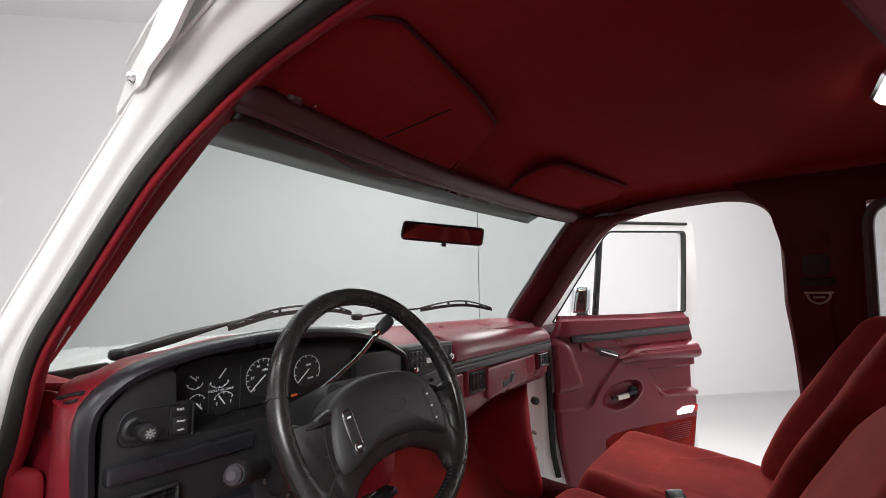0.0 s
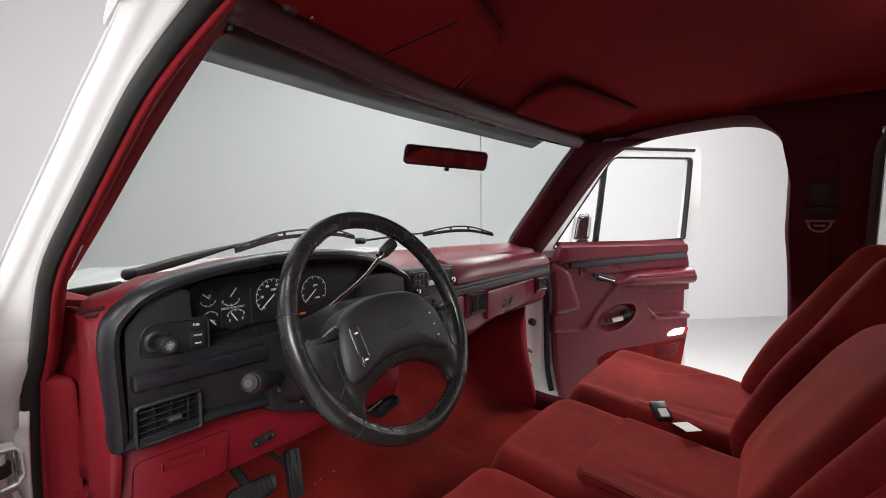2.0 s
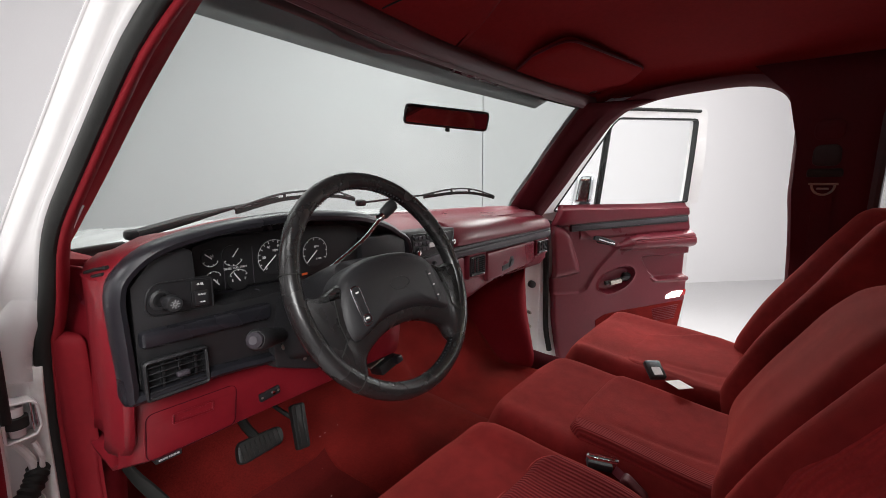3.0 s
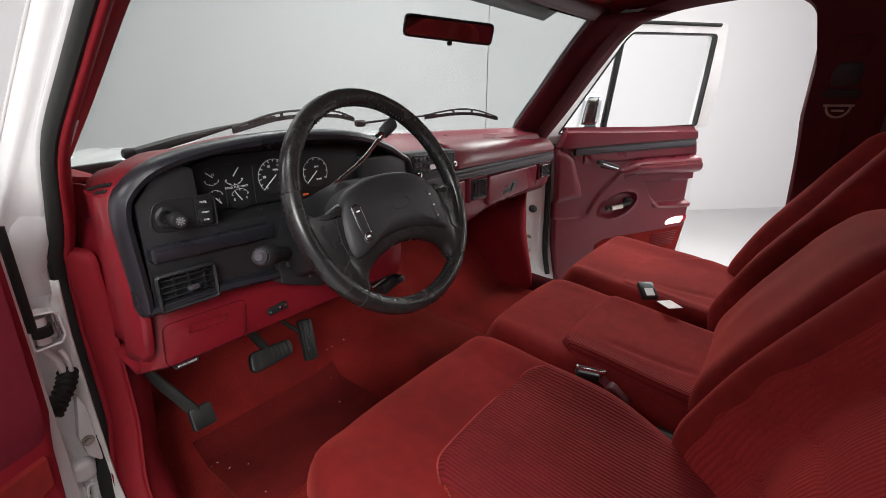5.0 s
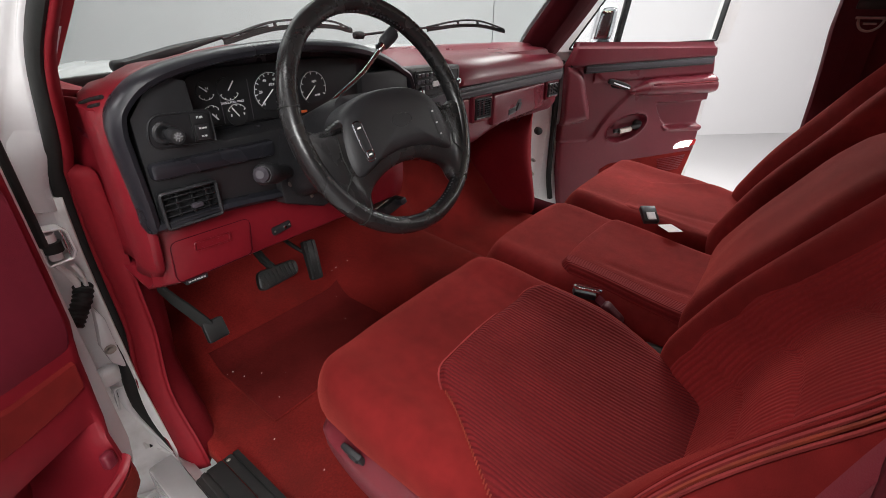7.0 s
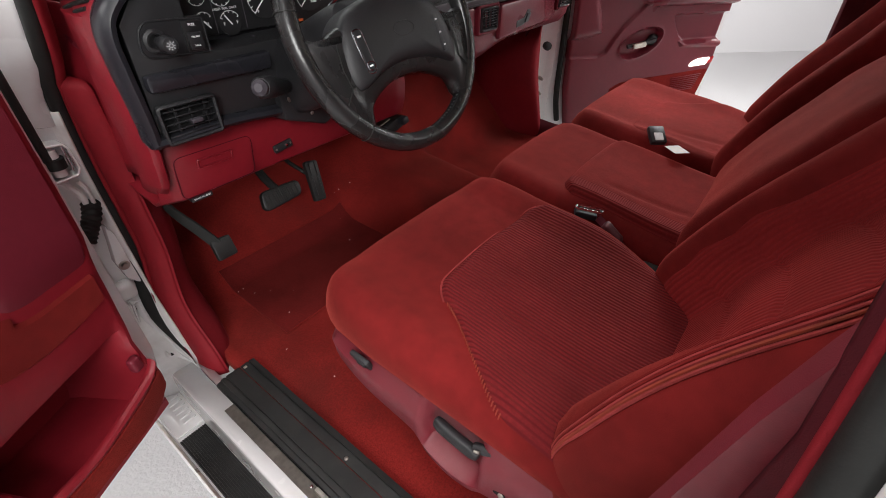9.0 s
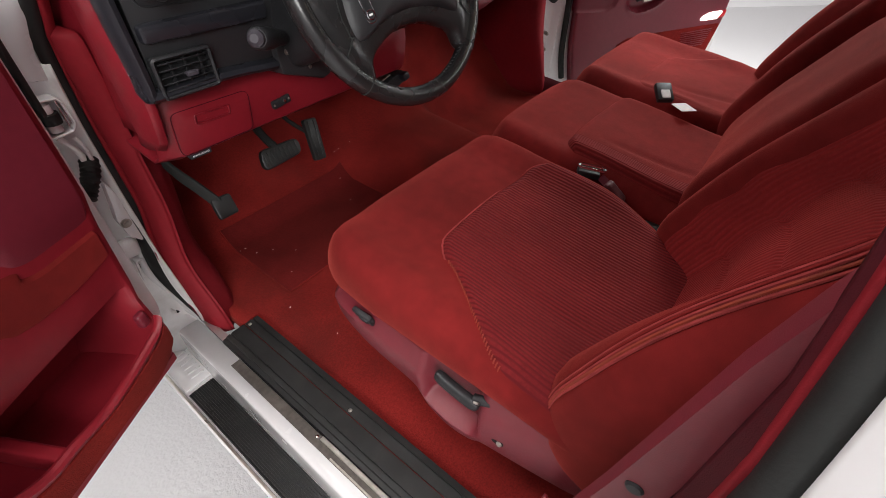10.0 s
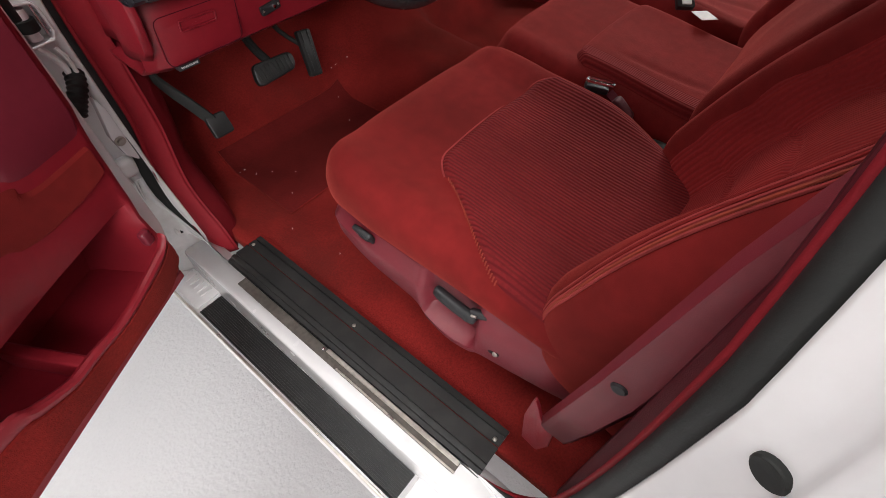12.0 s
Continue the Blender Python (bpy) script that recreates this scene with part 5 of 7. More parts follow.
def cushion_top(x, y, hx, hy, bolster):
    """Height of the moulded seat top over its flat block, in seat metres (y forward from the middle)."""
    e = abs(x) / hx
    z = bolster * smooth(0.55, 0.92, e) * smooth(-1.0, -0.1, y / hy) * 0.9
    z += 0.016 * smooth(0.1, 0.8, y / hy)          # thigh roll at the front
    z -= 0.030 * smooth(0.2, -0.9, y / hy)         # sinks to the rear
    z -= 0.012 * gauss(x, hx * 0.7) * gauss(y + 0.08, 0.2)
    z -= 0.05 * smooth(0.75, 1.05, y / hy) ** 2
    return z


def cushion(cx, cy, cz, hx, hy, hz, parent, bolster=0.02, name="cushion", insert=None, weave=None, inner=0, raised=0.0105, flank=None):
    def fn(p):
        k = smooth(-hz, hz, p.z)
        dz = cushion_top(p.x, p.y, hx, hy, bolster) * k
        y = p.y - 0.046 * (abs(p.x) / hx) ** 4 * smooth(0.2, 1.0, p.y / hy)
        x = p.x * (1 - 0.03 * smooth(0.4, 1, p.y / hy))
        # the inner rear corner is cut back
        x -= inner * 0.060 * smooth(-0.15, -1.0, p.y / hy) * smooth(0.2, 1.0, inner * p.x / hx)
        return (x, y, p.z + dz)

    ob = part(name, softbox_shape((cx, cy, cz), (hx, hy, hz), 0.049, 26, fn), M_CLOTH, parent, "red velour seat cushion", angle=180)
    if insert:
        # ribbed panel let into the cushion
        f0, f1, l0, l1, r0, r1 = insert          # front y left/right, left x front/rear, right x front/rear
        r = 0.049

        def drop(v, h):
            d = max(0.0, abs(v) - (h - r))
            return r - math.sqrt(max(0.0, r * r - d * d))

        def ease(v0, v1, b):
            return smooth01(b / 0.62) ** 0.8 if abs(v1) > abs(v0) else smooth(0.35, 1.0, b)

        def patch(a, b, lifted=True):
            x = lerp(lerp(l0, l1, ease(l0, l1, b)), lerp(r0, r1, ease(r0, r1, b)), a)
            # the front line is bowed and its corners are rounded off
            yf = lerp(f0, f1, a) + 0.012 * math.sin(math.pi * a) - 0.030 * max(0.0, 1 - min(a, 1 - a) / 0.14) ** 2
            y = lerp(yf, -hy + 0.02, b)
            edge = min(a, 1 - a, b * 1.2) / 0.06
            lift = raised * math.sin(min(1.0, edge) * math.pi / 2) - 0.003 * max(0.0, 1 - edge) ** 2
            # soft hollows pressed by use, and one slack fold along the outer side
            lift -= 0.004 * gauss(a - 0.72, 0.18) * gauss(b - 0.25, 0.25) + 0.004 * gauss(a - 0.24 - 0.10 * b, 0.035) * smooth(0.15, 0.4, b) * smooth(0.95, 0.7, b)
            return Vector((cx + x, cy + y, cz + hz + cushion_top(x, y, hx, hy, bolster) - drop(x, hx) + (lift if lifted else 0.0)))

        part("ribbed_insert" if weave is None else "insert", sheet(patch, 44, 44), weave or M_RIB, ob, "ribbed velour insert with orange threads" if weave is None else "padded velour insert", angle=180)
        if flank:
            part("ribbed_flank", sheet(lambda a, b: patch(0.17 * a, b) + Vector((0, 0, 0.0012)), 14, 40), flank, ob, "fine ribbed velour flank", angle=180)
        if weave is None:
            front = [patch(a / 30, 0.0) + Vector((0, 0, 0.0025)) for a in range(31)]
            part("piping", tube(front, 0.0018, 6), M_SEAM, ob, "sewn red seam along the insert")
            # bright loops of thread down the outer seam
            loops = []
            for k in range(34):
                p, q = patch(0.0, 0.03 + 0.52 * k / 34), patch(0.013, 0.03 + 0.52 * (k + 0.55) / 34)
                loops.append(tube([p + Vector((0, 0, 0.002)), p.lerp(q, 0.5) + Vector((0, 0, 0.0034)), q + Vector((0, 0, 0.001))], 0.0011, 5))
            part("stitching", joined(*loops), M_THREAD, ob, "loops of orange thread along the seam")
    return ob


def seat_back(cx, half, foot, lean, height, thick, parent, bolster=0.03, insert=True, name="backrest", taper=0.16, r=0.055, ribs=()):
    """A padded back: foot is the (y, z) of its front face at the bottom; lean in degrees from upright."""
    c = Matrix.Translation((cx, foot[0], foot[1])) @ Matrix.Rotation(radians(lean), 4, "X")
    hz, hy = height / 2, thick / 2
    r = min(r, hy * 0.95)

    def face(x, z):
        e = abs(x) / half
        f = bolster * smooth(0.36, 0.76, e) * (0.62 + 0.38 * smooth(0.8, -0.4, z / hz))
        f += 0.014 * gauss(z + hz * 0.05, hz * 0.3) * (1 - e)
        f -= 0.015 * smooth(0.5, 1.0, z / hz)
        return f

    def narrow(z):
        return 1 - taper * smooth(0.30, 1.0, z / hz)

    def fn(p):
        k = smooth(-hy, hy, p.y)
        return (p.x * narrow(p.z), p.y + (face(p.x, p.z) - curl(p.z)) * k, p.z)

    def curl(z):
        """The foot of the back rolls under the cushion."""
        return 0.085 * max(0.0, (-hz + 0.15 - z) / 0.15) ** 2

    def front(x, z, lift=0.0):
        """A point on the padded front, with the rounding of the sides."""
        d = max(0.0, abs(x) - (half - r))
        e = max(0.0, abs(z) - (hz - r))
        g = math.hypot(d, e)
        back = r - math.sqrt(max(0.0, r * r - min(g, r) ** 2))
        return m @ Vector((x * narrow(z), hy - back + (face(x, z) - curl(z)) * smooth(-hy, hy, hy - back) + lift, z))

    m = c @ Matrix.Translation((0, -hy, hz))
    ob = part(name, softbox_shape((0, 0, 0), (half, hy, hz), r, 28, fn, m), M_CLOTH, parent, "red velour backrest", angle=180)
    if insert:
        def patch(a, b):
            z = lerp(-hz + 0.06, hz - 0.10, b)
            w = half * lerp(0.66, 0.60, b)
            x = lerp(-w, w, a)
            edge = min(a, 1 - a, b, 1 - b) / 0.06
            # stitched creases across, bowed down at their ends
            crease = sum(gauss(b - q + 0.15 * (2 * a - 1) ** 2, 0.009) for q in (0.36, 0.55, 0.74))
            pillow = sum(gauss(b - q + 0.15 * (2 * a - 1) ** 2, 0.06) for q in (0.455, 0.645))
            lift = 0.006 * min(1.0, edge) - 0.004 * max(0.0, 1 - edge) - 0.0042 * crease * smooth(0, 0.15, min(a, 1 - a)) + 0.003 * pillow
            return front(x, z, lift)

        part("ribbed_insert", sheet(patch, 36, 90), M_RIB_LIT, ob, "ribbed velour insert with stitched creases", angle=180)
        # raised ribs along each side roll: they start together at the foot and fan out upwards
        for s in ribs:
            for k in range(6):
                pts = []
                for j in range(33):
                    t = j / 32
                    z = lerp(-hz + 0.075, hz - 0.13, t)
                    x = s * half * (lerp(0.90, 0.74, smooth01(t * 1.15)) + 0.018 * k * (0.30 + 1.1 * t))
                    pts.append(front(x, z, 0.0016))
                part("rib_piping", tube(pts, 0.0019, 6, up=(1, 0, 0), scale=[0.35 + 0.65 * min(1.0, min(j, 32 - j) / 7) for j in range(33)]), M_THREAD if k == 4 else (M_SEAM if k % 2 else M_CLOTH), ob)
    return ob, m


def front_seat(name, cx, half, label, side, insert, foot):
    st = thing(name, (cx, -0.27, 0.575), label, "seat", "front seats")
    cushion(cx, -0.280, 0.898, half, 0.280, 0.050, st, 0.018, insert=insert, weave=None if side < 0 else M_CLOTH, inner=-side, raised=0.0105 if side < 0 else 0.004)
    _, m = seat_back(cx, half, foot, 25, 0.64, 0.19, st, 0.088, insert=side < 0, ribs=(-1,))
    # headrest
    hm = m @ Matrix.Translation((0, 0.02, 0.32 + 0.07))
    part("headrest", softbox_shape((0, 0, 0), (0.135, 0.05, 0.082), 0.045, 14, None, hm), M_CLOTH, st, "red velour headrest", angle=180)
    for x in (-0.05, 0.05):
        part("headrest_post", tube([m @ Vector((x, 0, 0.28)), m @ Vector((x, 0, 0.34))], 0.006, 10), M_CHROME, st)
    # base
    part("seat_frame", box((cx, -0.28, 0.72), (half * 1.30, 0.44, 0.29), 0.02, 2), M_VINYL, st, "red vinyl seat base")
    return st


driver_seat = front_seat("front_seat", -0.500, 0.247, "red velour driver's seat with ribbed insert", -1, (0.088, 0.080, -0.128, -0.238, 0.215, 0.168), (-0.482, 0.800))
front_seat("front_seat", 0.435, 0.247, "red velour passenger seat with a slim belt buckle on it", 1, (0.080, 0.088, -0.215, -0.168, 0.128, 0.238), (-0.455, 0.800))


def centre_seat():
    st = thing("centre_seat", (-0.03, -0.27, 0.70), "narrow red velour middle seat between the two front seats", "seat", "front seats")
    cushion(-0.030, -0.26, 0.896, 0.205, 0.268, 0.050, st, 0.006, insert=(0.060, 0.060, -0.165, -0.165, 0.165, 0.165), weave=M_CLOTH, raised=0.018, flank=M_RIB_SOFT)
    seat_back(-0.030, 0.205, (-0.402, 0.86), 30, 0.50, 0.16, st, 0.004, insert=False, r=0.06)
    part("seat_frame", box((-0.03, -0.28, 0.77), (0.34, 0.42, 0.17), 0.02, 2), M_VINYL, st, "red vinyl seat base")


centre_seat()


def seat_side():
    """Moulded valance along the driver's seat, with its lever, switch and screw."""
    prof_y = [-0.03, -0.06, -0.14, -0.24, -0.268, -0.284, -0.325, -0.366, -0.384, -0.41, -0.46, -0.54, -0.60]
    top = [0.828, 0.848, 0.858, 0.862, 0.864, 0.866, 0.866, 0.862, 0.868, 0.880, 0.900, 0.900, 0.86]
    low = [0.800, 0.790, 0.760, 0.750, 0.738, 0.728, 0.716, 0.720, 0.728, 0.730, 0.735, 0.745, 0.755]
    outw = [0.700, 0.726, 0.736, 0.740, 0.744, 0.747, 0.749, 0.748, 0.745, 0.742, 0.738, 0.730, 0.715]
    dent = [0, 0, 0, 0, 0.002, 0.030, 0.034, 0.030, 0.002, 0, 0, 0, 0]
    rings = []
    for y, t, l, o, d in zip(prof_y, top, low, outw, dent):
        rings.append([Vector((-0.655, y, t + 0.004)), Vector((-o + 0.024, y, t)), Vector((-o + 0.010 + d * 0.7, y, t - 0.008)), Vector((-o + d, y, lerp(t, l, 0.36))), Vector((-o - 0.003 + d, y, lerp(t, l, 0.42))), Vector((-o + 0.001 + d, y, lerp(t, l, 0.75))), Vector((-o, y, lerp(t, l, 0.84))), Vector((-o + 0.004, y, l + 0.006)), Vector((-o + 0.02, y, l))])
    rings = [list(r) for r in zip(*[smooth_line(list(c), 4) for c in zip(*rings)])]
    v = part("seat_valance", loft(rings, False), M_DUSTY, driver_seat, "dusty red moulded seat valance")
    solid(v, 0.005)
    part("recline_lever", softbox_shape((0, 0, 0), (0.041, 0.009, 0.011), 0.008, 6, lambda p: (p.x, p.y, p.z - 0.004 * math.cos(p.x / 0.03)), Matrix.Translation((-0.738, -0.334, 0.826)) @ Matrix.Rotation(radians(90), 4, "Z") @ Matrix.Rotation(radians(-8), 4, "Y")), M_BLACK, driver_seat, "black plastic recline lever")
    pin = part("lever_pivot", tube([(-0.739, -0.366, 0.838), (-0.734, -0.392, 0.846)], 0.0075, 10), M_BLACK, driver_seat)
    part("lever_pin", tube([(-0.7465, -0.370, 0.842), (-0.7455, -0.378, 0.845)], 0.0022, 8), M_STEEL, pin)
    sw = part("seat_switch", box((0, 0, 0), (0.010, 0.042, 0.024), 0.003, 2, Matrix.Translation((-0.737, -0.138, 0.846)) @ Matrix.Rotation(radians(-20), 4, "Y")), M_BLACK, driver_seat, "black seat switch")
    part("switch_rocker", box((0, 0, 0), (0.008, 0.020, 0.012), 0.003, 2, Matrix.Translation((-0.742, -0.145, 0.848)) @ Matrix.Rotation(radians(-20), 4, "Y")), M_BLACK, sw)
    m = axes_at((-0.7445, -0.415, 0.776), (0, -1, 0), (0.2, 0, 1))
    part("screw_hole", plate(rounded([(-0.010, -0.006), (0.010, -0.006), (0.010, 0.006), (-0.010, 0.006)], 0.005, 4), 0.004, m, 0.001), M_DARK, v)
    part("screw", lathe([(0.0, 0.003), (0.004, 0.002), (0.005, 0.0)], m @ Matrix.Translation((0.004, 0, 0.001)), 8), M_STEEL, v)


seat_side()

# ---- the doors, both standing open ----
def door_frame_matrix(origin, along, inward):
    """x along the door from its hinge, y up, z towards the cab."""
    a = Vector((*along, 0)).normalized()
    m = Matrix((a, Vector((0, 0, 1)), Vector((*inward, 0)).normalized())).transposed().to_4x4()
    m.translation = Vector((*origin, 0))
    return m


def make_door(name, m, label, side):
    d = thing(name, m.translation + Vector((0, 0, 0.6)), label, "door", "open cab doors")
    # painted shell: lower box
    low = rounded([(0.0, 0.62 if side < 0 else 0.52), (0.10, 0.585 if side < 0 else 0.50), (0.86, 0.585), (0.955, 0.66), (0.965, 1.33), (0.0, 1.30), (-0.02, 1.0)], 0.04, 4)
    part("door_shell", plate(low, 0.06 if side > 0 else 0.05, m @ Matrix.Translation((0, 0, -0.048 if side > 0 else -0.160)), 0.01), M_WHITE, d, "white painted door shell")
    # window frame
    outer = rounded([(0.02, 1.29), (0.965, 1.33), (0.99, 1.56), (0.985, 1.80), (0.47, 1.80), (0.40, 1.755)], [0.01, 0.01, 0.02, 0.03, 0.06, 0.06], 5)
    inner = rounded([(0.155, 1.300), (0.905, 1.335), (0.925, 1.56), (0.938, 1.752), (0.49, 1.748), (0.455, 1.715)], [0.01, 0.015, 0.02, 0.025, 0.05, 0.04], 5)

    def framed(o, i, z0, z1):
        o, i = ccw(o), ccw(i)
        return moved(loft([[(x, y, z0) for x, y in o], [(x, y, z1) for x, y in o], [(x, y, z1) for x, y in i], [(x, y, z0) for x, y in i]], True, False, False, True), m)

    part("window_frame", framed(outer, inner, -0.075, -0.018), M_WHITE, d, "white painted window frame")
    part("run_channel", framed(inner, inset(ccw(inner), 0.008), -0.046, -0.017), M_FRIT, d, "black window channel")
    part("division_bar", moved(box((0, 0, 0), (0.026, 0.40, 0.02), 0.003, 2), m @ Matrix.Translation((0.418, 1.505, -0.03)) @ Matrix.Rotation(radians(-7), 4, "Z")), M_FRIT, d, "black window divider")
    bm = bmesh.new()
    bm.faces.new([bm.verts.new(m @ Vector((x, y, -0.04))) for x, y in inset(ccw(inner), 0.01)])
    q = part("window_pane", bm, M_SIDEGLASS, d, "clear side window")
    q.visible_shadow = False
    solid(flat_shaded(q), 0.004)
    # seal along the frame
    line = [m @ Vector((x, y, -0.014)) for x, y in ((0.03, 1.30), (0.10, 1.40), (0.22, 1.54), (0.34, 1.68), (0.42, 1.755), (0.50, 1.785), (0.70, 1.788), (0.94, 1.788))]
    part("frame_seal", tube(smooth_line(line, 4), 0.008, 8), M_SEAL, d, "black seal along the door frame")
    return d


PM = door_frame_matrix((0.88, 0.45), (0.761, -0.648), (-0.648, -0.761))
DM = door_frame_matrix((-0.90, 0.28), (-0.87, -0.493), (0.493, -0.87))
passenger_door = make_door("passenger_door", PM, "white passenger door with red trim panel, standing open", 1)
driver_door = make_door("driver_door", DM, "white driver's door with red trim panel and pocket, standing open", -1)


def flat(pts, z, depth, m, bevel=0.004, r=0.0, segs=4):
    return plate(rounded(pts, r, segs) if r else pts, depth, m @ Matrix.Translation((0, 0, z)), bevel)


def from_outline(u, v, pts):
    """How far each point of a grid lies inside a closed outline, in metres; negative outside."""
    best = np.full(u.shape, 9.0)
    inside = np.zeros(u.shape, bool)
    for (x0, y0), (x1, y1) in zip(pts, pts[1:] + pts[:1]):
        dx, dy = x1 - x0, y1 - y0
        t = np.clip(((u - x0) * dx + (v - y0) * dy) / (dx * dx + dy * dy), 0, 1)
        best = np.minimum(best, np.hypot(u - x0 - t * dx, v - y0 - t * dy))
        if dy:
            inside ^= ((y0 > v) != (y1 > v)) & (u < (v - y0) * dx / dy + x0)
    return np.where(inside, best, -best)


def swell(d, w):
    """A rounded rise from 0 to 1 across the width w inside an edge."""
    t = np.clip(d / w, 0, 1)
    return np.sqrt(1 - (1 - t) ** 2)


def passenger_panel():
    """One moulded sheet: belt roll, speaker bulge, armrest, crank bowl and pocket all rise from or sink into it."""
    d, m = passenger_door, PM
    vs = np.linspace(0.53, 1.335, 160)
    left = np.interp(vs, [0.53, 0.62, 0.765, 0.908, 1.05, 1.20, 1.242, 1.309, 1.335], [0.215, 0.195, 0.170, 0.164, 0.161, 0.152, 0.159, 0.184, 0.195])
    right = np.interp(vs, [0.53, 0.69, 0.834, 1.096, 1.206, 1.31, 1.335], [0.86, 0.892, 0.925, 0.930, 0.918, 0.897, 0.885])
    us = np.linspace(0, 1, 170)
    U = left[:, None] + (right - left)[:, None] * us[None, :]
    V = np.repeat(vs[:, None], len(us), 1)
    Z = np.zeros(U.shape)
    bulge = [(p.x, p.y) for p in smooth_line([(0.10, 0.988, 0), (0.285, 0.994, 0), (0.302, 1.03, 0), (0.272, 1.12, 0), (0.248, 1.19, 0), (0.205, 1.225, 0), (0.15, 1.228, 0), (0.10, 1.18, 0)], 5, True)]
    step = [(0.08, 0.893), (0.31, 0.898), (0.345, 0.915), (0.375, 0.97), (0.408, 1.017), (0.50, 1.112), (0.47, 1.135), (0.36, 1.165), (0.31, 1.21), (0.08, 1.26)]
    arm = [(p.x, p.y) for p in smooth_line([(0.492, 1.118, 0), (0.53, 1.152, 0), (0.60, 1.178, 0), (0.75, 1.186, 0), (0.96, 1.190, 0), (0.965, 1.118, 0), (0.75, 1.108, 0), (0.56, 1.104, 0)], 5, True)]
    pocket = rounded([(0.640, 1.068), (0.96, 1.076), (0.96, 0.955), (0.735, 0.946), (0.690, 0.985)], [0.012, 0.01, 0.01, 0.03, 0.03], 5)
    lip = rounded([(0.690, 0.962), (0.72, 0.930), (0.96, 0.928), (0.96, 0.957), (0.735, 0.948)], 0.008, 3)
    bowl = [(0.508 + 0.100 * math.cos(a) - 0.012 * math.sin(a), 0.955 + 0.056 * math.sin(a) + 0.036 * math.cos(a)) for a in [2 * math.pi * k / 30 for k in range(30)]]
    belt_low = np.interp(U, [0.1, 0.24, 0.89], [1.228, 1.236, 1.270])
    Z -= 0.012 * swell(from_outline(U, V, step), 0.016)
    Z += 0.026 * swell(from_outline(U, V, bulge), 0.036)
    Z += 0.020 * swell(V - belt_low, 0.016) * swell(U - 0.165, 0.08) - 0.020 * swell(V - np.interp(vs, [0, 1.32, 1.335], [1.31, 1.31, 1.32])[:, None], 0.025)
    Z += 0.010 * swell(belt_low - 0.004 - V, 0.012) * swell(V - np.interp(U, [0.3, 0.9], [1.165, 1.195]), 0.02) * (U > 0.30)
    Z += 0.058 * swell(from_outline(U, V, arm), 0.034) * np.clip((U - 0.47) / 0.16, 0, 1) ** 0.6
    groove = np.interp(U, [0.55, 0.61, 0.907], [1.148, 1.155, 1.167])
    Z -= 0.008 * np.exp(-((V - groove) / 0.004) ** 2) * (U > 0.58)
    Z -= 0.034 * swell(from_outline(U, V, bowl), 0.024)
    Z += 0.005 * np.exp(-(from_outline(U, V, bowl) / 0.008) ** 2)
    Z -= 0.030 * swell(from_outline(U, V, pocket), 0.012)
    Z += 0.016 * swell(from_outline(U, V, lip), 0.013)
    Z -= 0.030 * (1 - swell(np.minimum(U - left[:, None], right[:, None] - U) + 1e-6, 0.014))
    Z -= 0.012 * (1 - swell(V - 0.53, 0.02))
    rows = [[m @ Vector((U[i, j], V[i, j], Z[i, j])) for j in range(len(us))] for i in range(len(vs))]
    part("trim_panel", loft(rows, False), M_PAD, d, "red moulded door trim panel", angle=50, calc=False)

    def height(u, v):
        j = int(np.argmin(np.abs(vs - v)))
        i = int(np.argmin(np.abs(U[j] - u)))
        return float(Z[j, i])

    # black tube added to darken the gap between jamb and panel
    part("panel_gap_shade", tube(smooth_line([m @ Vector((u, v, -0.036)) for u, v in ((0.172, 0.60), (0.150, 0.72), (0.144, 0.90), (0.140, 1.06), (0.136, 1.20), (0.150, 1.26))], 4), 0.014, 8), M_SEAL, d, "dark filler for the shaded gap at the panel's front edge")
    # grey strip between two dark lines under the belt roll
    for lift, low, high, mat, name in ((0.0065, -0.030, 0.004, M_BLACK, "strip_backing"), (0.0085, -0.023, -0.003, M_STRIP, "trim_strip")):
        pts = [(0.242, 1.236 + low), (0.885, 1.270 + low), (0.889, 1.271 + high), (0.242, 1.236 + high)]
        part(name, flat(pts, 0.010 + lift, 0.02, m, 0.002, 0.005), mat, d, "grey door trim strip")
    part("armrest_stripe", tube([m @ Vector((u, v, height(u, v) + 0.002)) for u, v in ((0.612, 1.155), (0.70, 1.159), (0.80, 1.163), (0.90, 1.167))], 0.0035, 6), M_VINYL, d, "bright red stripe along the armrest")
    part("screw_cap", lathe([(0.0, 0.002), (0.005, 0.001), (0.006, 0.0)], m @ Matrix.Translation((0.178, 1.238, height(0.178, 1.238))), 10), M_DARK, d)
    # pull handle in its slot
    hd = part("door_pull", softbox_shape((0, 0, 0), (0.060, 0.012, 0.007), 0.006, 6, lambda p: (p.x, p.y + 0.004 * math.cos(p.x / 0.04), p.z), m @ Matrix.Translation((0.421, 1.157, 0.014)) @ Matrix.Rotation(radians(-16), 4, "Z")), M_BLACK, d, "black inner door handle with bright edge")
    part("handle_edge", tube([m @ Vector((0.385, 1.168, 0.023)), m @ Vector((0.425, 1.155, 0.025)), m @ Vector((0.472, 1.141, 0.022))], 0.0035, 6), M_CHROME, hd, "bright edge")
    part("handle_slot", flat([(0.358, 1.186), (0.375, 1.190), (0.490, 1.150), (0.478, 1.128), (0.40, 1.142)], -0.006, 0.01, m, 0.002, 0.008), M_DARK, hd)
    # window crank in the bowl
    crank = part("crank", tube([m @ Vector((0.452, 0.938, -0.010)), m @ Vector((0.50, 0.946, -0.006)), m @ Vector((0.585, 0.962, -0.010))], 0.010, 10), M_BLACK, d, "black window crank with a grey knob")
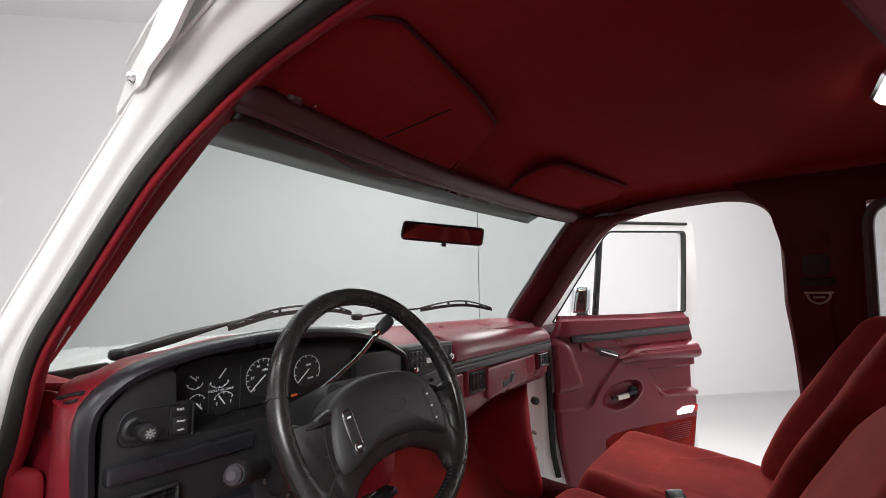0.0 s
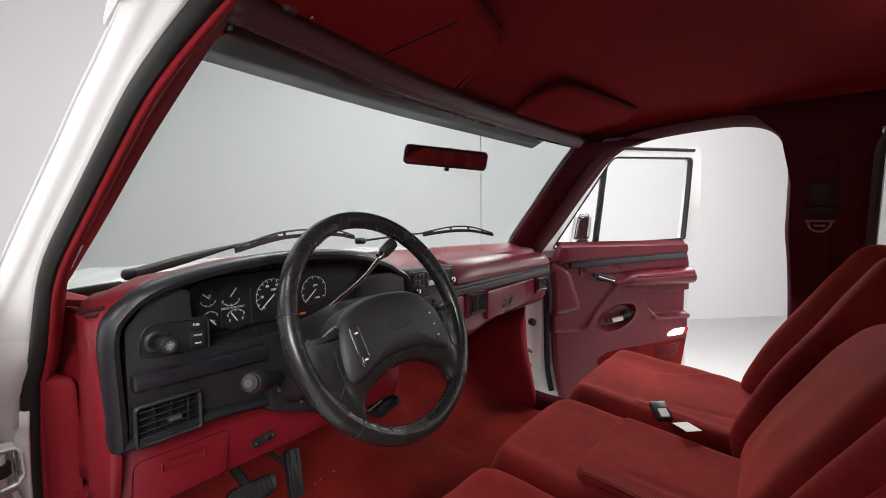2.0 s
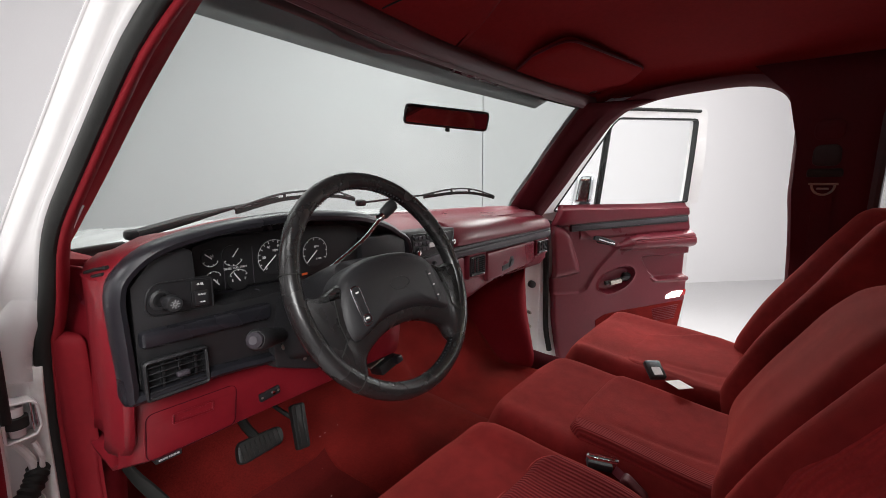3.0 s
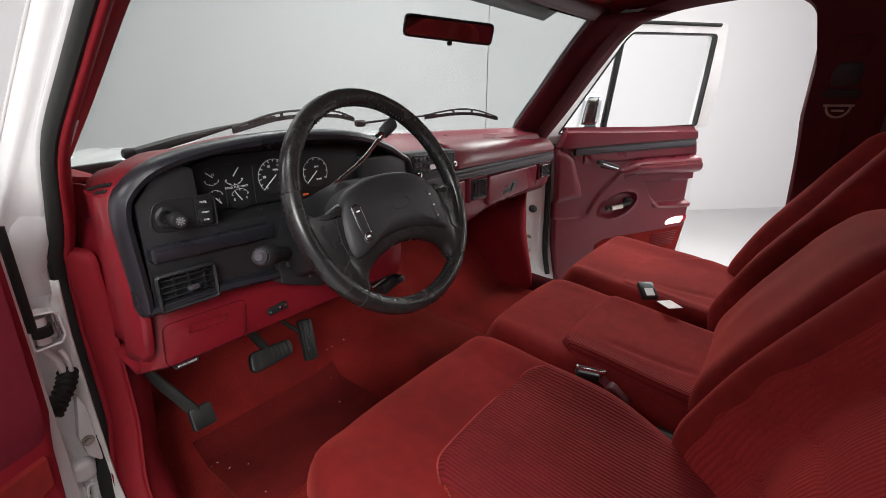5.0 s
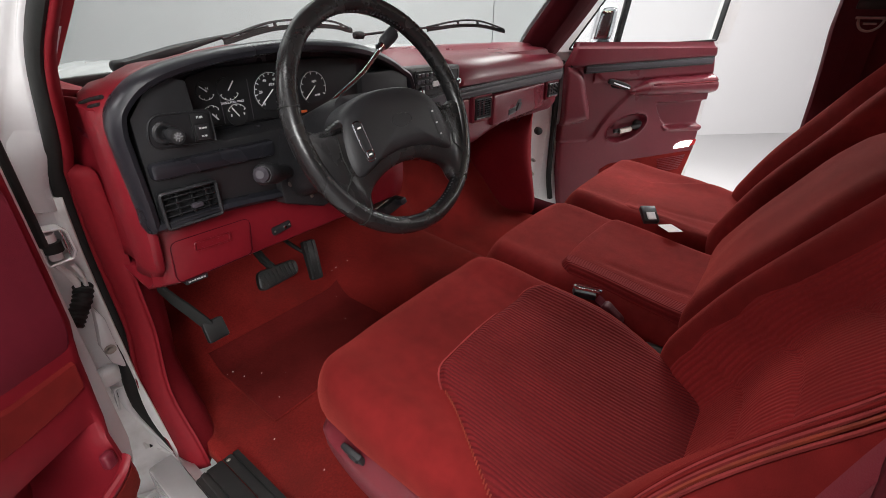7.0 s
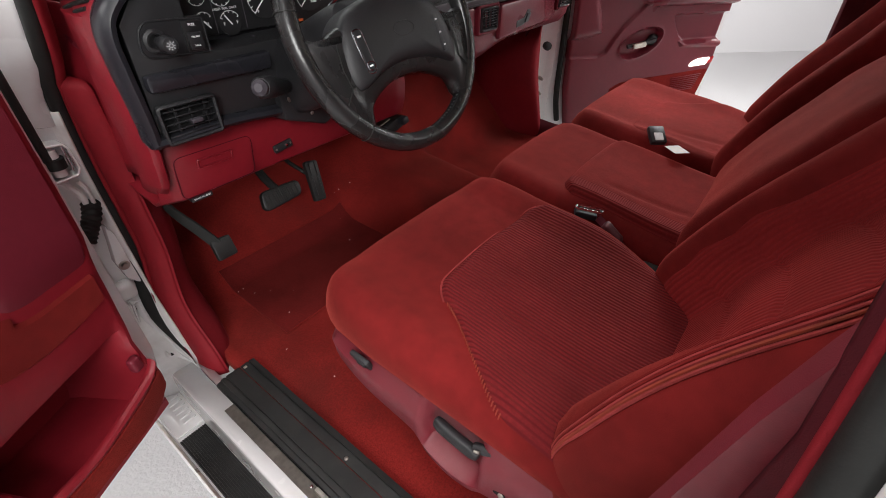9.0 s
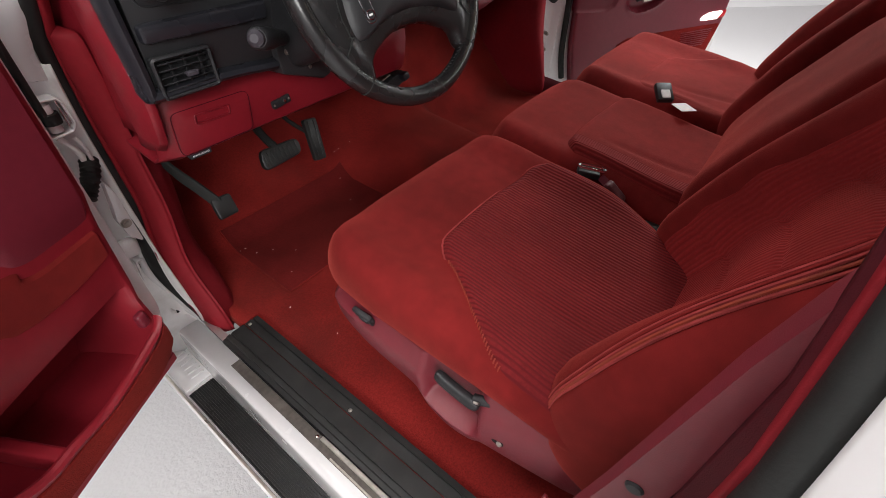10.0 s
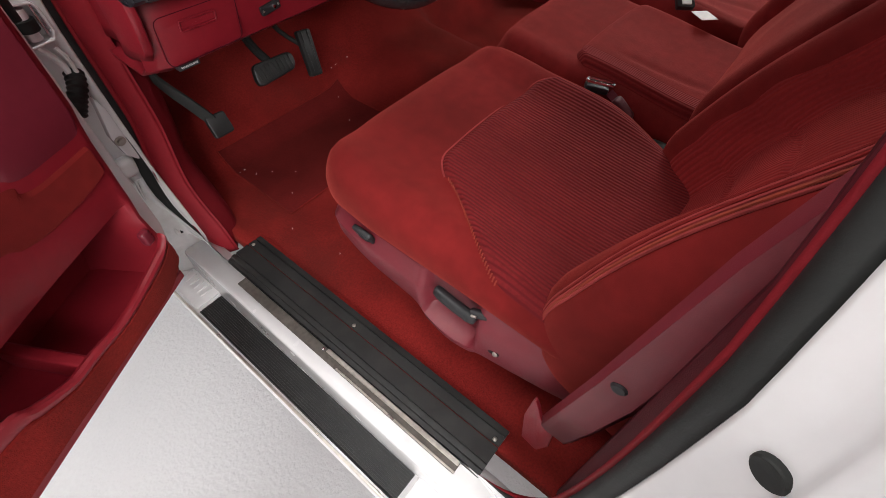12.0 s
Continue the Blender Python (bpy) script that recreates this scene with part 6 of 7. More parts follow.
    part("crank_knob", tube([m @ Vector((0.472, 0.940, 0.004)), m @ Vector((0.530, 0.950, 0.005))], 0.012, 10), M_ALU, crank, "grey crank knob")
    part("crank_hub", lathe([(0.024, 0.0), (0.024, 0.012), (0.017, 0.018), (0.0, 0.018)], m @ Matrix.Translation((0.580, 0.962, -0.030)), 16), M_BLACK, crank)
    # courtesy lamp and carpeted lower panel with its grille
    lamp = part("courtesy_lamp", flat([(0.795, 0.838), (0.880, 0.846), (0.900, 0.880), (0.835, 0.874), (0.803, 0.858)], 0.008, 0.02, m, 0.002, 0.006), M_DOORLAMP, d, "lit white courtesy lamp with red reflector")
    part("reflector", flat([(0.884, 0.848), (0.914, 0.854), (0.918, 0.884), (0.904, 0.881)], 0.006, 0.02, m, 0.002, 0.004), M_REDLENS, lamp, "red reflector")
    part("carpet_panel", flat([(0.42, 0.545), (0.83, 0.560), (0.885, 0.69), (0.910, 0.826), (0.70, 0.806), (0.54, 0.792), (0.45, 0.778), (0.40, 0.75)], 0.004, 0.01, m, 0.004, 0.012), M_CARPET, d, "orange-red carpeted lower door panel")
    for k in range(8):
        part("grille_slat", box((0, 0, 0), (0.16 - k * 0.006, 0.0032, 0.004), 0.001, 1, m @ Matrix.Translation((0.795, 0.796 - k * 0.0095, 0.006)) @ Matrix.Rotation(0.10, 4, "Z")), M_VINYL, d)


passenger_panel()


def driver_panel():
    d, m = driver_door, DM
    # moulded panel: one sheet that swells over the armrest and falls back into the pocket
    def front(v):
        return interp(v, [0.60, 0.64, 0.67, 0.70, 0.74, 0.78, 0.81, 0.84, 0.90, 0.975, 1.02, 1.10, 1.31], [0.105, 0.088, 0.078, 0.066, 0.066, 0.064, 0.058, 0.046, 0.042, 0.038, 0.029, 0.027, 0.027])

    def face(u, v):
        deep = 0.150 * smooth01((v - 0.735) / 0.12) - 0.146
        w = smooth01((u - front(v) - 0.014) / 0.020)
        z = lerp(lerp(0.004, 0.036, smooth01((0.85 - v) / 0.10)), deep, w)
        z += 0.050 * math.exp(-((v - 0.93) / 0.07) ** 2) * smooth01((u - 0.22) / 0.25)
        return z

    vs = [0.665, 0.69, 0.72, 0.75, 0.78, 0.81, 0.84, 0.87, 0.90, 0.93, 0.96, 0.99, 1.02, 1.06, 1.10, 1.16, 1.22, 1.27, 1.30]
    rows = []
    for v in vs:
        f = front(v)
        us = [f + 0.002, f, f + 0.004, f + 0.012, f + 0.018, f + 0.024, f + 0.030, f + 0.036] + [lerp(f + 0.046, 0.94, k / 16) for k in range(17)]
        zs = [-0.10, -0.010, -0.003, 0.0, 0.0, 0.0, 0.0, 0.0] + [0.0] * 17
        rows.append([m @ Vector((u, v, face(u, v) + z)) for u, z in zip(us, zs)])
    part("trim_panel", loft(rows, False), M_VINYL, d, "dark red moulded door trim panel with a deep pocket")
    # upper pad, cloth inset and the pad between them, following the swell
    def laid(name, low, high, lift, mat, label=""):
        """A raised pad between two lines given as (u, v) points, laid on the panel's face."""
        lo, hi = smooth_line([(u, v, 0) for u, v in low], 6), smooth_line([(u, v, 0) for u, v in high], 6)
        rr = []
        for k in range(9):
            t = k / 8
            e = min(1.0, min(t, 1 - t) * 8)
            row = []
            for i, (p, q) in enumerate(zip(lo, hi)):
                s = min(1.0, min(i, len(lo) - 1 - i) / 1.0)
                u, v = lerp(p.x, q.x, t), lerp(p.y, q.y, t)
                row.append(m @ Vector((u, v, face(u, v) + (lift if e * s >= 1 else -0.003))))
            rr.append(row)
        return part(name, loft(rr, False), mat, d, label)

    edge = [(0.002, 0.72), (0.012, 0.665), (0.046, 0.65), (0.046, 1.285), (0.002, 1.285)]
    part("door_edge", plate(rounded(edge, 0.012, 3), 0.075, m @ Matrix.Translation((0, 0, -0.032)), 0.004), M_WHITE, d, "white painted front edge of the door")
    part("edge_seal", tube([m @ Vector((-0.006, v, -0.036)) for v in (1.125, 1.20, 1.285)], 0.006, 8), M_SEAL, d, "black seal on the door's edge")
    laid("upper_pad", [(0.050, 0.985), (0.063, 0.976), (0.122, 0.978), (0.154, 0.980), (0.178, 0.988), (0.199, 1.008), (0.26, 1.03), (0.40, 1.04), (0.92, 1.06)],
         [(0.046, 1.26), (0.055, 1.275), (0.10, 1.28), (0.15, 1.28), (0.18, 1.28), (0.2, 1.28), (0.26, 1.28), (0.40, 1.28), (0.92, 1.29)], 0.010, M_PAD, "plum vinyl upper pad")
    laid("fabric_panel", [(0.060, 0.912), (0.072, 0.905), (0.126, 0.900), (0.189, 0.902), (0.236, 0.913), (0.267, 0.933), (0.40, 0.965), (0.90, 0.985)],
         [(0.058, 0.966), (0.066, 0.968), (0.122, 0.970), (0.154, 0.972), (0.178, 0.980), (0.199, 1.000), (0.40, 1.032), (0.90, 1.05)], 0.005, M_CLOTH, "dark red cloth door panel inset")
    # outer wall of the pocket: a rolled rim, carpeted below
    rim_top = [(0.070, 0.775), (0.086, 0.756), (0.118, 0.746), (0.222, 0.728), (0.300, 0.738), (0.348, 0.742), (0.401, 0.772), (0.437, 0.798), (0.60, 0.82), (0.93, 0.83)]
    rim_low = [(0.067, 0.71), (0.080, 0.690), (0.130, 0.664), (0.232, 0.667), (0.300, 0.667), (0.352, 0.668), (0.40, 0.668), (0.45, 0.666), (0.60, 0.664), (0.93, 0.662)]
    tp, lw = smooth_line([(u, v, 0) for u, v in rim_top], 5), smooth_line([(u, v, 0) for u, v in rim_low], 5)
    rr = []
    for t, z in ((0.25, 0.028), (0.04, 0.030), (0.0, 0.037), (0.03, 0.043), (0.10, 0.046), (0.20, 0.044), (0.26, 0.040), (0.60, 0.042), (0.92, 0.040), (1.0, 0.030), (0.94, 0.004)):
        rr.append([m @ Vector((lerp(p.x, q.x, t), lerp(p.y, q.y, t), z)) for p, q in zip(tp, lw)])
    ob = part("pocket_rim", loft(rr, False), M_VINYL, d, "rolled red rim of the door pocket")
    rr = []
    for t, z in ((0.24, 0.038), (0.28, 0.0445), (0.60, 0.046), (0.93, 0.043), (0.99, 0.034)):
        rr.append([m @ Vector((lerp(p.x, q.x, t), lerp(p.y, q.y, t), z)) for p, q in zip(tp[2:], lw[2:])])
    part("carpet_panel", loft(rr, False), M_CARPET, d, "red carpeted lower door panel")
    # front end of the pocket, its shelf and a screw cap
    part("pocket_step", box((0, 0, 0), (0.022, 0.08, 0.180), 0.006, 3, m @ Matrix.Translation((0.312, 0.690, -0.056))), M_VINYL, d)
    part("pocket_floor", box((0, 0, 0), (0.84, 0.022, 0.196), 0.003, 1, m @ Matrix.Translation((0.50, 0.661, -0.062))), M_VINYL, d)
    part("screw_cap", softbox_shape((0, 0, 0), (0.010, 0.016, 0.008), 0.006, 5, None, m @ Matrix.Translation((0.090, 0.782, 0.026))), M_PAD, d)
    part("courtesy_lamp", flat([(0.790, 0.882), (0.885, 0.896), (0.900, 0.918), (0.835, 0.912), (0.800, 0.898)], 0.008, 0.01, m, 0.002, 0.006), M_DOORLAMP, d, "lit white courtesy lamp")


driver_panel()

# ---- smaller things ----
def rear_view_mirror():
    c = Vector((-0.024, 0.218, 1.616))
    mi = thing("rear_view_mirror", c, "black framed rear-view mirror hanging from the windscreen", "mirror")
    m = axes_at(c, (0.80, -0.60, -0.06), (-0.132, -0.176, 1))
    pts = rounded([(-0.118, -0.024), (0.118, -0.026), (0.120, 0.026), (-0.114, 0.028)], 0.014, 5)
    line = ccw(pts)
    rings = [(inset(line, 0.014), -0.030), (inset(line, 0.003), -0.018), (line, -0.004), (inset(line, 0.002), 0.0), (inset(line, 0.005), 0.001), (inset(line, 0.006), -0.001)]
    part("housing", moved(loft([[(x, y, z) for x, y in ring] for ring, z in rings]), m), M_BLACK, mi, "black mirror housing")
    bm = bmesh.new()
    bm.faces.new([bm.verts.new(m @ Vector((x, y, 0.0004))) for x, y in inset(line, 0.006)])
    part("glass", bm, M_MIRROR, mi, "mirror glass")
    part("dip_lever", box((0, 0, 0), (0.012, 0.010, 0.012), 0.003, 2, m @ Matrix.Translation((0.006, -0.030, -0.008))), M_BLACK, mi)
    top = screen_point(0.0, 0.78)
    part("stem", tube([m @ Vector((0, 0.005, -0.028)), m @ Vector((0.0, 0.008, -0.04)), top + Vector((0, -0.01, 0))], 0.006, 8), M_BLACK, mi)


rear_view_mirror()


def sun_visor(name, corners, radii, crease, label, knob):
    """A padded visor folded up against the liner: it rises from the header towards the rear."""
    v = thing(name, (corners[0][0], corners[0][1], 1.77), label, "sun visor", "sun visors")

    def at(x, y, drop):
        return Vector((x, y, interp(y, [-0.16, -0.05, 0.06, 0.13], [1.801, 1.797, 1.780, 1.757]) - drop))

    line = ccw(rounded(corners, radii, 6))
    rings = [(inset(line, 0.010), -0.010), (inset(line, 0.001), -0.002), (line, 0.006), (inset(line, 0.003), 0.012), (inset(line, 0.010), 0.0155), (inset(line, 0.022), 0.017)]
    part("visor_pad", loft([[at(x, y, d) for x, y in ring] for ring, d in rings]), M_LINER, v, "dark red cloth visor pad")
    part("edge_binding", tube([at(x, y, 0.004) for x, y in line], 0.0035, 6, True), M_SHADED_RED, v, "dark sewn binding")
    if crease:
        part("crease", tube([Vector(p) for p in crease], 0.0018, 6), M_DARK, v)
    p = at(knob[0], knob[1], 0.012)
    part("pivot", lathe([(0.016, -0.012), (0.018, 0.0), (0.012, 0.010), (0.0, 0.012)], axes_at(p, (1, 0, 0), (0, -1, 0)), 14), M_HEADER, v, "plum visor pivot")
    part("clip", box(tuple(p + Vector((0.030, -0.012, -0.008))), (0.004, 0.012, 0.006), 0.001, 1), M_CHROME, v, "small bright visor clip")


sun_visor("sun_visor", [(-0.615, 0.105), (-0.115, 0.128), (-0.155, 0.03), (-0.235, -0.075), (-0.36, -0.110), (-0.60, -0.150), (-0.655, -0.11), (-0.655, 0.04)], [0.02, 0.02, 0.02, 0.03, 0.03, 0.03, 0.03, 0.03], [(-0.394, 0.085, 1.7548), (-0.385, 0.039, 1.7640), (-0.382, -0.001, 1.7700), (-0.379, -0.038, 1.7750), (-0.376, -0.067, 1.7790)], "dark red driver's sun visor folded up against the headliner", (-0.60, 0.075))
sun_visor("sun_visor", [(0.17, 0.128), (0.66, 0.10), (0.685, -0.05), (0.53, -0.130), (0.10, -0.060), (0.13, 0.05)], [0.02, 0.03, 0.05, 0.06, 0.05, 0.04], None, "dark red passenger sun visor folded up against the headliner", (0.63, 0.06))


def wiper(name, pivot, elbow, blade, thick):
    w = thing(name, pivot, "black windscreen wiper resting at the foot of the glass", "wiper", "wipers")
    line = smooth_line([Vector(pivot), Vector(pivot).lerp(Vector(elbow), 0.5) + Vector((0, 0, 0.004)), Vector(elbow)], 5)
    part("arm", sweep(line, rounded([(-0.006, -0.003), (0.006, -0.003), (0.006, 0.003), (-0.006, 0.003)], 0.002, 2), False, (0, 0, 1), [thick if i < 4 else max(1.0, lerp(thick, 1.0, (i - 3) / 4)) for i in range(len(line))]), M_BLACK, w)
    part("pivot_cap", softbox_shape(pivot, (0.020, 0.014, 0.012), 0.010, 6), M_BLACK, w)
    bl = smooth_line([Vector(p) for p in blade], 6)
    part("blade", sweep(bl, [(-0.003, -0.008), (0.003, -0.008), (0.002, 0.004), (-0.002, 0.004)]), M_SEAL, w)
    up = [p + Vector((0, 0.004, 0.010 * math.sin(math.pi * i / (len(bl) - 1)) + 0.006)) for i, p in enumerate(bl)]
    part("yoke", tube(up, 0.0035, 6), M_BLACK, w)
    for f in (0.15, 0.38, 0.62, 0.85):
        i = int(f * (len(bl) - 1))
        part("claw", tube([bl[i], up[i]], 0.005, 6), M_BLACK, w)


wiper("wiper", (-0.635, 0.63, 1.338), (-0.22, 0.72, 1.405), [(-0.385, 0.66, 1.374), (-0.20, 0.71, 1.402), (0.00, 0.73, 1.404), (0.10, 0.73, 1.388)], 3.0)
wiper("wiper", (0.10, 0.70, 1.375), (0.55, 0.61, 1.400), [(0.37, 0.63, 1.390), (0.52, 0.60, 1.402), (0.62, 0.56, 1.400), (0.70, 0.50, 1.380)], 1.2)


def pedals():
    b = thing("brake_pedal", (-0.475, 0.52, 0.80), "black rubber brake pedal on a steel arm", "pedal", "pedals")
    m = axes_at((-0.475, 0.452, 0.820), (1, 0, 0.02), (0, 0.55, 1))
    pad = part("pad", plate(rounded([(-0.066, -0.026), (0.058, -0.022), (0.066, 0.020), (-0.050, 0.028)], 0.02, 5), 0.016, m, 0.006), M_RUBBER, b, "worn black rubber pedal pad")
    for k in range(9):
        part("rib", box((0, 0, 0), (0.0035, 0.036, 0.003), 0.001, 1, m @ Matrix.Translation((-0.048 + k * 0.012, 0, 0.001))), M_RUBBER, pad)
    part("arm", tube(smooth_line([Vector((-0.475, 0.465, 0.825)), Vector((-0.49, 0.51, 0.87)), Vector((-0.50, 0.56, 0.96)), Vector((-0.50, 0.60, 1.10))], 4), 0.011, 8), M_SEAL, b)
    a = thing("accelerator_pedal", (-0.355, 0.52, 0.78), "long black rubber accelerator pedal", "pedal", "pedals")
    m = axes_at((-0.360, 0.455, 0.815), (1, 0, -0.14), (0.14, 0.42, 1))
    pad = part("pad", plate(rounded([(-0.019, -0.060), (0.020, -0.060), (0.023, 0.055), (-0.020, 0.055)], 0.008, 4), 0.014, m, 0.004), M_RUBBER, a, "worn black rubber pedal pad")
    for x in (-0.009, 0.010):
        part("rib", box((0, 0, 0), (0.004, 0.10, 0.003), 0.001, 1, m @ Matrix.Translation((x, 0, 0.001))), M_RUBBER, pad)
    part("arm", tube(smooth_line([Vector((-0.36, 0.47, 0.82)), Vector((-0.40, 0.54, 0.88)), Vector((-0.41, 0.60, 1.0)), Vector((-0.42, 0.64, 1.12))], 4), 0.006, 8), M_SEAL, a)
    p = thing("parking_brake_pedal", (-0.69, 0.42, 0.78), "black parking brake pedal on a dark steel arm", "pedal", "pedals")
    m = axes_at((-0.692, 0.375, 0.803), (1, 0, -0.05), (-0.1, 0.5, 1))
    pad = part("pad", plate(rounded([(-0.022, -0.024), (0.026, -0.022), (0.024, 0.026), (-0.022, 0.026)], 0.006, 3), 0.012, m, 0.003), M_RUBBER, p, "worn black rubber pedal pad")
    part("arm", sweep(smooth_line([Vector((-0.70, 0.388, 0.815)), Vector((-0.722, 0.40, 0.86)), Vector((-0.748, 0.43, 0.91)), Vector((-0.77, 0.52, 0.98))], 4), rounded([(-0.004, -0.012), (0.004, -0.012), (0.004, 0.012), (-0.004, 0.012)], 0.002, 2)), M_SEAL, p)


pedals()


def dome_lamp():
    d = thing("dome_lamp", (0.065, -0.71, 1.80), "lit dome lamp with a warm white lens and chrome rim", "lamp")
    m = axes_at((0.065, -0.71, 1.800), (1, 0, 0), (0, -1, 0))
    pts = rounded([(-0.085, -0.045), (0.085, -0.045), (0.085, 0.045), (-0.085, 0.045)], 0.03, 6)
    part("bezel", ringplate(pts, 0.010, 0.02, m, 0.004), M_CHROME, d, "chrome lamp rim")
    line = inset(ccw(pts), 0.008)
    part("lens", moved(loft([[(x, y, z) for x, y in ring] for ring, z in ((line, -0.01), (line, 0.004), (inset(line, 0.008), 0.012), (inset(line, 0.02), 0.016))]), m), M_LAMP, d, "lit warm white lens")


dome_lamp()


def belts():
    # passenger belt guide on the rear post
    b = thing("passenger_seat_belt", (0.76, -0.60, 1.50), "dark red seat belt with black guide on the rear post", "seat belt", "seat belts")
    m = axes_at((0.704, -0.600, 1.515), (0, 1, 0), (-0.26, 0, 1)) @ Matrix.Rotation(math.pi, 4, 'Y')
    part("guide_cover", plate(rounded([(-0.035, -0.03), (0.035, -0.03), (0.032, 0.035), (-0.032, 0.035)], 0.022, 5), 0.02, m, 0.008), M_BLACK, b, "black belt guide cover")
    part("slot_plate", plate(rounded([(-0.042, -0.012), (0.042, -0.012), (0.040, 0.012), (-0.040, 0.012)], 0.008, 4), 0.02, m @ Matrix.Translation((0, -0.048, 0.004)), 0.004), M_SEAL, b)
    part("anchor_cover", plate(rounded([(-0.036, -0.03), (0.036, -0.03), (0.036, 0.03), (-0.036, 0.03)], 0.026, 6), 0.016, m @ Matrix.Translation((0, 0.075, 0)), 0.008), M_SHADED_RED, b)
    hook = [m @ Vector((0.026 * math.cos(a), -0.082 + 0.026 * math.sin(a) * 1.1, 0.010)) for a in [math.pi + math.pi * k / 14 for k in range(15)]]
    part("tongue", tube(hook, 0.0032, 8, up=(1, 0, 0)), M_STEEL, b, "bright steel belt tongue")
    part("tongue_bar", tube([m @ Vector((-0.034, -0.078, 0.010)), m @ Vector((0.034, -0.078, 0.010))], 0.0034, 8), M_STEEL, b)
    part("tongue_bar", tube([m @ Vector((-0.014, -0.092, 0.010)), m @ Vector((0.014, -0.092, 0.010))], 0.0028, 8), M_STEEL, b)
    low = [m @ Vector((0, -0.09, 0.004)), Vector((0.755, -0.605, 1.25)), Vector((0.775, -0.62, 0.95)), Vector((0.775, -0.63, 0.62))]
    part("webbing", sweep(smooth_line(low, 5), [(-0.023, -0.0012), (0.023, -0.0012), (0.023, 0.0012), (-0.023, 0.0012)], False, (1, 0, 0)), M_SHADED_RED, b, "dark red woven belt webbing")
    # belt ends between the seats
    k = thing("seat_belt_buckle", (-0.24, -0.30, 0.93), "black seat belt buckle with a bright tongue between the seats", "buckle", "buckles")
    m = Matrix.Translation((-0.235, -0.29, 0.951)) @ Matrix.Rotation(radians(-62), 4, "Z") @ Matrix.Rotation(radians(8), 4, "Y")
    part("tongue", tube([m @ Vector(p) for p in ((-0.024, -0.007, 0), (0.022, -0.007, 0), (0.026, 0, 0), (0.022, 0.007, 0), (-0.024, 0.007, 0), (-0.028, 0, 0))], 0.0028, 8, True), M_CHROME, k, "bright steel buckle frame")
    part("body", box((0, 0, 0), (0.045, 0.024, 0.014), 0.004, 2, m @ Matrix.Translation((-0.005, 0, -0.012))), M_BLACK, k)
    part("strap", sweep(smooth_line([Vector((-0.236, -0.310, 0.938)), Vector((-0.238, -0.35, 0.915)), Vector((-0.242, -0.40, 0.880)), Vector((-0.245, -0.44, 0.84))], 5), [(-0.013, -0.001), (0.013, -0.001), (0.013, 0.001), (-0.013, 0.001)]), M_PIPE, k, "dark red buckle strap")
    part("sleeve", softbox_shape((0, 0, 0), (0.016, 0.026, 0.010), 0.008, 6, None, Matrix.Translation((-0.238, -0.345, 0.915)) @ Matrix.Rotation(radians(36), 4, "X")), M_SHADED_RED, k)
    part("anchor", box((-0.25, -0.440, 0.862), (0.03, 0.05, 0.05), 0.008, 2), M_SEAL, k)
    # loose buckle and its paper tag on the passenger seat
    c = thing("loose_belt_buckle", (0.18, -0.285, 0.955), "black belt buckle with a clear window lying on the seat", "buckle", "buckles")
    m = Matrix.Translation((0.176, -0.288, 0.974)) @ Matrix.Rotation(radians(-52), 4, "Z") @ Matrix.Rotation(radians(28), 4, "X")
    part("case", box((0, 0, 0), (0.040, 0.052, 0.016), 0.004, 2, m), M_BLACK, c)
    part("button", box((0, 0, 0), (0.022, 0.024, 0.004), 0.0015, 1, m @ Matrix.Translation((0.0, -0.010, 0.0085))), M_MARK, c, "pale release button")
    t = thing("paper_tag", (0.145, -0.345, 0.955), "small white paper tag lying on the seat", "tag")
    m = Matrix.Translation((0.150, -0.349, 0.962)) @ Matrix.Rotation(radians(-46), 4, "Z") @ Matrix.Rotation(radians(-4), 4, "X")
    part("tag", box((0, 0, 0), (0.038, 0.052, 0.0012), 0.0003, 1, m), M_PAPER, t)


belts()


def rear_post_trim():
    """Red trim at the foot of the driver's rear post, with the belt anchor button."""
    rows = []
    for z, x, y in ((0.772, 0.790, -0.527), (0.86, 0.790, -0.540), (0.96, 0.790, -0.555), (1.08, 0.790, -0.570), (1.19, 0.788, -0.584), (1.25, 0.781, -0.597), (1.30, 0.774, -0.610), (1.45, 0.744, -0.650)):
        w = interp(z, [0.77, 0.92, 1.08, 1.20, 1.45], [0.044, 0.051, 0.040, 0.024, 0.020])
        rows.append([Vector((-x + 0.016, y - 0.010, z)), Vector((-x + 0.010, y + 0.001, z)), Vector((-x + 0.002, y - 0.004, z)), Vector((-x, y - 0.012, z)), Vector((-x, y - w + 0.006, z)), Vector((-x + 0.006, y - w, z))])
    ob = part("rear_post_trim", loft(rows, False), M_DUSTY, truck, "red vinyl rear post trim")
    solid(ob, 0.005)
    m = axes_at((-0.786, 0, 0), (0, -1, 0), (0, 0, 1))
    part("belt_anchor", plate(rounded([(0.511, 0.668), (0.540, 0.656), (0.552, 0.70), (0.548, 0.77), (0.526, 0.775), (0.506, 0.836), (0.502, 0.75)], 0.006, 3), 0.006, m, 0.002), M_VINYL, ob, "red belt anchor bracket")
    part("belt_button", lathe([(0.009, -0.004), (0.009, 0.002), (0.007, 0.004), (0.0, 0.004)], axes_at((-0.791, -0.576, 0.986), (0, -1, 0), (0, 0, 1)), 14), M_BLACK, ob, "black plug")


rear_post_trim()


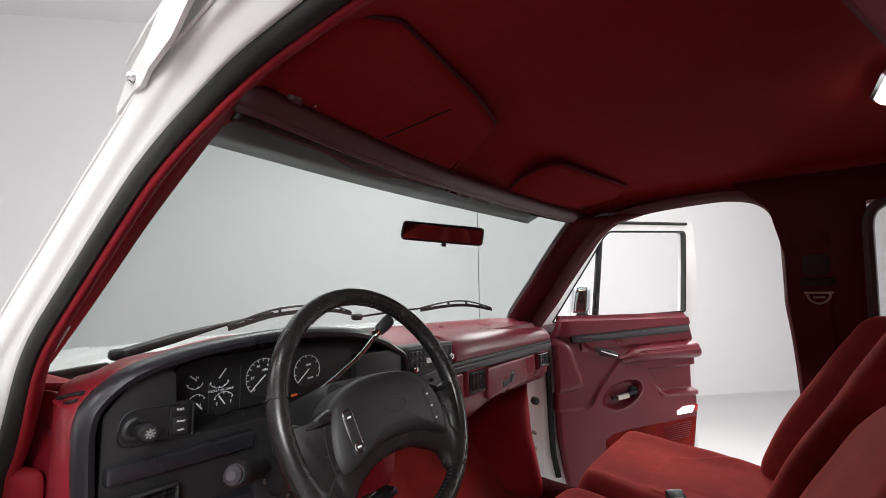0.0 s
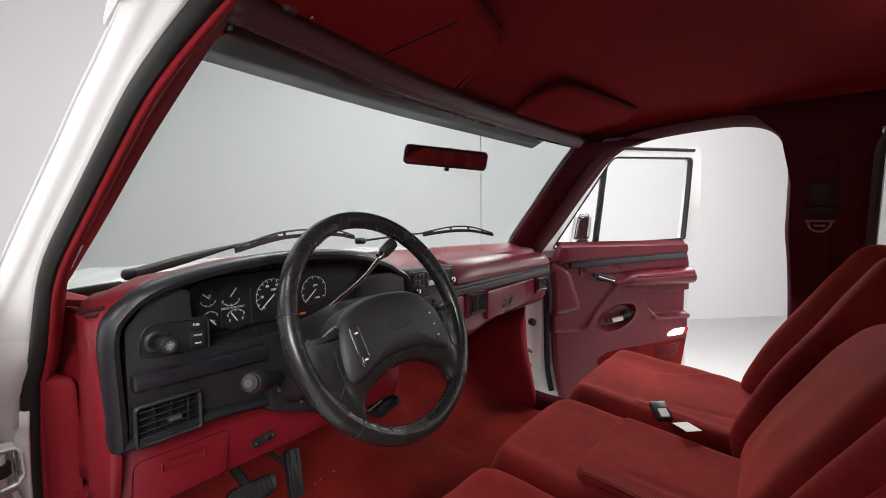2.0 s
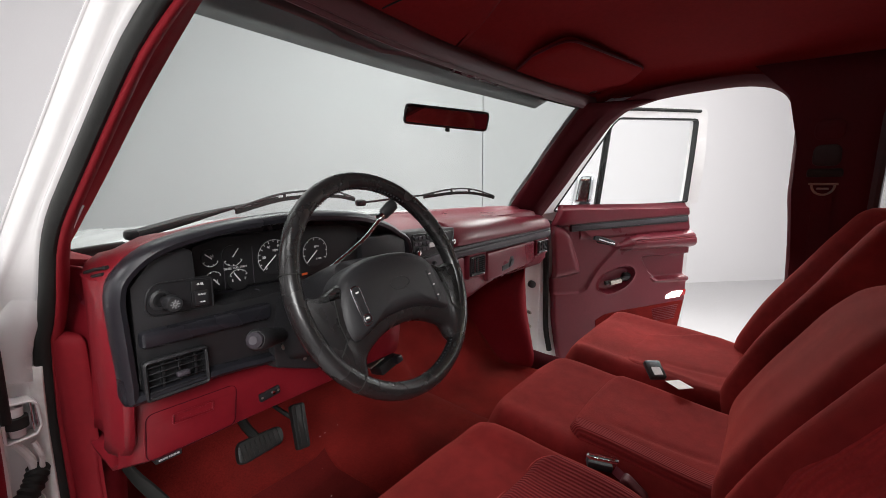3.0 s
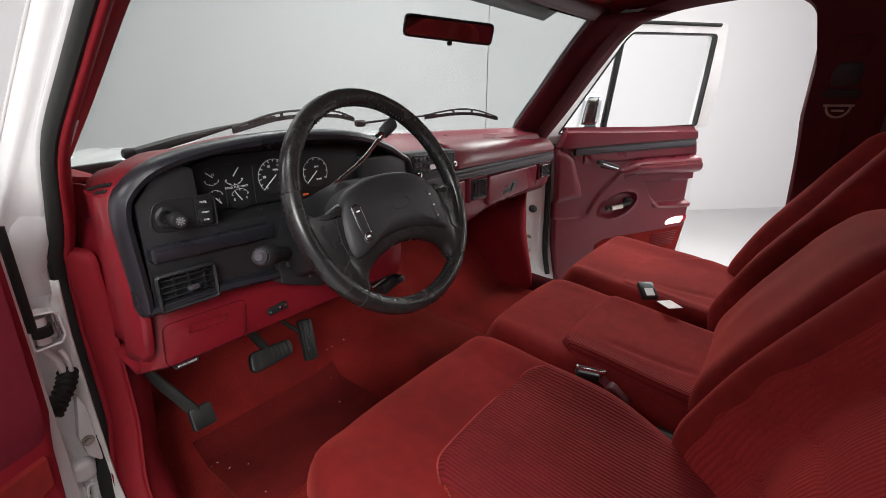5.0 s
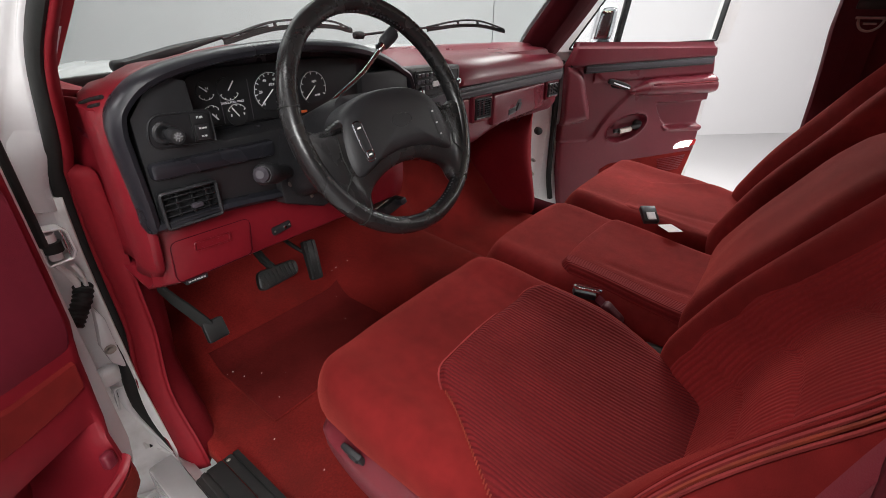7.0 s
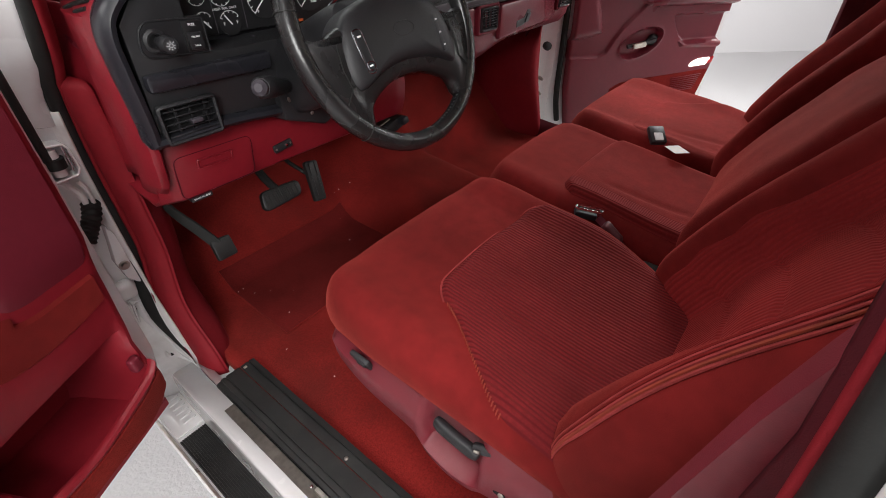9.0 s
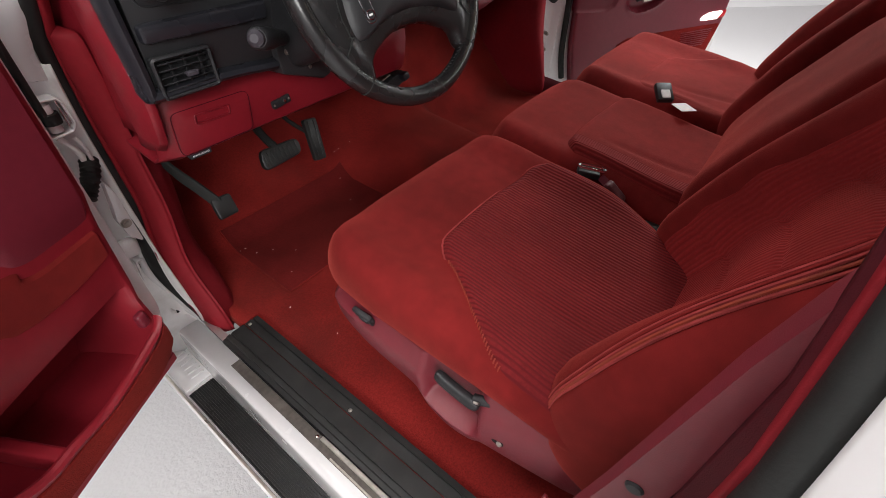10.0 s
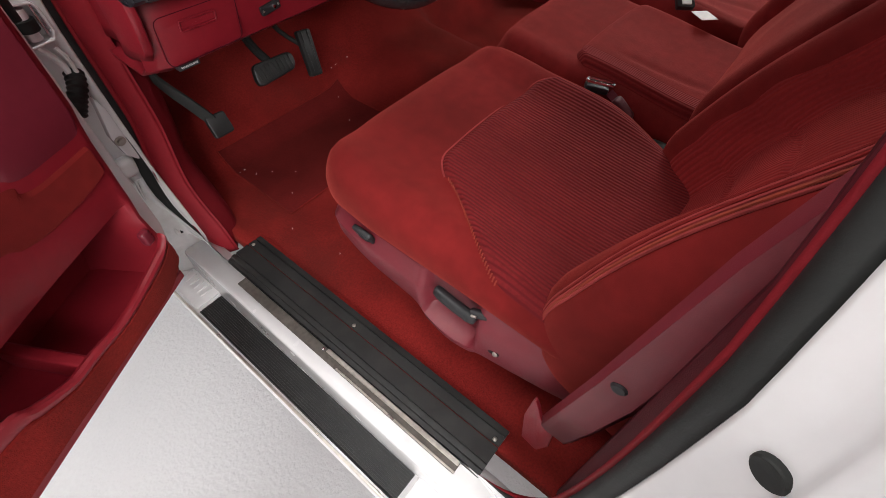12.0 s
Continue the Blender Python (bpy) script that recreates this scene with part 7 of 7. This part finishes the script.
def hinges():
    """Hinges, wiring boot and check plate on the driver's hinge pillar, facing backwards."""
    m = axes_at((0, 0.425, 0), (1, 0, 0), (0, 0, 1))
    for outline_pts in ([(-0.907, 1.042), (-0.866, 1.046), (-0.858, 1.060), (-0.860, 1.098), (-0.868, 1.108), (-0.907, 1.112)], [(-0.903, 0.682), (-0.862, 0.688), (-0.855, 0.698), (-0.857, 0.742), (-0.895, 0.750)]):
        h = part("hinge_bracket", ringplate(rounded(outline_pts, 0.008, 4), 0.0042, 0.030, m, 0.0015, -0.028), M_WHITE, truck, "white painted door hinge bracket")
        x0, x1 = min(p[0] for p in outline_pts), max(p[0] for p in outline_pts)
        z0, z1 = min(p[1] for p in outline_pts), max(p[1] for p in outline_pts)
        xc, zc = (x0 + x1) / 2 - 0.006, (z0 + z1) / 2
        if z0 > 0.9:
            part("hinge_pin", lathe([(0.0, z1 - 0.010), (0.0105, z1 - 0.012), (0.0105, z1 - 0.026), (0.0085, z1 - 0.028), (0.0085, z0 + 0.024), (0.0105, z0 + 0.022), (0.0105, z0 + 0.010), (0.0, z0 + 0.008)], pose(xc, 0.436, 0), 14), M_WHITE, h, "white painted hinge pin")
            part("bushing", tube([(xc, 0.434, zc - 0.010), (xc, 0.434, zc + 0.008)], 0.0150, 14), M_SEAL, h, "black bushing")
            part("spring_strip", box((x1 - 0.012, 0.431, zc + 0.004), (0.003, 0.006, 0.050), 0.0008, 1), M_CHROME, h, "bright spring strip")
            part("spring_strip", box((x1 - 0.0065, 0.434, zc + 0.002), (0.002, 0.006, 0.044), 0.0006, 1), M_CHROME, h, "bright spring strip")
        else:
            part("hinge_leaf", box((xc - 0.004, 0.442, zc + 0.006), (0.020, 0.012, 0.030), 0.003, 2), M_WHITE_WORN, h)
            part("hinge_slot", box((xc - 0.008, 0.4345, zc + 0.012), (0.005, 0.003, 0.016), 0.001, 1), M_DARK, h)
    # rounded boss over the lower hinge and pressed ridges of the pillar
    part("hinge_boss", softbox_shape((-0.890, 0.440, 0.778), (0.020, 0.016, 0.022), 0.014, 8), M_WHITE_WORN, truck, "grey painted boss over the hinge")
    for pts, r in (([(-0.893, 0.446, 1.036), (-0.880, 0.440, 1.010), (-0.876, 0.440, 0.985)], 0.006), ([(-0.872, 0.438, 1.032), (-0.866, 0.434, 1.010), (-0.866, 0.436, 0.985)], 0.004), ([(-0.888, 0.436, 0.678), (-0.872, 0.415, 0.645), (-0.876, 0.375, 0.608)], 0.005), ([(-0.900, 0.432, 0.676), (-0.893, 0.412, 0.640), (-0.890, 0.375, 0.606)], 0.005)):
        part("pillar_pressing", tube(smooth_line([Vector(p) for p in pts], 5), r, 8), M_WHITE_WORN, truck)
    part("pillar_gap", tube(smooth_line([Vector((-0.894, 0.425, 0.672)), Vector((-0.882, 0.408, 0.640)), Vector((-0.883, 0.372, 0.606))], 5), 0.0035, 6), M_DARK, truck)
    # ribbed rubber wiring boot
    pts = smooth_line([Vector((-0.868, 0.45, 0.982)), Vector((-0.880, 0.43, 0.965)), Vector((-0.897, 0.418, 0.946)), Vector((-0.912, 0.408, 0.930))], 6)
    part("wiring_boot", tube(pts, 0.017, 14, scale=[1.0 if i % 2 else 0.84 for i in range(len(pts))]), M_SEAL, truck, "black ribbed rubber wiring boot")
    pl = rounded([(-0.872, 0.948), (-0.863, 0.915), (-0.862, 0.850), (-0.860, 0.786), (-0.880, 0.815), (-0.886, 0.858), (-0.878, 0.905)], 0.006, 4)
    cp = part("check_plate", plate(pl, 0.02, axes_at((0, 0.418, 0), (1, 0, 0), (0, 0, 1)), 0.002), M_WHITE, truck, "white check strap plate with a bolt")
    part("bolt", lathe([(0.0105, -0.002), (0.0105, 0.001), (0.006, 0.001), (0.006, 0.006), (0.0, 0.006)], axes_at((-0.8745, 0.417, 0.847), (1, 0, 0), (0, 0, 1)), 10), M_STEEL, cp, "rusty steel bolt")
    # hole in the rear jamb
    part("jamb_plug", lathe([(0.0, 0.0), (0.0060, 0.0004), (0.0085, 0.0012), (0.0095, 0.0), (0.0095, -0.009)], axes_at((-0.9006, -0.6315, 1.189), (-0.49, -0.87, 0), (0, 0, 1)), 20), M_SEAL, truck, "black rubber jamb plug")


hinges()


def passenger_jamb():
    """Plug and hinge bolts on the passenger's hinge pillar."""
    n = axes_at((0.876, 0.390, 0.967), (0.8, -0.6, 0), (0, 0, 1))
    part("jamb_plug", lathe([(0.0, 0.003), (0.014, 0.002), (0.017, 0.0), (0.017, -0.02)], n, 16), M_SEAL, truck, "black rubber jamb plug")
    for z in (0.829, 0.763):
        q = axes_at((0.876, 0.402, z), (0.8, -0.6, 0), (0, 0, 1))
        part("hinge_bolt", lathe([(0.0, 0.012), (0.006, 0.010), (0.008, 0.0), (0.008, -0.02)], q, 10), M_STEEL, truck, "steel hinge bolt")


passenger_jamb()


def scuff_panel():
    """Dark red trim low in the passenger's footwell, from the kick panel down to the sill."""
    rows = []
    for y, top in ((0.42, 0.665), (0.36, 0.660), (0.30, 0.655), (0.24, 0.655), (0.10, 0.650), (-0.10, 0.645)):
        rows.append([Vector((0.80, y, 0.58)), Vector((0.825, y, top - 0.012)), Vector((0.842, y, top)), Vector((0.858, y, top - 0.006)), Vector((0.866, y, 0.58))])
    ob = part("scuff_panel", loft(rows, False), M_SHADED_RED, truck, "dark red scuff panel along the passenger's sill")
    solid(ob, 0.005)


scuff_panel()


def door_mirror():
    d = thing("door_mirror", PM @ Vector((0.31, 1.31, -0.12)), "chrome-backed door mirror on a black foot", "mirror")
    m = PM @ Matrix.Translation((0.385, 1.398, -0.15)) @ Matrix.Rotation(radians(-20), 4, "Y")
    part("shell", softbox_shape((0, 0, 0), (0.050, 0.084, 0.045), 0.028, 10, lambda p: (p.x * (1 - 1.6 * max(0.0, p.y)) + 0.10 * p.y, p.y, p.z), m), M_CHROME, d, "chrome mirror shell")
    part("foot", box((0, 0, 0), (0.10, 0.02, 0.09), 0.008, 2, PM @ Matrix.Translation((0.39, 1.308, -0.10))), M_BLACK, d)
    part("arm", tube([PM @ Vector((0.38, 1.31, -0.10)), PM @ Vector((0.37, 1.335, -0.14))], 0.012, 8), M_BLACK, d)


door_mirror()


def under_dash_box():
    b = thing("trailer_brake_box", (-0.175, 0.33, 0.96), "small black control box hung under the dash", "control box")
    m = axes_at((-0.175, 0.325, 0.955), (1, 0, 0.25), (0, 0.2, 1))
    part("case", box((0, 0, 0), (0.07, 0.028, 0.05), 0.004, 2, m), M_BLACK, b)
    part("lever", box((0, 0, 0), (0.022, 0.018, 0.03), 0.003, 2, m @ Matrix.Translation((0.022, 0.004, 0.03))), M_GREY, b)
    part("bracket", box((0, 0, 0), (0.05, 0.004, 0.04), 0.001, 1, m @ Matrix.Translation((-0.03, 0.022, -0.004))), M_STEEL, b)
    part("hanger", tube([(-0.19, 0.335, 0.965), (-0.19, 0.345, 1.06)], 0.006, 6), M_SEAL, b)


under_dash_box()


def floor_mat():
    """Worn darker heel pad sewn into the carpet."""
    f = thing("heel_pad", (-0.43, 0.42, 0.575), "worn dark red heel pad on the driver's carpet", "mat")
    def fn(a, b):
        x = lerp(-0.665, -0.215, a)
        y = lerp(0.25, 0.555, b)
        z = 0.5745 + 0.42 * max(0.0, min(1.0, (y - 0.50) / 0.34)) ** 1.25
        z += math.exp(-((x - 0.03) / 0.20) ** 4) * interp(y, [-0.6, -0.1, 0.3, 0.6, 0.9], [0.10, 0.11, 0.14, 0.17, 0.1])
        e = min(a, 1 - a, b, 1 - b) / 0.04
        return Vector((x, y, z + 0.006 * min(1.0, e) + 0.002))
    part("pad", sheet(fn, 20, 16), M_MAT, f)
    edge = [fn(k / 14, 0) for k in range(15)] + [fn(1, k / 10) for k in range(1, 11)] + [fn(k / 14, 1) for k in range(13, -1, -1)] + [fn(0, k / 10) for k in range(9, 0, -1)]
    part("binding", tube(edge, 0.0025, 6, True), M_CARPET, f, "stitched red edge")


M_MAT = material("worn_carpet_mat", (0.108, 0.0100, 0.0095), 0.95, spec=0.05, sheen=0.06, sheen_tint=(1, 0.35, 0.25), grain=0.6, grain_scale=480, var=0.2, var_scale=9, fine=0.15, fine_scale=240, rough_var=0)
floor_mat()


def crumbs():
    """Pale specks trodden into the carpet beside the heel pad."""
    rng = random.Random(5)
    bms = []
    for x, y in ((-0.215, 0.575), (-0.20, 0.57), (-0.165, 0.55), (-0.66, 0.475), (-0.645, 0.475), (-0.635, 0.435), (-0.60, 0.41), (-0.62, 0.30), (-0.56, 0.36), (-0.25, 0.52), (-0.30, 0.42), (-0.70, 0.20), (-0.68, 0.05)):
        z = 0.585 + math.exp(-((x - 0.03) / 0.20) ** 4) * interp(y, [-0.6, -0.1, 0.3, 0.6, 0.9], [0.10, 0.11, 0.14, 0.17, 0.1]) + 0.42 * max(0.0, (y - 0.50) / 0.34) ** 1.25
        k = rng.uniform(0.5, 1.2)
        bms.append(box((0, 0, 0), (0.0040 * k, 0.0016 * k, 0.0012), 0.0004, 1, Matrix.Translation((x, y, z)) @ Matrix.Rotation(rng.uniform(0, 3.1), 4, "Z")))
    tagged(part("carpet_crumbs", joined(*bms), M_PAPER), "pale crumbs scattered on the red carpet", "crumbs", "", "stuff")


crumbs()
